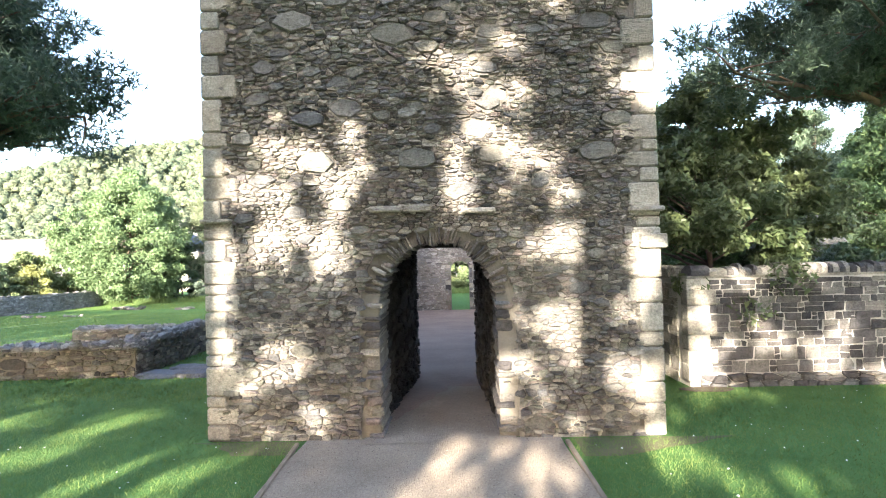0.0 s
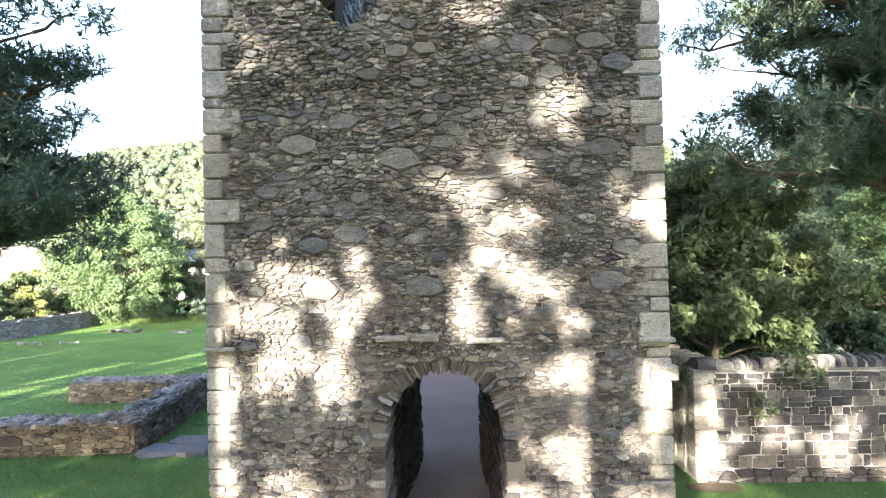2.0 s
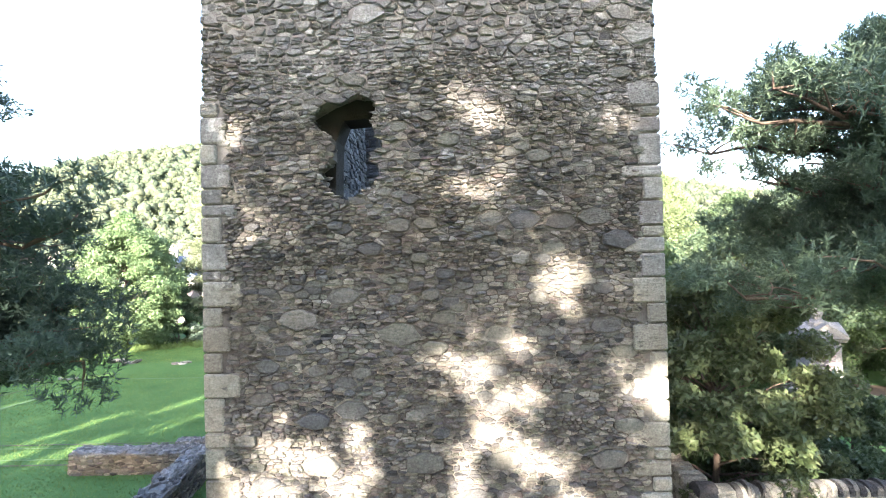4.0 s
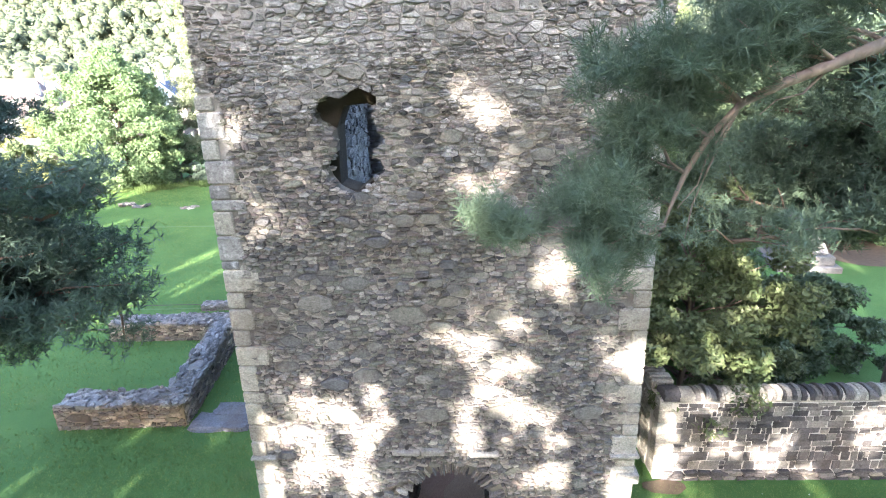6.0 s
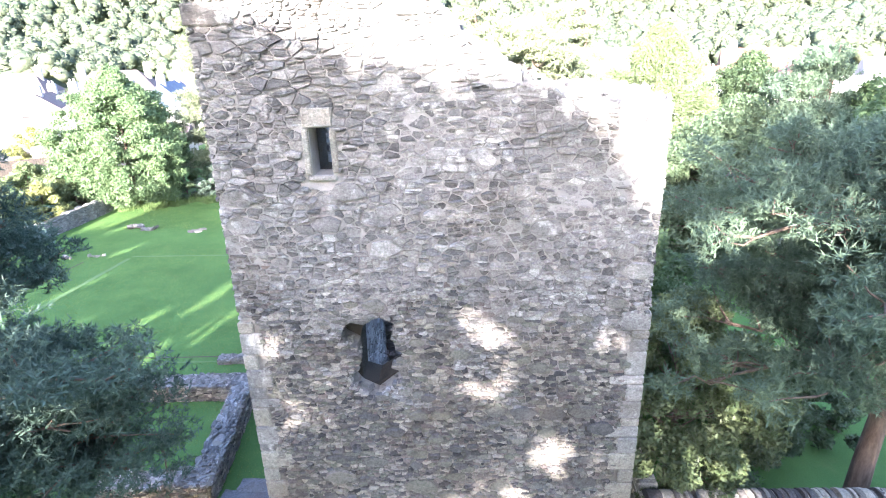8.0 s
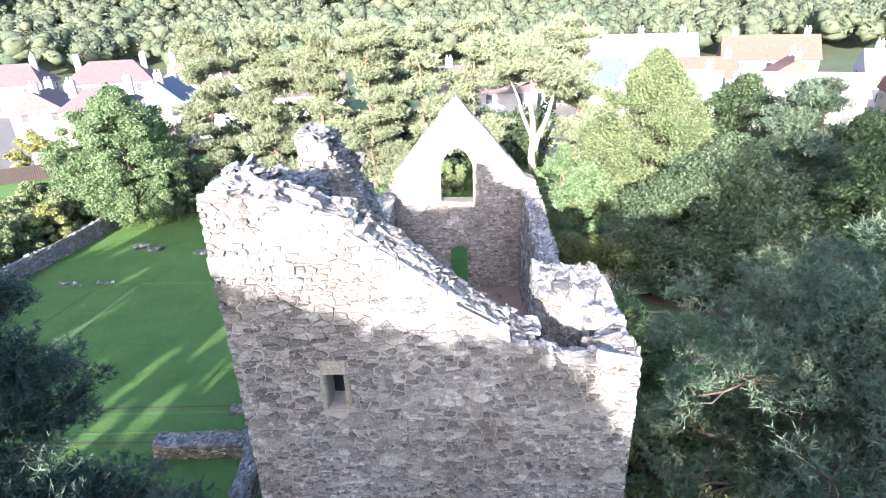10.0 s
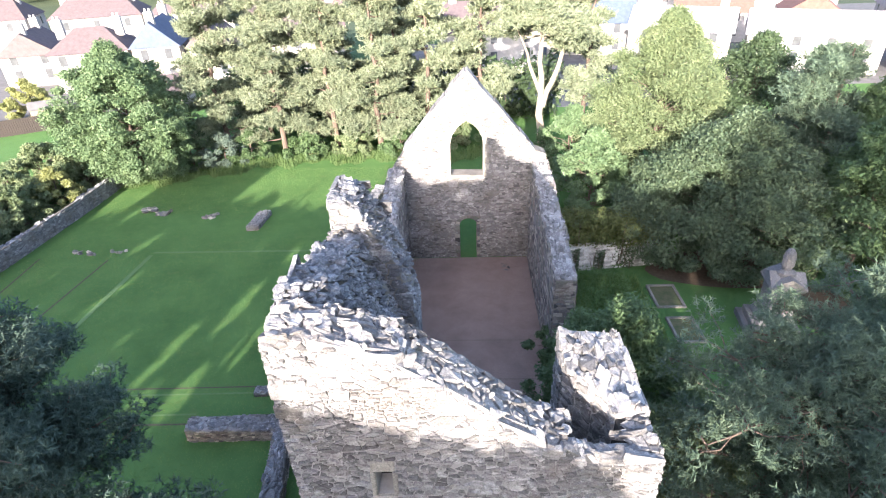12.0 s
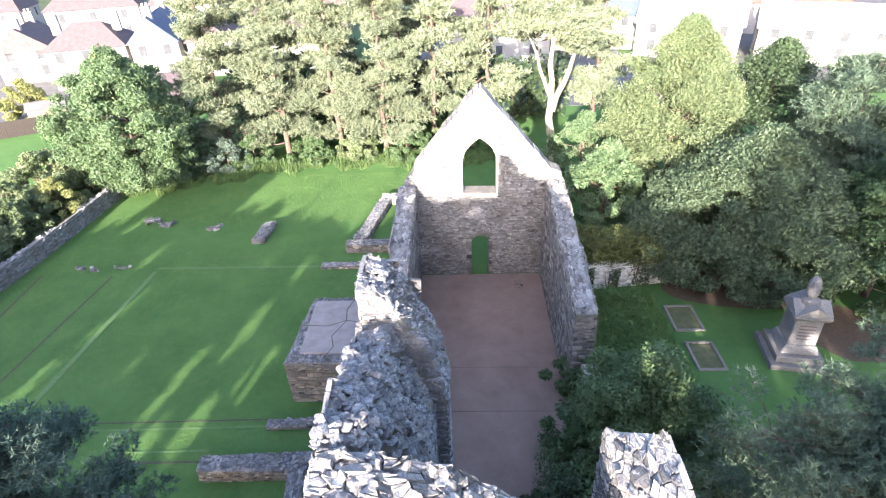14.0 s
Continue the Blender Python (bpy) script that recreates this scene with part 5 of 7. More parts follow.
# ---- pines behind the camera, known by the shade that they throw ----
def shade_pines():
    g = np.random.default_rng(4)
    rng = random.Random(4)
    # gaps in the canopy: centre and half size of the patch of sun that each lets on to the tower
    gaps = GAPS_A + GAPS_B + GAPS_C

    def canopy_edge(u):
        """Height on the tower up to which the canopy shades it."""
        return piece(u, ((-3.2, 11.85), (-2.5, 11.65), (-2.0, 11.45), (-1.4, 11.15), (-0.1, 10.9), (0.5, 11.0), (1.05, 10.7), (1.5, 10.35), (1.8, 9.95), (2.1, 9.5), (2.4, 8.9)))

    def on_front(p):
        k = (FRONT - p[1]) / -SUN_DIR.y
        return p[0] - SUN_DIR.x * k, p[2] - SUN_DIR.z * k

    def sunny(u, v):
        if -3.7 < u < 2.7 and v > 0.0:
            if v > canopy_edge(u) + 0.15 * noise.noise((u * 2.5, 0, 7)):
                return True
            return any(((u - a) / (c + 0.09)) ** 2 + ((v - b) / (d + 0.09)) ** 2 < 1 + 0.5 * noise.noise((u * 5, v * 5, 1)) for a, b, c, d in gaps)
        if u <= -3.7 and v > (13.9 if -14.5 < u < -9.4 else 11.8):
            return True
        if u < -33.5 and v > 8.8 or -26.0 < u <= -11.0 and v > 8.4 + 0.9 * noise.noise((u * 0.9, v * 0.25, 2)) + 0.12 * abs(u + 15.5):
            return True
        if u > 5.6 and 3.4 < v < 10.0:
            return noise.noise((u * 1.1, v * 1.1, 9)) > 0.32
        if u > 3.0 and v > 10.0:
            return v > (14.6 if u < 9.5 else 19.0) + 0.9 * noise.noise((u * 0.8, v * 0.8, 5))
        if any(((u - a) / c) ** 2 + ((v - b) / d) ** 2 < 1 for a, b, c, d in SHADES):
            return False
        if any(((u - a) / (c + 0.14)) ** 2 + ((v - b) / (d + 0.1)) ** 2 < 1 + 0.6 * noise.noise((u * 3, v * 3, 1)) for a, b, c, d in LAWN_STREAKS + YARD_STREAKS):
            return True
        if -3.7 < u < 2.7:
            limit = 0.32
        elif u > 2.7 and 3.0 < v < 7.6:
            return noise.noise((u * 2.1, v * 2.1, 4.0)) > 0.16
        elif u > 2.7:
            limit = 0.42 if u > 8 and v > 2.5 else 0.24
        else:
            limit = 0.3 if u > -9.5 and v > 4 else -0.04 if v < 0.6 else 0.75
        return noise.noise((u * 0.6, v * 0.55, 3.0)) > limit
    def deep(u, v):
        """Well away from every gap."""
        return 0.25 < v < canopy_edge(u) - 0.5 and all(max(abs(u - a) - c, abs(v - b) - d) > 0.5 for a, b, c, d in gaps)
    stems = ((-42.0, -9.0, 17.5), (-36.0, -12.0, 18.5), (-30.0, -10.0, 18.5), (-24.5, -12.0, 18.5), (-19.0, -11.0, 18.5), (-15.0, -12.0, 19.6), (-11.6, -13.0, 18.4), (-7.2, -12.0, 18.2), (-2.6, -13.0, 17.6), (2.6, -12.0, 16.5), (6.8, -13.5, 21.0), (10.0, -15.0, 22.0), (13.4, -11.5, 25.0))
    for tx, ty, h in stems:
        tree = thing("pine_tree", (tx, ty, 0), "tall Scots pine shading the tower", "tree")
        at = Vector((tx, ty, 0))
        main = bent(at, at + Vector((0, 0, h)), rng, 0, 8, 0.02)
        limbs = [(main, [0.3 * (1 - 0.11 * i) for i in range(9)], 8)]
        fine, dfine, wide, dwide = [], [], [], []
        near = abs(tx + 4.5) < 7.3
        for k in range(7600 if near else 1500 if tx > 0 else 3200):
            q = rng.uniform(0.06, 1.0)
            a, rad = rng.uniform(0, 6.283), (3.5 if tx > -17 else 4.3) * math.sqrt(rng.random()) * (1 - 0.35 * q * q * q)
            p = Vector((tx + math.cos(a) * rad, ty + math.sin(a) * rad * 0.8, h * q + 0.3))
            u, v = on_front(p)
            if sunny(u, v):
                continue
            d = (math.cos(a) * 0.5, math.sin(a) * 0.5, 0.7)
            if near and -4.0 < u < 3.0 and not deep(u, v):
                fine.append(p)
                dfine.append(d)
            elif not near or k % 3 == 0 or -4.0 < u < 3.0:
                wide.append(p)
                dwide.append(d)
            if k % 90 == 0:
                limbs.append((bent(at + Vector((0, 0, p.z * 0.92)), p, rng, 0, 3), [0.05, 0.04, 0.03, 0.01], 4))
        limbs_part("trunk", limbs, BARK_PINE, tree)
        if len(fine) > 3:
            needles_mesh("crown", np.array(fine), np.array(dfine), g, NEEDLE, tree, 9, 0.21, 0.055)
        if len(wide) > 3:
            needles_mesh("crown", np.array(wide), np.array(dwide), g, NEEDLE, tree, 9, 0.42, 0.09)


# long gaps that let sun on to the lawn, the boundary wall and the neighbouring trees
LAWN_STREAKS = ((-4.7, -0.11, 0.5, 0.08), (-3.2, -0.42, 0.6, 0.1), (-6.3, 0.2, 0.5, 0.09), (-8.9, 1.12, 0.4, 0.07), (-7.2, 1.07, 0.3, 0.06), (-18.5, 4.1, 0.35, 0.9), (-17.1, 5.3, 0.35, 0.8), (-17.5, 2.9, 0.5, 0.7), (-15.0, 4.2, 0.4, 0.6), (-16.0, 3.3, 0.5, 0.45), (-28.0, 7.3, 0.16, 0.9), (-25.8, 4.0, 0.4, 0.35), (-32.4, 8.9, 0.25, 0.5), (-10.4, 0.8, 0.3, 0.1), (-7.8, 0.7, 0.25, 0.12), (-9.0, 2.1, 0.25, 0.15), (-25.6, 5.6, 0.15, 0.9), (-16.9, 6.9, 0.2, 0.5))
YARD_STREAKS = ((3.95, 2.6, 0.24, 0.17), (4.4, 2.5, 0.16, 0.18), (5.08, 2.6, 0.25, 0.16), (5.63, 1.45, 0.2, 0.5), (3.41, 1.4, 0.18, 0.22), (3.4, 2.1, 0.1, 0.25), (4.38, 1.66, 0.25, 0.22), (4.8, 1.4, 0.2, 0.22), (6.23, 0.87, 0.2, 0.15), (3.84, 0.55, 0.32, 0.08), (4.86, 0.37, 0.25, 0.06), (-0.05, -0.14, 0.15, 0.06), (0.05, -0.48, 0.35, 0.12), (0.54, -0.09, 0.2, 0.05), (1.2, -0.32, 0.3, 0.1), (2.41, -0.25, 0.3, 0.1), (3.32, -0.46, 0.5, 0.1), (5.2, -0.2, 0.5, 0.08), (4.1, 3.7, 0.25, 0.2), (4.9, 3.3, 0.3, 0.15), (5.2, 4.4, 0.3, 0.2), (4.6, 8.9, 1.5, 0.35), (5.2, 5.3, 0.3, 0.3), (-0.8, -0.85, 0.4, 0.15), (1.6, -0.9, 0.4, 0.15))
SHADES = ((-10.6, 2.0, 2.2, 0.75), (-9.0, 2.6, 1.2, 1.3))
GAPS_A = ((-3.08, 3.46, 0.08, 0.21), (-3.0, 2.94, 0.17, 0.09), (-2.32, 3.42, 0.11, 0.09), (-2.4, 3.62, 0.2, 0.07), (-1.87, 3.61, 0.17, 0.08), (-1.84, 3.41, 0.18, 0.15), (-1.32, 3.74, 0.14, 0.13), (-1.26, 3.43, 0.09, 0.27), (-1.5, 2.94, 0.13, 0.24), (-1.45, 3.24, 0.18, 0.09), (-2.59, 3.14, 0.24, 0.12), (-2.27, 3.0, 0.17, 0.1), (-2.29, 2.76, 0.15, 0.09), (-2.28, 2.37, 0.17, 0.16), (-1.79, 2.46, 0.29, 0.16), (-1.64, 2.15, 0.21, 0.13), (-2.94, 2.28, 0.11, 0.18), (-3.04, 1.87, 0.08, 0.17), (-2.38, 0.91, 0.23, 0.2), (-2.67, 0.64, 0.19, 0.13), (-1.84, 0.24, 0.17, 0.11), (-2.98, 0.99, 0.1, 0.2))
GAPS_B = ((-0.18, 4.66, 0.16, 0.13), (0.06, 4.52, 0.23, 0.13), (0.6, 4.79, 0.13, 0.12), (0.66, 4.16, 0.31, 0.12), (0.27, 3.81, 0.23, 0.22), (0.31, 4.05, 0.16, 0.09), (-0.04, 3.35, 0.13, 0.24), (0.02, 2.97, 0.16, 0.25), (0.6, 3.48, 0.29, 0.1), (0.95, 3.32, 0.24, 0.13), (1.27, 2.93, 0.28, 0.08), (2.15, 4.44, 0.24, 0.15), (2.27, 4.14, 0.16, 0.18), (1.89, 4.22, 0.12, 0.07), (2.2, 2.22, 0.17, 0.13), (2.23, 1.84, 0.09, 0.23), (1.29, 2.35, 0.24, 0.18), (0.98, 2.25, 0.17, 0.13), (1.12, 1.39, 0.32, 0.18), (1.36, 1.03, 0.18, 0.19), (2.02, 0.68, 0.29, 0.17), (0.33, 0.59, 0.12, 0.18), (0.67, 0.85, 0.16, 0.11), (1.55, 0.46, 0.16, 0.08))
GAPS_C = ((1.17, 5.68, 0.27, 0.12), (1.21, 5.49, 0.13, 0.13), (0.14, 7.73, 0.15, 0.07), (0.32, 7.57, 0.23, 0.09), (0.34, 6.73, 0.13, 0.09), (-0.06, 6.73, 0.12, 0.06), (0.57, 6.86, 0.08, 0.06), (-2.74, 7.51, 0.21, 0.09), (-2.49, 6.36, 0.15, 0.06), (1.76, 7.51, 0.12, 0.06))
shade_pines()


# ---- houses of the town ----
def gable_roof(x0, x1, y0, y1, z, h, over=0.3, hip=0.0, along="x"):
    bm = bmesh.new()
    x0, x1, y0, y1 = x0 - over, x1 + over, y0 - over, y1 + over
    if along == "x":
        ym = (y0 + y1) / 2
        ridge = [(x0 + hip, ym, z + h), (x1 - hip, ym, z + h)]
        base = [(x0, y0, z), (x1, y0, z), (x1, y1, z), (x0, y1, z)]
        fs = ((0, 1, 5, 4), (2, 3, 4, 5), (1, 2, 5), (3, 0, 4), (3, 2, 1, 0))
    else:
        xm = (x0 + x1) / 2
        ridge = [(xm, y0 + hip, z + h), (xm, y1 - hip, z + h)]
        base = [(x0, y0, z), (x1, y0, z), (x1, y1, z), (x0, y1, z)]
        fs = ((0, 1, 4), (1, 2, 5, 4), (2, 3, 5), (3, 0, 4, 5), (3, 2, 1, 0))
    vs = [bm.verts.new(p) for p in base + ridge]
    for f in fs:
        bm.faces.new([vs[i] for i in f])
    return bm


def house(at, sx, sy, eaves, rise, turn, label, roof=None, hip=0.0, along="x", storeys=2, bays=3, chimneys=2, walls=None):
    x, y, z = at
    h = thing("house", (x, y, z), label, "house", "houses of the town")
    part("wall", box_bm(x - sx / 2, x + sx / 2, y - sy / 2, y + sy / 2, z - 1, z + eaves), walls or RENDERED, h)
    rf = part("roof", gable_roof(x - sx / 2, x + sx / 2, y - sy / 2, y + sy / 2, z + eaves + 0.01, rise, 0.35, hip, along), roof or SLATE, h)
    for i in range(chimneys):
        q = -0.38 + 0.76 * i / max(1, chimneys - 1)
        cx, cy = (x + sx * q, y) if along == "x" else (x, y + sy * q)
        bm = box_bm(cx - 0.55, cx + 0.55, cy - 0.4, cy + 0.4, z + eaves + rise * 0.5, z + eaves + rise + 1.1, 0.05)
        for k in (-0.25, 0.25):
            box_bm(cx + k - 0.12, cx + k + 0.12, cy - 0.12, cy + 0.12, z + eaves + rise + 1.1, z + eaves + rise + 1.5, 0, bm)
        part("chimney", bm, walls or RENDERED, rf)
    for s in range(storeys):
        wz = z + 0.9 + s * (eaves / storeys)
        for b in range(bays):
            wx = x - sx / 2 + sx * (b + 0.5) / bays
            wn_ = part("window", box_bm(wx - 0.55, wx + 0.55, y - sy / 2 - 0.05, y - sy / 2 + 0.05, wz, wz + 1.5, 0.02), RENDERED, h, "white painted window frame")
            part("pane", box_bm(wx - 0.45, wx + 0.45, y - sy / 2 - 0.06, y - sy / 2 - 0.052, wz + 0.1, wz + 1.4), GLASS_DARK, wn_)
        for b in range(2):
            wy = y - sy / 2 + sy * (b + 0.5) / 2
            side = 1 if x < 0 else -1
            wx = x + side * sx / 2
            wn_ = part("window", box_bm(wx - 0.05, wx + 0.05, wy - 0.5, wy + 0.5, wz, wz + 1.5, 0.02), RENDERED, h, "white painted window frame")
            a, b2 = sorted((wx + side * 0.052, wx + side * 0.06))
            part("pane", box_bm(a, b2, wy - 0.4, wy + 0.4, wz + 0.1, wz + 1.4), GLASS_DARK, wn_)
    h.matrix_basis = Matrix.Translation((x, y, z)) @ pose(0, 0, 0, 0, 0, turn)
    return h


house((-50.6, 79.2, -0.9), 9.6, 8.0, 4.9, 2.7, 16, "cream house with a hipped mauve slate roof", hip=3.4)
house((-61.5, 82.5, -0.9), 7.5, 8.0, 4.1, 3.0, 18, "cream gabled house with chimneys", along="y", bays=2)
house((-42.6, 82.5, -0.9), 6.0, 11, 5.0, 3.2, 14, "narrow cream house with blue slate roof", roof=BLUE_SLATE, along="y", bays=2)
house((-36.0, 84.0, -0.9), 5.6, 10, 4.6, 3.0, 14, "narrow cream house with grey slate roof", along="y", bays=2)
house((-67.0, 110.0, -0.9), 15, 11, 5.5, 3.6, 18, "cream house with a hipped grey roof", hip=4.0)
house((-50.0, 112.0, -0.9), 14, 11, 5.5, 3.6, 14, "cream house with a hipped grey roof", hip=4.0)
house((-88.0, 108.0, -0.9), 16, 11, 5.5, 3.6, 18, "cream house in a terrace", hip=3.0)
house((-36.4, 66.5, -0.9), 6, 8, 2.2, 1.6, 15, "low outhouse with pale slate roof", storeys=1, chimneys=0, bays=1)
house((31.0, 84.0, -0.9), 13, 9, 4.4, 2.6, -24, "cream house with a pale metal roof", roof=PALE_ROOF, bays=3)
house((46.0, 78.5, -0.9), 15, 9, 4.2, 2.6, -24, "long cream house with a pale metal roof", roof=PALE_ROOF, bays=4, chimneys=1)
house((61.0, 72.0, -0.9), 12, 9, 4.4, 3.2, -24, "cream house with red tiled roof", roof=RED_TILE, bays=3)
house((41.0, 99.0, -0.9), 11, 8, 4.4, 3.0, -20, "cream house with dull red tiled roof", roof=RED_TILE, bays=3)
house((54.0, 94.0, -0.9), 11, 8, 4.4, 3.0, 66, "cream house with red tiled roof", roof=RED_TILE, bays=3)
house((70.0, 90.0, -0.9), 13, 10, 5.0, 3.4, -24, "cream house with pale roof and chimneys", roof=PALE_ROOF, bays=3)
house((36.0, 116.0, -0.9), 20, 12, 6.5, 4.0, -14, "large cream building with pale roof", roof=PALE_ROOF, storeys=2, bays=4, chimneys=3)
house((60.0, 114.0, -0.9), 16, 11, 5.5, 4.2, -20, "cream house with dull red tiled roof", roof=RED_TILE, bays=3)
house((4.0, 86.0, -0.9), 14, 10, 4.8, 3.6, 5, "grey roofed house beyond the pines", bays=3)
house((20.0, 92.0, -0.9), 12, 9, 4.6, 3.6, -15, "blue slate roofed house beyond the trees", roof=BLUE_SLATE, bays=3)
house((-24.0, 86.0, -0.9), 13, 10, 5.2, 3.8, 12, "cream house with grey roof beyond the pines", bays=3)

# ---- boundary wall of squared whinstone ----
def squared_cells(u0, u1, v0, v1, rng):
    """Snecked courses: whole blocks beside pairs of thin ones."""
    out, v = [], v0
    while v < v1 - 0.04:
        h = min(rng.choice((0.08, 0.12, 0.16, 0.2, 0.23)) * rng.uniform(0.9, 1.1), v1 - v)
        u = u0
        while u < u1 - 0.02:
            w = min(rng.choice((0.09, 0.14, 0.2, 0.28, 0.38)) * rng.uniform(0.8, 1.2), u1 - u)
            j = [rng.uniform(-0.024, 0.024) for _ in range(6)]
            if rng.random() < 0.42 and h > 0.12:
                s = h * rng.uniform(0.35, 0.65)
                out.append([(u, v), (u + w, v), (u + w + j[0], v + s + j[1]), (u + j[2], v + s)])
                out.append([(u + j[2], v + s), (u + w + j[0], v + s + j[1]), (u + w, v + h), (u, v + h)])
            else:
                out.append([(u + j[0], v), (u + w + j[1], v + j[2]), (u + w, v + h + j[3]), (u, v + h)])
            u += w
        v += h
    return out


def boundary_wall():
    r = random.Random(56)
    wall = thing("wall_boundary", (9.0, 9.33, 0), "dark squared whinstone boundary wall with pale pointing and upright coping", "wall", kind="structure")
    part("wall_core", box_bm(3.8, 15.0, 9.36, 9.78, -0.3, 1.74), MORTAR_PALE, wall)
    part("wall_core", box_bm(3.8, 4.2, 9.781, 20.2, -0.6, 1.72), MORTAR_PALE, wall)
    cells = squared_cells(4.15, 15.0, 0.14, 1.72, r)
    lay_stones(wall, cells, lambda u, v, w: Vector((u, 9.36 - w, v)), r, DARKWHIN, 0.012, 0.016, 0.05, lambda u, v: u < 9.0)
    base = rubble_cells(3.95, 15.0, -0.1, 0.14, r, 0.34, 0.16)
    lay_stones(wall, base, lambda u, v, w: Vector((u, 9.32 - w, v)), r, DARKWHIN, 0.012, 0.03)
    side = squared_cells(0.0, 10.4, 0.0, 1.72, r)
    lay_stones(wall, side, lambda u, v, w: Vector((3.8 - w, 9.8 + u, v - 0.1)), r, SANDSTONE, 0.012, 0.022, 0.03, lambda u, v: False)
    z, i = 0.0, 0
    while z < 1.7:                                       # dressed corner
        h = min(r.uniform(0.2, 0.34), 1.74 - z)
        part("quoin", box_bm(3.77, 4.02 + (0.24 if i % 2 else 0.0), 9.325, 9.6, z + 0.005, z + h - 0.005, 0.012), SANDSTONE, wall)
        z += h
        i += 1
    part("band", box_bm(3.78, 15.0, 9.34, 9.79, 1.742, 1.785, 0.01), SANDSTONE, wall)
    x, n = 3.85, 0
    while x < 15.0:                                      # rough stones on edge
        w = r.uniform(0.05, 0.12) if x > 4.3 else 0.3
        h = r.uniform(0.12, 0.2)
        bm = bmesh.new()
        arc = [(9.56 - 0.23 * math.cos(math.pi * q / 8), 1.787 + h * math.sin(math.pi * q / 8) ** 0.7) for q in range(9)]
        near, back = [[bm.verts.new((e + r.uniform(-0.008, 0.008), a + r.uniform(-0.012, 0.012), b)) for a, b in arc] for e in (x, x + w)]
        bm.faces.new(near)
        bm.faces.new(back[::-1])
        for q in range(9):
            bm.faces.new((near[q - 1], back[q - 1], back[q], near[q]))
        bmesh.ops.recalc_face_normals(bm, faces=bm.faces[:])
        lean = r.uniform(0.05, 0.45)
        for v in bm.verts:
            v.co.x += (v.co.z - 1.787) * lean
        part("coping_stone", bm, DARKWHIN if r.random() < 0.6 else SANDSTONE, wall)
        x += w + 0.006
        n += 1
    y = 9.85
    while y < 20.0:
        w = r.uniform(0.1, 0.18)
        part("coping_stone", box_bm(3.77, 4.23, y, y + w, 1.722, 1.722 + r.uniform(0.14, 0.22), 0.03), SANDSTONE, wall)
        y += w + 0.006


boundary_wall()

# ---- ruins and stones on the lawn ----
def gz(x, y):
    return ground_z(x, y)


stone_block("wall_boundary_west", [(-30.65, 24.0), (-29.5, 45.0), (-29.0, 45.0), (-30.15, 24.0)], lambda x, y: -0.03 * min(y - 6.5, 30) + 1.15 + 0.1 * noise.noise((y, 0, 0)), "long grey drystone boundary wall", CORE, MORTAR, (2,), z0=-1.2, size=(0.4, 0.18), cap=CORE, cap_size=(0.35, 0.55), seed=57)
stone_block("wall_low_cell", [(-8.9, 33.2), (-8.9, 33.9), (-4.8, 33.9), (-4.8, 33.2)], lambda x, y: -0.2, "low ruined footing beside the nave", WHIN, MORTAR, (0, 1, 3), z0=-1.2, size=(0.34, 0.16), cap=CORE, seed=58)
stone_block("wall_low_cell_side", [(-8.6, 33.95), (-7.4, 40.0), (-6.6, 40.0), (-7.8, 33.95)], lambda x, y: -0.35, "low ruined footing in the grass", WHIN, MORTAR, (0, 2), z0=-1.2, size=(0.34, 0.16), cap=CORE, seed=59)
stone_block("wall_low_cell_end", [(-7.3, 40.05), (-7.3, 40.7), (-4.8, 40.7), (-4.8, 40.05)], lambda x, y: -0.3, "low ruined footing in the grass", WHIN, MORTAR, (0, 1, 3), z0=-1.2, size=(0.34, 0.16), cap=CORE, seed=60)
stone_block("wall_low_stub", [(-10.2, 31.3), (-10.2, 31.8), (-4.8, 31.8), (-4.8, 31.3)], lambda x, y: -0.55, "stump of a rubble wall in the lawn", WHIN, MORTAR, (0, 3), z0=-1.2, size=(0.34, 0.16), cap=CORE, seed=61)
stone_block("wall_low_strip", [(-9.9, 18.55), (-9.9, 18.95), (-6.5, 19.1), (-6.5, 18.7)], lambda x, y: -0.15, "stump of a rubble wall in the lawn", WHIN, MORTAR, (0, 3), z0=-0.8, size=(0.34, 0.16), cap=CORE, seed=62)


def stone_heap(pts, label, seed, size=(0.35, 0.7)):
    r = random.Random(seed)
    x0, y0 = pts[0][0], pts[0][1]
    heap = thing("fallen_stones", (x0, y0, gz(x0, y0)), label, "stones", "stone stumps in the lawn")
    spots = []
    for x, y, w, d in pts:
        for _ in range(int(4 + 9 * w * d)):
            p = (x + r.uniform(-w, w) / 2, y + r.uniform(-d, d) / 2)
            s = r.uniform(*size)
            spots.append((Vector((*p, gz(*p) + s * 0.08)), s, 0.7))
    lay_rocks(heap, r, spots, WHIN, len(spots))


stone_heap([(-25.6, 31.8, 1.7, 0.35)], "row of small grey stones in the lawn", 1)
stone_heap([(-23.5, 31.9, 1.0, 0.3)], "row of small grey stones in the lawn", 2)
stone_heap([(-24.4, 38.2, 1.3, 0.6), (-23.3, 37.6, 1.1, 0.5)], "cluster of flat grey stones in the lawn", 3, (0.5, 0.9))
stone_heap([(-19.3, 37.1, 0.8, 0.7)], "small cluster of grey stones in the lawn", 4, (0.5, 0.8))
pier = [(-15.7, 34.6), (-15.5, 37.0), (-14.7, 37.2), (-14.9, 34.7)]
stone_block("stone_pier_base", pier, lambda x, y: -0.5, "low oblong pier base in the lawn", CORE, MORTAR, (0, 2, 3), z0=-1.3, cap=CORE, seed=63)


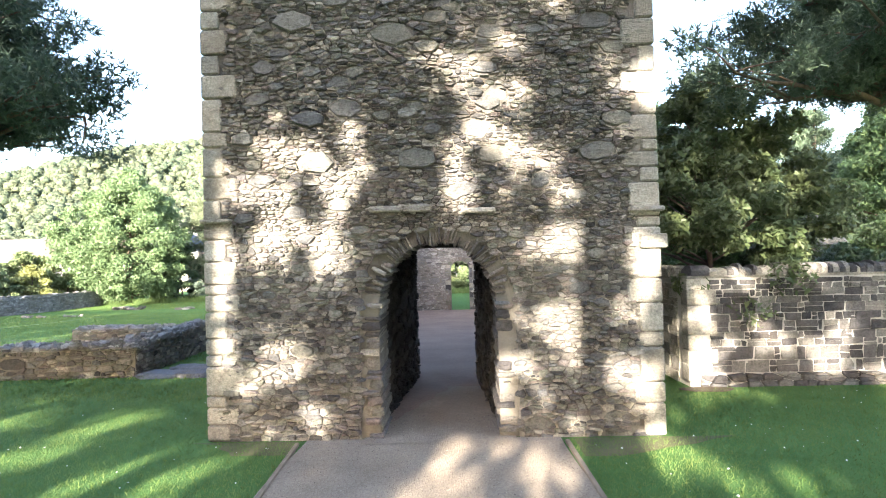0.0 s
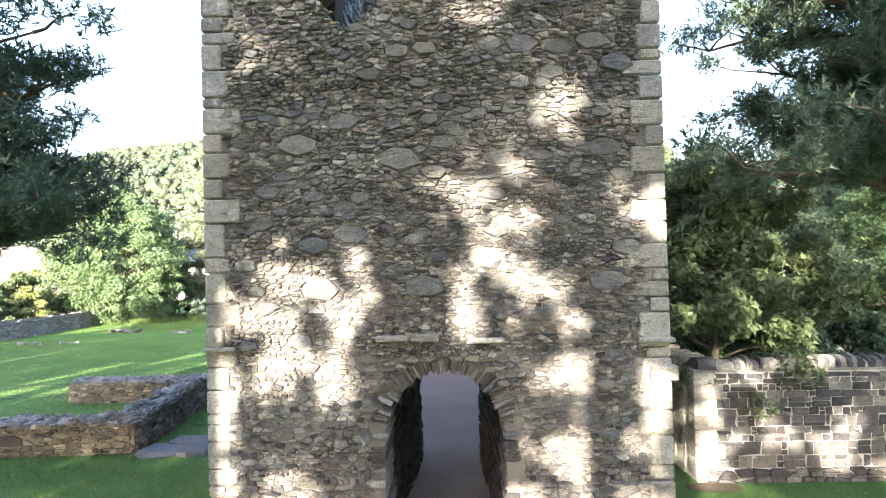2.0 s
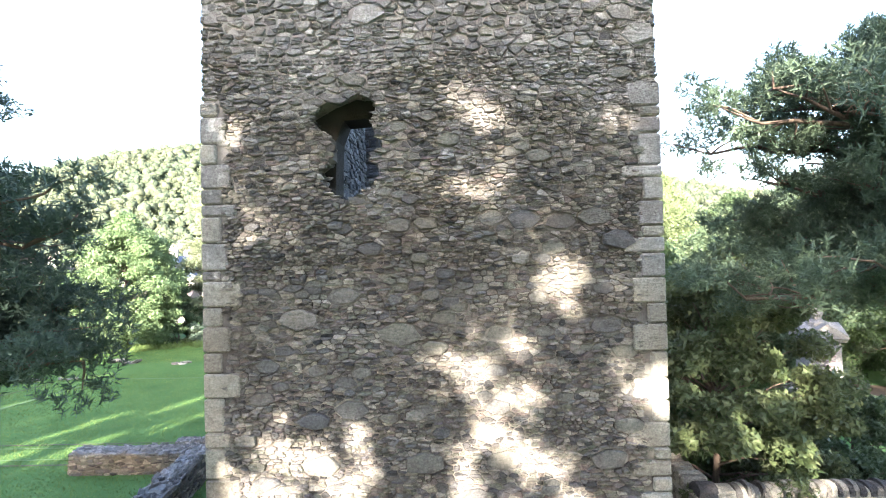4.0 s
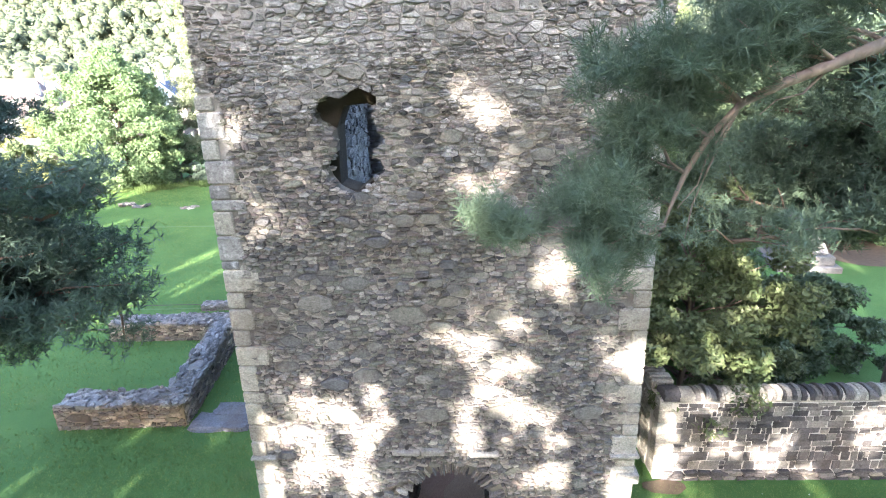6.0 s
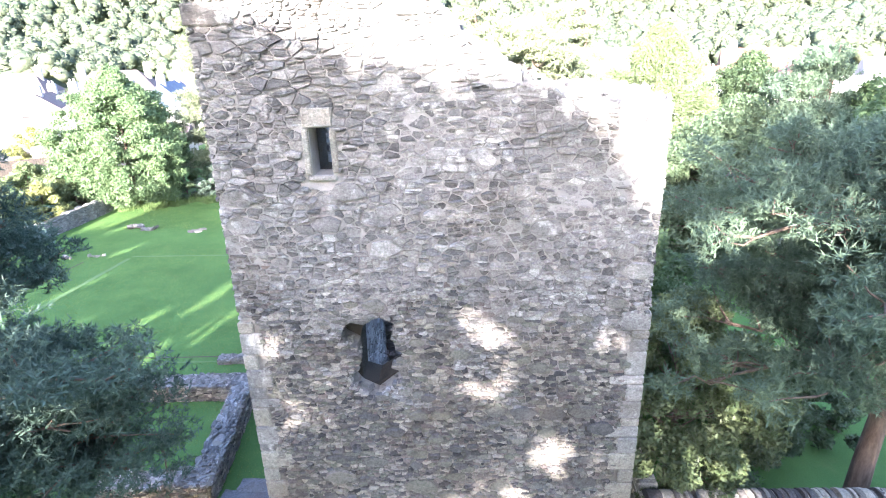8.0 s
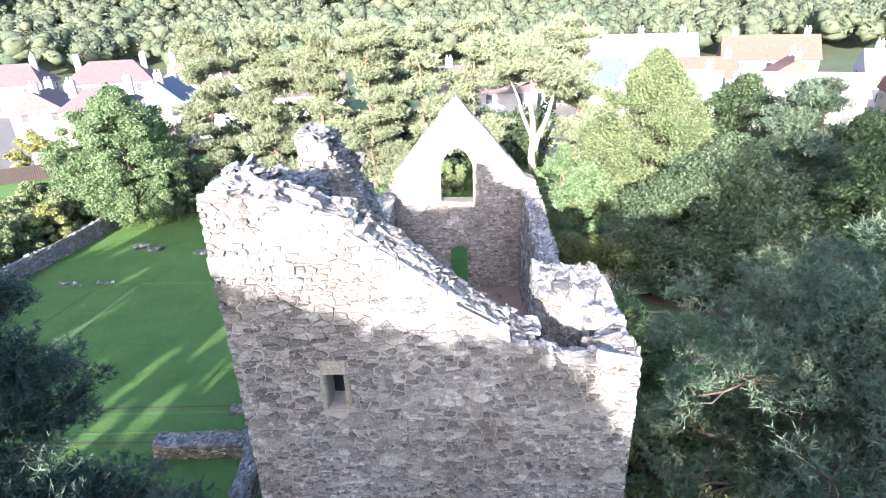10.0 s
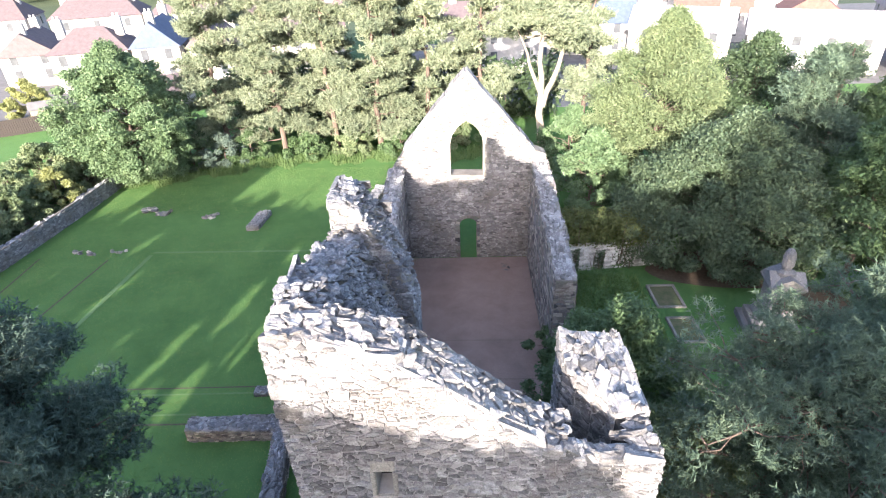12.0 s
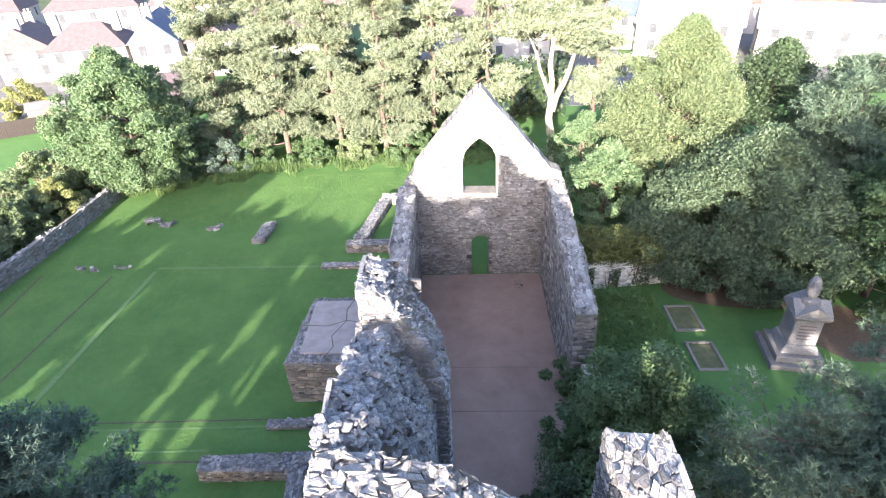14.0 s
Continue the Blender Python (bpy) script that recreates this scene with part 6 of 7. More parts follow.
def flagstone():
    r = random.Random(3)
    slab = thing("flagstone", (-6.2, 11.5, -0.15), "blue grey flat stones beside the low wall", "stone")
    for x, y, w, d in ((-6.4, 11.4, 0.9, 0.7), (-5.7, 11.35, 0.7, 0.6), (-6.0, 11.85, 0.9, 0.5), (-5.2, 11.5, 0.6, 0.6)):
        bm = rough_block(x - w / 2, x + w / 2, y - d / 2, y + d / 2, -0.3, -0.06 + r.uniform(0, 0.05), r, 0.03)
        for v in bm.verts:
            v.co.x += r.uniform(-0.05, 0.05)
            v.co.y += r.uniform(-0.05, 0.05)
        part("slab", bm, SLAB_STONE, slab)


flagstone()
WORN_TURF = plain_material("worn_brown_turf", (0.06, 0.085, 0.03), (0.13, 0.11, 0.06), 3.0)
strip("trim", [(6.0 + 0.12 * i, 1.28, 1.7 + 0.3 * i + 0.12 * math.sin(3 * i)) for i in range(5)] + [(6.62, 1.28, 3.2)], 0.006, WORN_TURF, "worn brown turf along the foot of the tower", "turf")
strip("trim", [(6.15 + 0.12 * i, -2.7 - 0.1 * i + 0.05 * math.sin(2.4 * i), -2.05) for i in range(4)] + [(6.62, -3.4, -2.05)], 0.006, WORN_TURF, "worn brown turf along the foot of the tower", "turf")


def lawn_line(name, a, b, w, material, label):
    """A narrow strip set in the grass."""
    a, b = Vector(a), Vector(b)
    d = (b - a).normalized()
    s = Vector((-d.y, d.x)) * w / 2
    n = max(2, int((b - a).length / 1.5))
    verts, faces = [], []
    for i in range(n + 1):
        p = a.lerp(b, i / n)
        for q in (p - s, p + s):
            verts.append((q.x, q.y, gz(q.x, q.y) + 0.022))
        if i:
            k = 2 * i
            faces.append((k - 2, k, k + 1, k - 1))
    tagged(part_lists(name, verts, faces, material), label, "edging", kind="structure")


SOIL = plain_material("bare_soil", (0.05, 0.045, 0.03), (0.09, 0.08, 0.05), 8.0)
WORN = plain_material("worn_grass", (0.068, 0.14, 0.04), (0.12, 0.18, 0.07), 8.0)
lawn_line("trim", (-21.0, 31.75), (-7.6, 31.6), 0.22, WORN, "worn line across the lawn")
lawn_line("trim", (-28.0, 26.3), (-28.4, 31.2), 0.12, SOIL, "narrow cut in the turf")
lawn_line("trim", (-24.2, 21.0), (-23.6, 30.9), 0.12, SOIL, "narrow cut in the turf")
lawn_line("trim", (-21.6, 18.2), (-21.0, 31.4), 0.3, WORN, "worn line across the lawn")
lawn_line("trim", (-20.5, 18.55), (-10.0, 18.75), 0.1, WORN, "worn line across the lawn")
lawn_line("trim", (-20.5, 18.95), (-10.0, 19.15), 0.08, SOIL, "narrow cut in the turf")
lawn_line("trim", (-16.0, 16.9), (-12.1, 16.95), 0.1, SOIL, "narrow cut in the turf")
lawn_line("trim", (-16.0, 17.4), (-12.1, 17.5), 0.1, WORN, "worn line across the lawn")


lawn_line("trim", (-3.4, 19.5), (3.2, 19.45), 0.024, SOIL, "dark seam across the nave floor")
lawn_line("trim", (-3.4, 22.3), (3.2, 22.2), 0.02, SOIL, "dark seam across the nave floor")
stone_heap([(2.2, 29.2, 0.7, 0.9)], "scatter of small fallen stones on the nave floor", 7, (0.14, 0.32))


def path_edging():
    for x0, x1 in ((-1.88, -2.03), (1.24, 1.18)):
        edge = thing("path_edging", (x0, 0, 0), "thin weathered timber board edging the gravel path", "edging", "path edgings", "structure")
        for i in range(6):
            y0, y1 = 6.5 - 2.9 * (i + 1), 6.5 - 2.9 * i - 0.02
            bm = box_bm(-0.025, 0.025, y0, y1, -0.05, 0.035, 0.006)
            for v in bm.verts:
                v.co.x += x1 + (x0 - x1) * (6.5 - v.co.y) / 2.0 if v.co.y > 4.5 else x0
            part("board", bm, TIMBER, edge)


path_edging()


# cracks across the cement cap
def cap_cracks():
    r = random.Random(4)
    for name, pts in (("crack", ((-8.8, 22.6), (-7.6, 22.5), (-6.8, 22.9), (-5.9, 22.7), (-4.9, 23.3))), ("crack", ((-7.4, 20.4), (-7.1, 21.1), (-7.3, 21.8), (-6.8, 22.85))), ("crack", ((-6.8, 22.9), (-6.9, 23.7), (-6.6, 24.65)))):
        verts, faces = [], []
        for i, (x, y) in enumerate(pts):
            dx, dy = (0.0, 0.022) if abs(pts[-1][0] - pts[0][0]) > abs(pts[-1][1] - pts[0][1]) else (0.022, 0.0)
            verts += [(x - dx, y - dy, 2.119), (x + dx, y + dy, 2.119)]
            if i:
                faces.append((2 * i - 2, 2 * i, 2 * i + 1, 2 * i - 1))
        part_lists(name, verts, faces, SOIL, bpy.data.objects["cement_cap"])


cap_cracks()

# ---- graves ----
KERB_STONE = stone_material("mossy_kerb_stone", [(0.0, (0.15, 0.14, 0.115)), (1.0, (0.23, 0.215, 0.18))], (0.29, 0.28, 0.235), 0.66)


def grave_kerb(x0, x1, y0, y1, label):
    z = gz(x0, y0)
    g = thing("grave_kerb", (x0, y0, z), label, "grave", "kerbed graves")
    for a, b, c, d in ((x0, x1, y0, y0 + 0.14), (x0, x1, y1 - 0.14, y1), (x0, x0 + 0.14, y0 + 0.145, y1 - 0.145), (x1 - 0.14, x1, y0 + 0.145, y1 - 0.145)):
        part("kerb", box_bm(a, b, c, d, z - 0.1, z + 0.10, 0.02), KERB_STONE, g)
    part("bed", box_bm(x0 + 0.145, x1 - 0.145, y0 + 0.145, y1 - 0.145, z - 0.1, z + 0.03), WORN_TURF, g, "bed of thin worn turf")


grave_kerb(9.75, 11.3, 24.7, 26.8, "grave with weathered stone kerb and thin turf")
grave_kerb(9.85, 11.25, 21.8, 23.8, "grave with weathered stone kerb and thin turf")


def turned_box(parts, cx, cy, half, z0, z1, bevel, taper=1.0):
    bm = box_bm(-half, half, -half, half, z0, z1, bevel)
    for v in bm.verts:
        if v.co.z > (z0 + z1) / 2:
            v.co.x *= taper
            v.co.y *= taper
        v.co.x += cx
        v.co.y += cy
    return bm


def monument():
    x, y = 14.6, 22.9
    z = gz(x, y)
    m = thing("grave_monument", (x, y, z), "weathered grey granite monument with a broken urn", "monument")
    part("step", turned_box(m, x, y, 1.25, z - 0.2, z + 0.22, 0.03), GRANITE, m)
    part("step", turned_box(m, x, y, 1.02, z + 0.224, z + 0.5, 0.03), GRANITE, m)
    part("plinth", turned_box(m, x, y, 0.82, z + 0.504, z + 0.85, 0.06, 0.86), GRANITE, m)
    die = part("die", turned_box(m, x, y, 0.62, z + 0.854, z + 1.95, 0.05, 0.96), GRANITE, m)
    for k in range(5):
        part("inscription", box_bm(x - 0.34, x + 0.34, y - 0.632, y - 0.624, z + 1.1 + 0.14 * k, z + 1.15 + 0.14 * k), SLATE, die)
    part("cornice", turned_box(m, x, y, 0.76, z + 1.954, z + 2.14, 0.05, 1.06), GRANITE, m)
    for sx, sy in ((0, -1), (0, 1), (-1, 0), (1, 0)):
        bm = bmesh.new()
        pts = [(-0.76, 0), (0.76, 0), (0.48, 0.15), (0, 0.36), (-0.48, 0.15)]
        vs = [bm.verts.new((x + (p if sy else sx * d), y + (p if sx else sy * d), z + 2.144 + q)) for d in (0.3, 0.78) for p, q in pts]
        for f in ((0, 1, 2, 3, 4), (9, 8, 7, 6, 5), (0, 5, 6, 1), (1, 6, 7, 2), (2, 7, 8, 3), (3, 8, 9, 4), (4, 9, 5, 0)):
            bm.faces.new([vs[i] for i in f])
        bmesh.ops.recalc_face_normals(bm, faces=bm.faces[:])
        part("pediment", bm, GRANITE, m)
    prof = ((0.2, 0.5), (0.36, 0.42), (0.44, 0.22), (0.52, 0.2), (0.58, 0.26), (0.9, 0.29), (1.1, 0.24), (1.24, 0.13), (1.28, 0.0))
    verts, faces = [], []
    for h, r in prof:
        verts += [(x - 0.1 * h + math.cos(6.2832 * k / 12) * r, y + math.sin(6.2832 * k / 12) * r * 0.8, z + 2.15 + h) for k in range(12)]
    faces = [(i * 12 + k, i * 12 + (k + 1) % 12, (i + 1) * 12 + (k + 1) % 12, (i + 1) * 12 + k) for i in range(len(prof) - 1) for k in range(12)]
    ob = part_lists("urn", verts, faces, GRANITE, m, "draped stone urn")
    m.matrix_basis = Matrix.Translation((x, y, z)) @ pose(0, 0, 0, 0, 0, -9) @ Matrix.Diagonal((1.0, 1.0, 1.36, 1))


monument()


def headstone(x, y, w, h, turn, label, cross=False):
    z = gz(x, y)
    s = thing("headstone", (x, y, z), label, "gravestone", "headstones")
    if cross:
        bm = box_bm(x - 0.09, x + 0.09, y - 0.06, y + 0.06, z + 0.3, z + h, 0.02)
        box_bm(x - w / 2, x + w / 2, y - 0.058, y + 0.058, z + h * 0.68, z + h * 0.68 + 0.18, 0.0, bm)
        part("cross", bm, GRANITE, s)
    else:
        pts = [(-w / 2, 0.25), (w / 2, 0.25), (w / 2, h * 0.8)] + [(w / 2 * math.cos(math.pi * i / 8), h * 0.8 + h * 0.2 * math.sin(math.pi * i / 8)) for i in range(1, 8)] + [(-w / 2, h * 0.8)]
        part("slab", pierced_slab(pts, [], lambda u, v, q: Vector((x + u, y + q, z + v)), 0.12), GRANITE, s)
    part("base", box_bm(x - w / 2 - 0.12, x + w / 2 + 0.12, y - 0.14, y + 0.26, z - 0.1, z + 0.27, 0.02), GRANITE, s)
    s.matrix_basis = Matrix.Translation((x, y, z)) @ pose(0, 0, 0, 0, 0, turn)


headstone(9.6, 15.6, 0.7, 1.5, 8, "grey granite headstone in the grass")
headstone(6.9, 16.8, 0.7, 1.3, -5, "pale stone cross on a base", True)
headstone(10.4, 17.3, 0.8, 1.2, 4, "low grey headstone in the grass")

# ---- hedge wall beside the gable ----
LIMEWASH = stone_material("limewashed_rubble", [(0.0, (0.24, 0.235, 0.22)), (0.5, (0.42, 0.41, 0.39)), (1.0, (0.55, 0.54, 0.51))], (0.62, 0.61, 0.58), 0.6)
stone_block("wall_hedge", [(4.5, 28.4), (4.5, 28.8), (11.0, 29.6), (11.0, 29.2)], lambda x, y: 1.0, "limewashed rubble wall under a clipped hedge", LIMEWASH, MORTAR_PALE, (3,), z0=-1.0, size=(0.4, 0.18), seed=64)


def leaf_mass(name, box, n, leaf, material, label, category, seed, kind="", lumps=0.25):
    """A hedge or thicket: leaves in the skin of an uneven block."""
    g = np.random.default_rng(seed)
    x0, x1, y0, y1, z0, z1 = box
    p = g.uniform((x0, y0, z0), (x1, y1, z1), (n, 3))
    top = np.array([noise.noise((a * 0.9, b * 0.9, seed)) for a, b, _ in p]) * lumps * (z1 - z0)
    p[:, 2] += top * (p[:, 2] - z0) / (z1 - z0)
    ob = thing(name, ((x0 + x1) / 2, (y0 + y1) / 2, z0), label, category, kind=kind)
    leaves_mesh("leaves", p, leaf, g, material, ob)
    r = random.Random(seed)
    for i in range(14):
        a = Vector((r.uniform(x0, x1), r.uniform(y0, y1), z0 - 0.6))
        limbs_part("stem", [(bent(a, a + Vector((r.uniform(-.4, .4), r.uniform(-.2, .2), (z1 - z0) * 0.9 + 0.6)), r), [0.04 * (1 - 0.13 * k) for k in range(7)], 5)], BARK, ob)


for x0, x1, h, seed in ((5.7, 6.3, 0.9, 31), (7.2, 7.8, 0.7, 32), (8.4, 9.6, 1.0, 33)):
    leaf_mass("ivy", (x0, x1, 28.35 + 0.123 * (x0 - 4.5), 28.5 + 0.123 * (x1 - 4.5), -0.7, h), 1500, 0.07, LEAF_DARK, "dark ivy growing up the limewashed wall", "ivy", seed)
leaf_mass("hedge", (4.6, 11.2, 28.6, 30.6, 0.9, 2.7), 16000, 0.09, LEAF_OLIVE, "olive clipped hedge behind a low wall", "hedge", 11)
for k, (x, y, h, s, mat) in enumerate(((-34.5, 33.0, 4.2, 2.8, LEAF_LIGHT), (-33.6, 37.0, 4.0, 2.6, LEAF_LIGHT), (-34.4, 41.5, 4.4, 2.9, LEAF_LIGHT), (-33.0, 45.5, 2.8, 2.0, LEAF_LIGHT), (-37.5, 36.5, 3.0, 2.6, LEAF_LIGHT), (-33.5, 29.5, 4.2, 2.7, LEAF_LIGHT), (-37.0, 46.5, 2.6, 2.2, LEAF_LIGHT), (-24.6, 47.0, 5.0, 2.2, LEAF_DARK), (-22.0, 47.8, 2.8, 2.0, NEEDLE_BLUE), (-50.0, 63.0, 4.5, 2.8, LEAF_GOLD), (-32.6, 27.6, 3.4, 2.0, LEAF_LIGHT), (-32.6, 31.4, 2.9, 2.0, LEAF_LIGHT), (-32.2, 35.0, 3.4, 2.0, LEAF_LIGHT), (-31.8, 39.2, 3.2, 2.0, LEAF_GOLD), (-31.6, 42.6, 2.5, 1.7, LEAF_LIGHT), (-19.8, 48.6, 2.6, 1.8, LEAF), (-14.6, 48.9, 2.2, 1.9, LEAF), (-10.2, 49.2, 2.4, 1.9, LEAF_LIGHT), (-6.0, 49.6, 2.8, 2.0, LEAF), (-1.6, 51.2, 2.8, 2.2, LEAF_LIGHT), (2.8, 50.5, 2.8, 2.1, LEAF))):
    broad_tree("bush", (x, y, -0.9), h, s, ("rounded green garden bush", "yellow green garden bush", "dark evergreen bush under trees", "blue grey conifer bush", "golden leaved garden tree")[{LEAF: 0, LEAF_LIGHT: 1, LEAF_DARK: 2, NEEDLE_BLUE: 3, LEAF_GOLD: 4}[mat]], mat, 120 + k, 50, 300, 0.12, 0.05, 0.08, category="bush")
leaf_mass("thicket", (-25.0, 10.0, 58.0, 61.0, -0.9, 5.0), 11000, 0.32, LEAF_DARK, "dark green thicket behind the pines", "thicket", 12)
broad_tree("bush", (4.0, 20.6, -0.4), 2.6, 1.4, "leafy shrub growing at the nave wall's end", LEAF, 131, 44, 340, 0.07, 0.1, 0.05, category="bush")
broad_tree("bush", (2.2, 13.4, -0.2), 3.6, 1.6, "loose shrub growing inside the ruin", LEAF_DARK, 132, 50, 300, 0.07, 0.2, 0.05, category="bush")
broad_tree("bush", (8.2, 15.8, -0.3), 2.4, 1.7, "dark evergreen shrub among the graves", LEAF_DARK, 134, 54, 340, 0.07, 0.06, 0.06, category="bush")
broad_tree("bush", (6.4, 18.4, -0.3), 2.8, 1.7, "loose green shrub beside the nave wall", LEAF, 135, 54, 340, 0.07, 0.06, 0.06, category="bush")
broad_tree("bush", (10.0, 14.6, -0.2), 2.4, 1.8, "dark evergreen shrub under the pine", LEAF_DARK, 136, 54, 340, 0.07, 0.06, 0.06, category="bush")
broad_tree("bush", (4.2, 17.2, -0.3), 3.8, 2.0, "tangled dark shrub beside the fallen nave wall", LEAF, 137, 60, 320, 0.07, 0.06, 0.06, category="bush")
broad_tree("bush", (7.6, 13.6, -0.2), 2.5, 1.9, "low dark shrub behind the boundary wall", LEAF_DARK, 133, 54, 360, 0.07, 0.1, 0.06, category="bush")


# ---- grass, tall and short ----
def blades(name, n, area, h, w, material, label, seed, lean=0.5, keep=None):
    g = np.random.default_rng(seed)
    x = g.uniform(area[0], area[1], n)
    y = g.uniform(area[2], area[3], n)
    if keep is not None:
        m = keep(x, y)
        x, y = x[m], y[m]
    n = len(x)
    z = -0.03 * np.clip(y - 6.5, 0, 30)
    base = np.stack((x, y, z), 1)
    a = g.uniform(0, 6.283, n)
    side = np.stack((np.cos(a), np.sin(a), np.zeros(n)), 1) * w
    hh = (h * g.uniform(0.5, 1.4, n))[:, None]
    tip = base + np.concatenate((g.normal(0, lean, (n, 2)), np.ones((n, 1))), 1) * hh
    verts = np.stack((base - side, base + side, tip), 1).reshape(-1, 3)
    tagged(fast_mesh(name, verts, np.arange(n * 3).reshape(-1, 3), material), label, "grass", kind="stuff")


blades("lawn_grass", 130000, (-9.5, 9.0, 3.0, 10.5), 0.035, 0.004, GRASS, "short mown green grass before the tower", 1, 0.6, lambda x, y: ((x < -2.03) | (x > 1.22)) & ((y < 6.6) | (x < -3.3) | (x > 2.5)) & ~((x > 3.7) & (y > 9.2)))
blades("lawn_grass", 120000, (-30.0, -3.2, 9.0, 46.0), 0.05, 0.014, GRASS, "short mown green grass of the wide lawn", 5, 0.5, lambda x, y: ~((x > -12.0) & (x < -7.0) & (y > 11.2) & (y < 12.0)))
blades("tall_grass", 45000, (-29.5, 3.0, 41.5, 53.0), 0.42, 0.024, GRASS_TALL, "tall unmown grass under the trees", 2, 0.35, lambda x, y: np.abs(y - (43.2 + np.clip(x + 29, 0, 14) * 0.36) - 0.5 * np.sin(x * 1.3)) < 1.3 + 0.4 * np.sin(x * 3.1))
blades("rough_grass", 9000, (4.6, 9.5, 17.5, 28.0), 0.3, 0.02, GRASS, "rough grass beside the nave wall", 3, 0.4)


def clover_flowers():
    g = np.random.default_rng(8)
    n = 260
    x, y = g.uniform(-9, 9, n), g.uniform(3.4, 9, n)
    m = ((x < -2.2) | (x > 1.4)) & ((y < 6.4) | (x < -3.4) | (x > 2.6)) & ~((x > 3.6) & (y > 9.1))
    p = np.stack((x[m], y[m], np.full(m.sum(), 0.035) - 0.03 * np.clip(y[m] - 6.5, 0, 9)), 1)
    leaves_mesh("clover_flowers", p, 0.011, g, WHITE_PETAL, None, 2.0, 0.9)
    tagged(bpy.data.objects["clover_flowers"], "tiny white clover flowers in the lawn", "flowers", kind="stuff")


clover_flowers()


def pebbles():
    g = np.random.default_rng(12)
    n = 7000
    p = np.stack((g.uniform(-1.9, 1.12, n), g.uniform(3.2, 7.6, n), np.full(n, 0.016)), 1)
    keep = (p[:, 1] < 6.6) | ((p[:, 0] > -1.15) & (p[:, 0] < 0.5))
    p = p[keep]
    n = len(p)
    d = unit_vectors(g, n * 4).reshape(n, 4, 3) * (g.uniform(0.004, 0.010, (n, 1, 1)))
    d[:, 3, 2] = np.abs(d[:, 3, 2]) + 0.004
    verts = (p[:, None, :] + d).reshape(-1, 3)
    q = np.arange(n)[:, None] * 4
    faces = np.concatenate([q + np.array(f) for f in ((0, 1, 3), (1, 2, 3), (2, 0, 3))], 0)
    tagged(fast_mesh("path_pebbles", verts, faces, PEBBLE), "loose pale gravel on the path", "gravel", kind="stuff")


pebbles()

# ---- the town's yards ----
TARMAC = plain_material("pale_yard_tarmac", (0.085, 0.082, 0.08), (0.13, 0.127, 0.124), 1.0)


def yard(x0, x1, y0, y1, label):
    tagged(part("yard", box_bm(x0, x1, y0, y1, -1.4, -0.87), TARMAC), label, "yard", kind="structure")


yard(-95.0, -36.0, 61.0, 125.0, "pale tarmac street and yards between houses")
yard(24.0, 95.0, 68.0, 130.0, "pale tarmac street and yards between houses")
yard(-8.0, 22.0, 62.0, 100.0, "pale tarmac car park behind the trees")


def garden_fence():
    f = thing("garden_fence", (-46, 58, -0.9), "dark brown close boarded garden fence", "fence")
    a, b = Vector((-52.0, 55.5, -0.9)), Vector((-40.5, 61.5, -0.9))
    n = 60
    d = (b - a) / n
    for i in range(n):
        p = a + d * i
        q = p + d * 0.94
        s = Vector((-d.y, d.x, 0)).normalized() * 0.03
        bm = bmesh.new()
        vs = [bm.verts.new(v) for v in (p - s, q - s, q + s, p + s, p - s + Vector((0, 0, 1.7)), q - s + Vector((0, 0, 1.7)), q + s + Vector((0, 0, 1.7)), p + s + Vector((0, 0, 1.7)))]
        for face in ((3, 2, 1, 0), (4, 5, 6, 7), (0, 1, 5, 4), (1, 2, 6, 5), (2, 3, 7, 6), (3, 0, 4, 7)):
            bm.faces.new([vs[k] for k in face])
        part("slat", bm, DARK_FENCE, f)


garden_fence()


def shed(x, y, turn):
    s = thing("shed", (x, y, -0.9), "small timber shed with pale felt roof", "shed")
    part("wall", box_bm(x - 1.8, x + 1.8, y - 1.1, y + 1.1, -1.0, 1.1), TIMBER, s)
    part("roof", gable_roof(x - 1.8, x + 1.8, y - 1.1, y + 1.1, 1.104, 0.7, 0.15), TARMAC, s)
    part("door", box_bm(x - 0.4, x + 0.4, y - 1.14, y - 1.104, -0.85, 0.95, 0.01), TIMBER, s)
    s.matrix_basis = Matrix.Translation((x, y, -0.9)) @ pose(0, 0, 0, 0, 0, turn)


shed(-46.5, 61.0, 27)


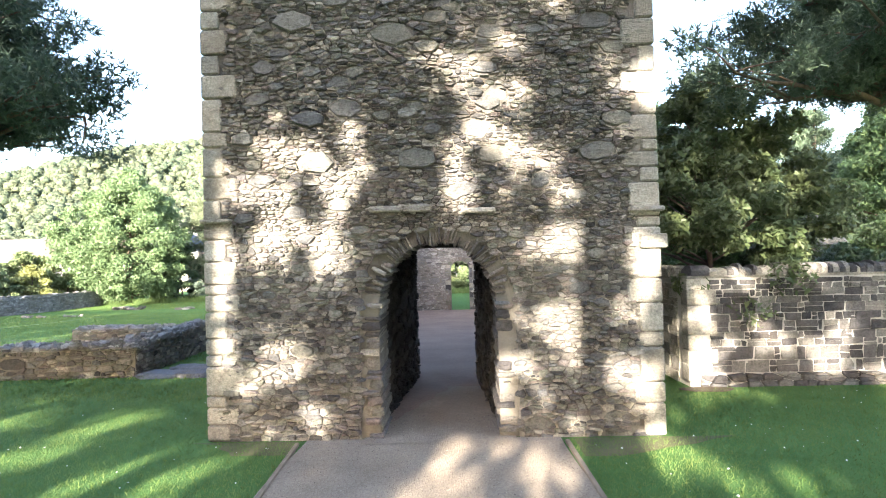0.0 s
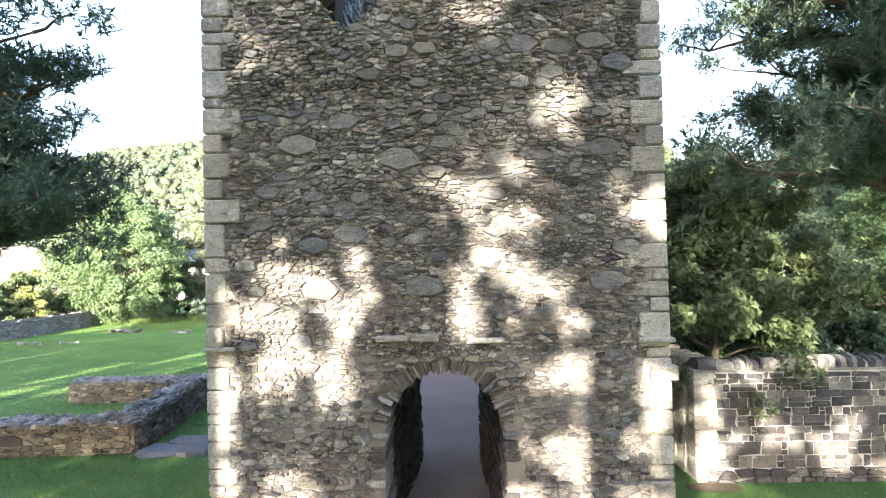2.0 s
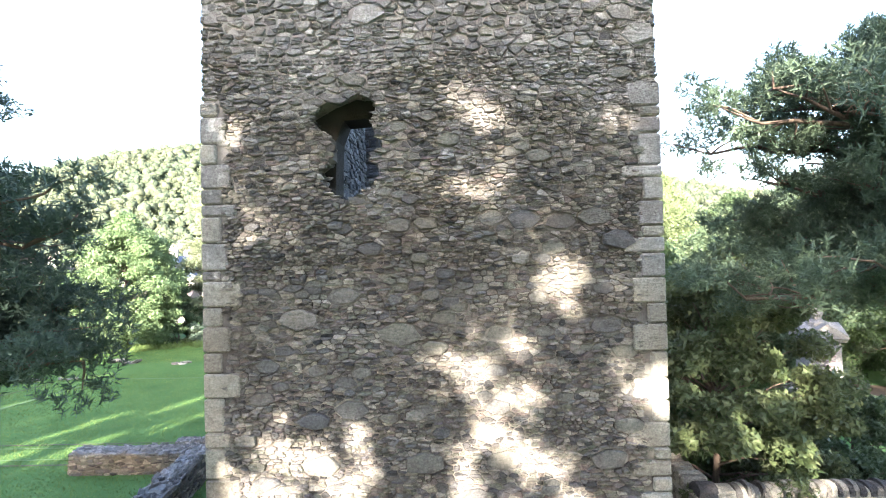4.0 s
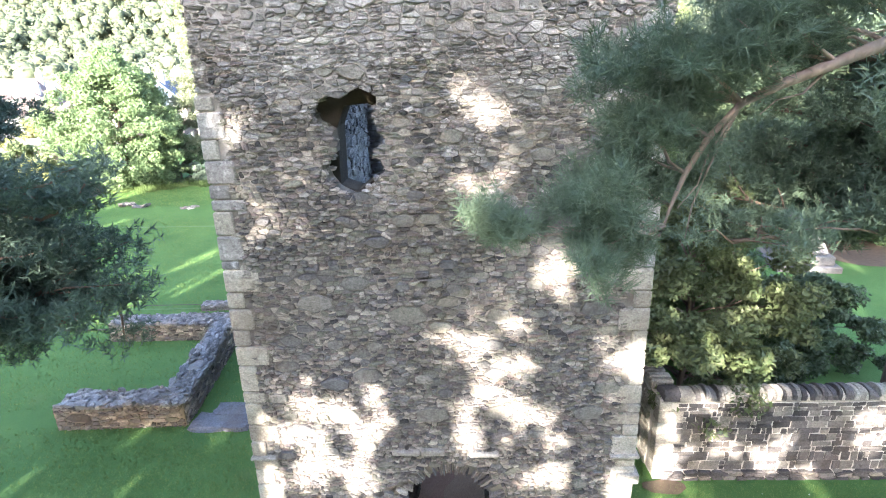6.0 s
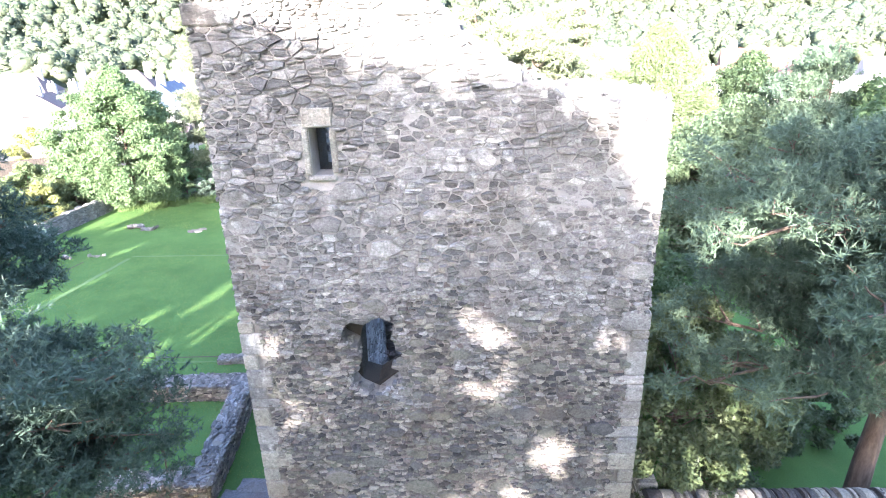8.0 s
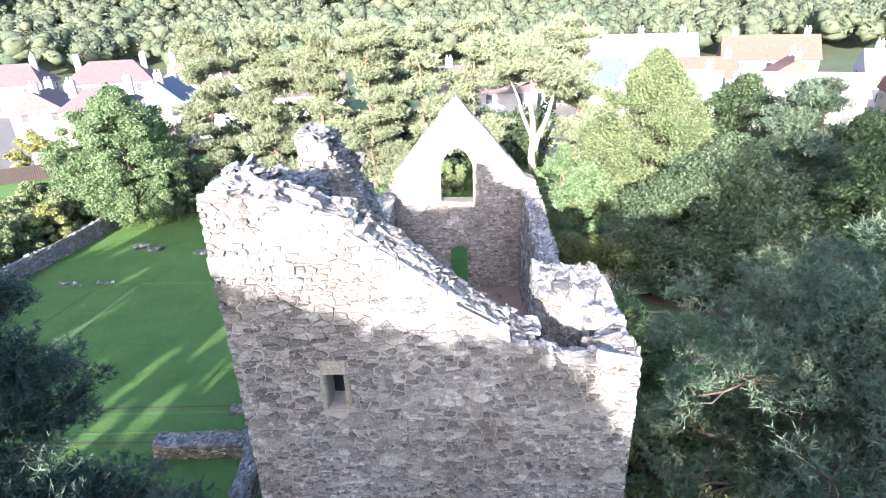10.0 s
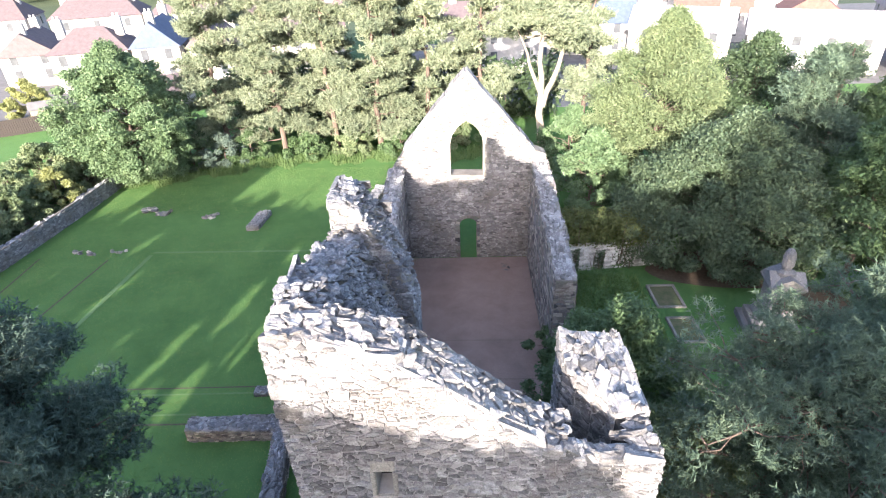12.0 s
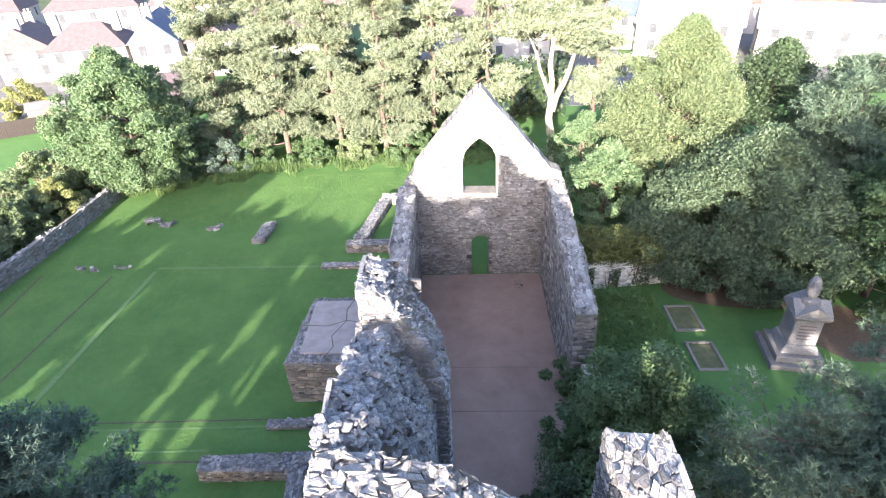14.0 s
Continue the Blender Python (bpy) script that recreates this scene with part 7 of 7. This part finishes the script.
# ---- leaf litter under the trees, nettles, dead twigs ----
def litter(cx, cy, rx, ry, seed, label):
    verts = [(cx, cy, gz(cx, cy) + 0.02)]
    n = 40
    for i in range(n):
        a = 6.2832 * i / n
        k = 1 + 0.22 * noise.noise((math.cos(a) * 1.5, math.sin(a) * 1.5, seed))
        x, y = cx + rx * k * math.cos(a), cy + ry * k * math.sin(a)
        verts.append((x, y, gz(x, y) + 0.02))
    tagged(part_lists("leaf_litter", verts, [(0, i + 1, (i + 1) % n + 1) for i in range(n)], LITTER), label, "leaf litter", kind="structure")


litter(15.5, 28.6, 5.0, 2.2, 1, "reddish brown leaf litter under the beech")
litter(18.6, 24.4, 2.6, 2.2, 2, "reddish brown leaf litter beside the monument")
litter(3.95, 9.1, 0.45, 0.2, 3, "brown leaf litter at the foot of the boundary wall")


def nettles():
    g = np.random.default_rng(21)
    n = 9000
    p = np.stack((g.uniform(4.6, 8.8, n), g.uniform(21.5, 28.2, n), np.zeros(n)), 1)
    lump = np.array([noise.noise((a * 0.8, q * 0.8, 5)) for a, q, _ in p])
    p[:, 2] = -0.03 * (p[:, 1] - 6.5) + g.uniform(0.05, 0.75, n) * np.clip(0.7 + lump, 0.1, 1.3)
    leaves_mesh("nettles", p, 0.06, g, LEAF_NETTLE, None)
    tagged(bpy.data.objects["nettles"], "bright green nettles along the nave wall", "nettles", kind="stuff")


nettles()


def dead_twigs():
    r = random.Random(9)
    tree = bpy.data.objects["pine_tree.001"]
    root = Vector((9.3, 10.6, 8.2))
    limbs = [(bent(root, Vector((6.2, 9.0, 8.1)), r, 0.1, 7), [0.07 * (1 - 0.12 * k) for k in range(8)], 6)]
    for i in range(34):
        a = root.lerp(Vector((6.2, 9.0, 8.1)), r.uniform(0.35, 1.0))
        e = a + Vector((r.uniform(-0.9, 0.3), r.uniform(-0.9, 0.3), r.uniform(-0.1, 0.75)))
        limbs.append((bent(a, e, r, 0.15, 5, 0.12), [0.014, 0.012, 0.01, 0.008, 0.006, 0.003], 4))
    limbs_part("dead_bough", limbs, BARK_DEAD, tree)


dead_twigs()
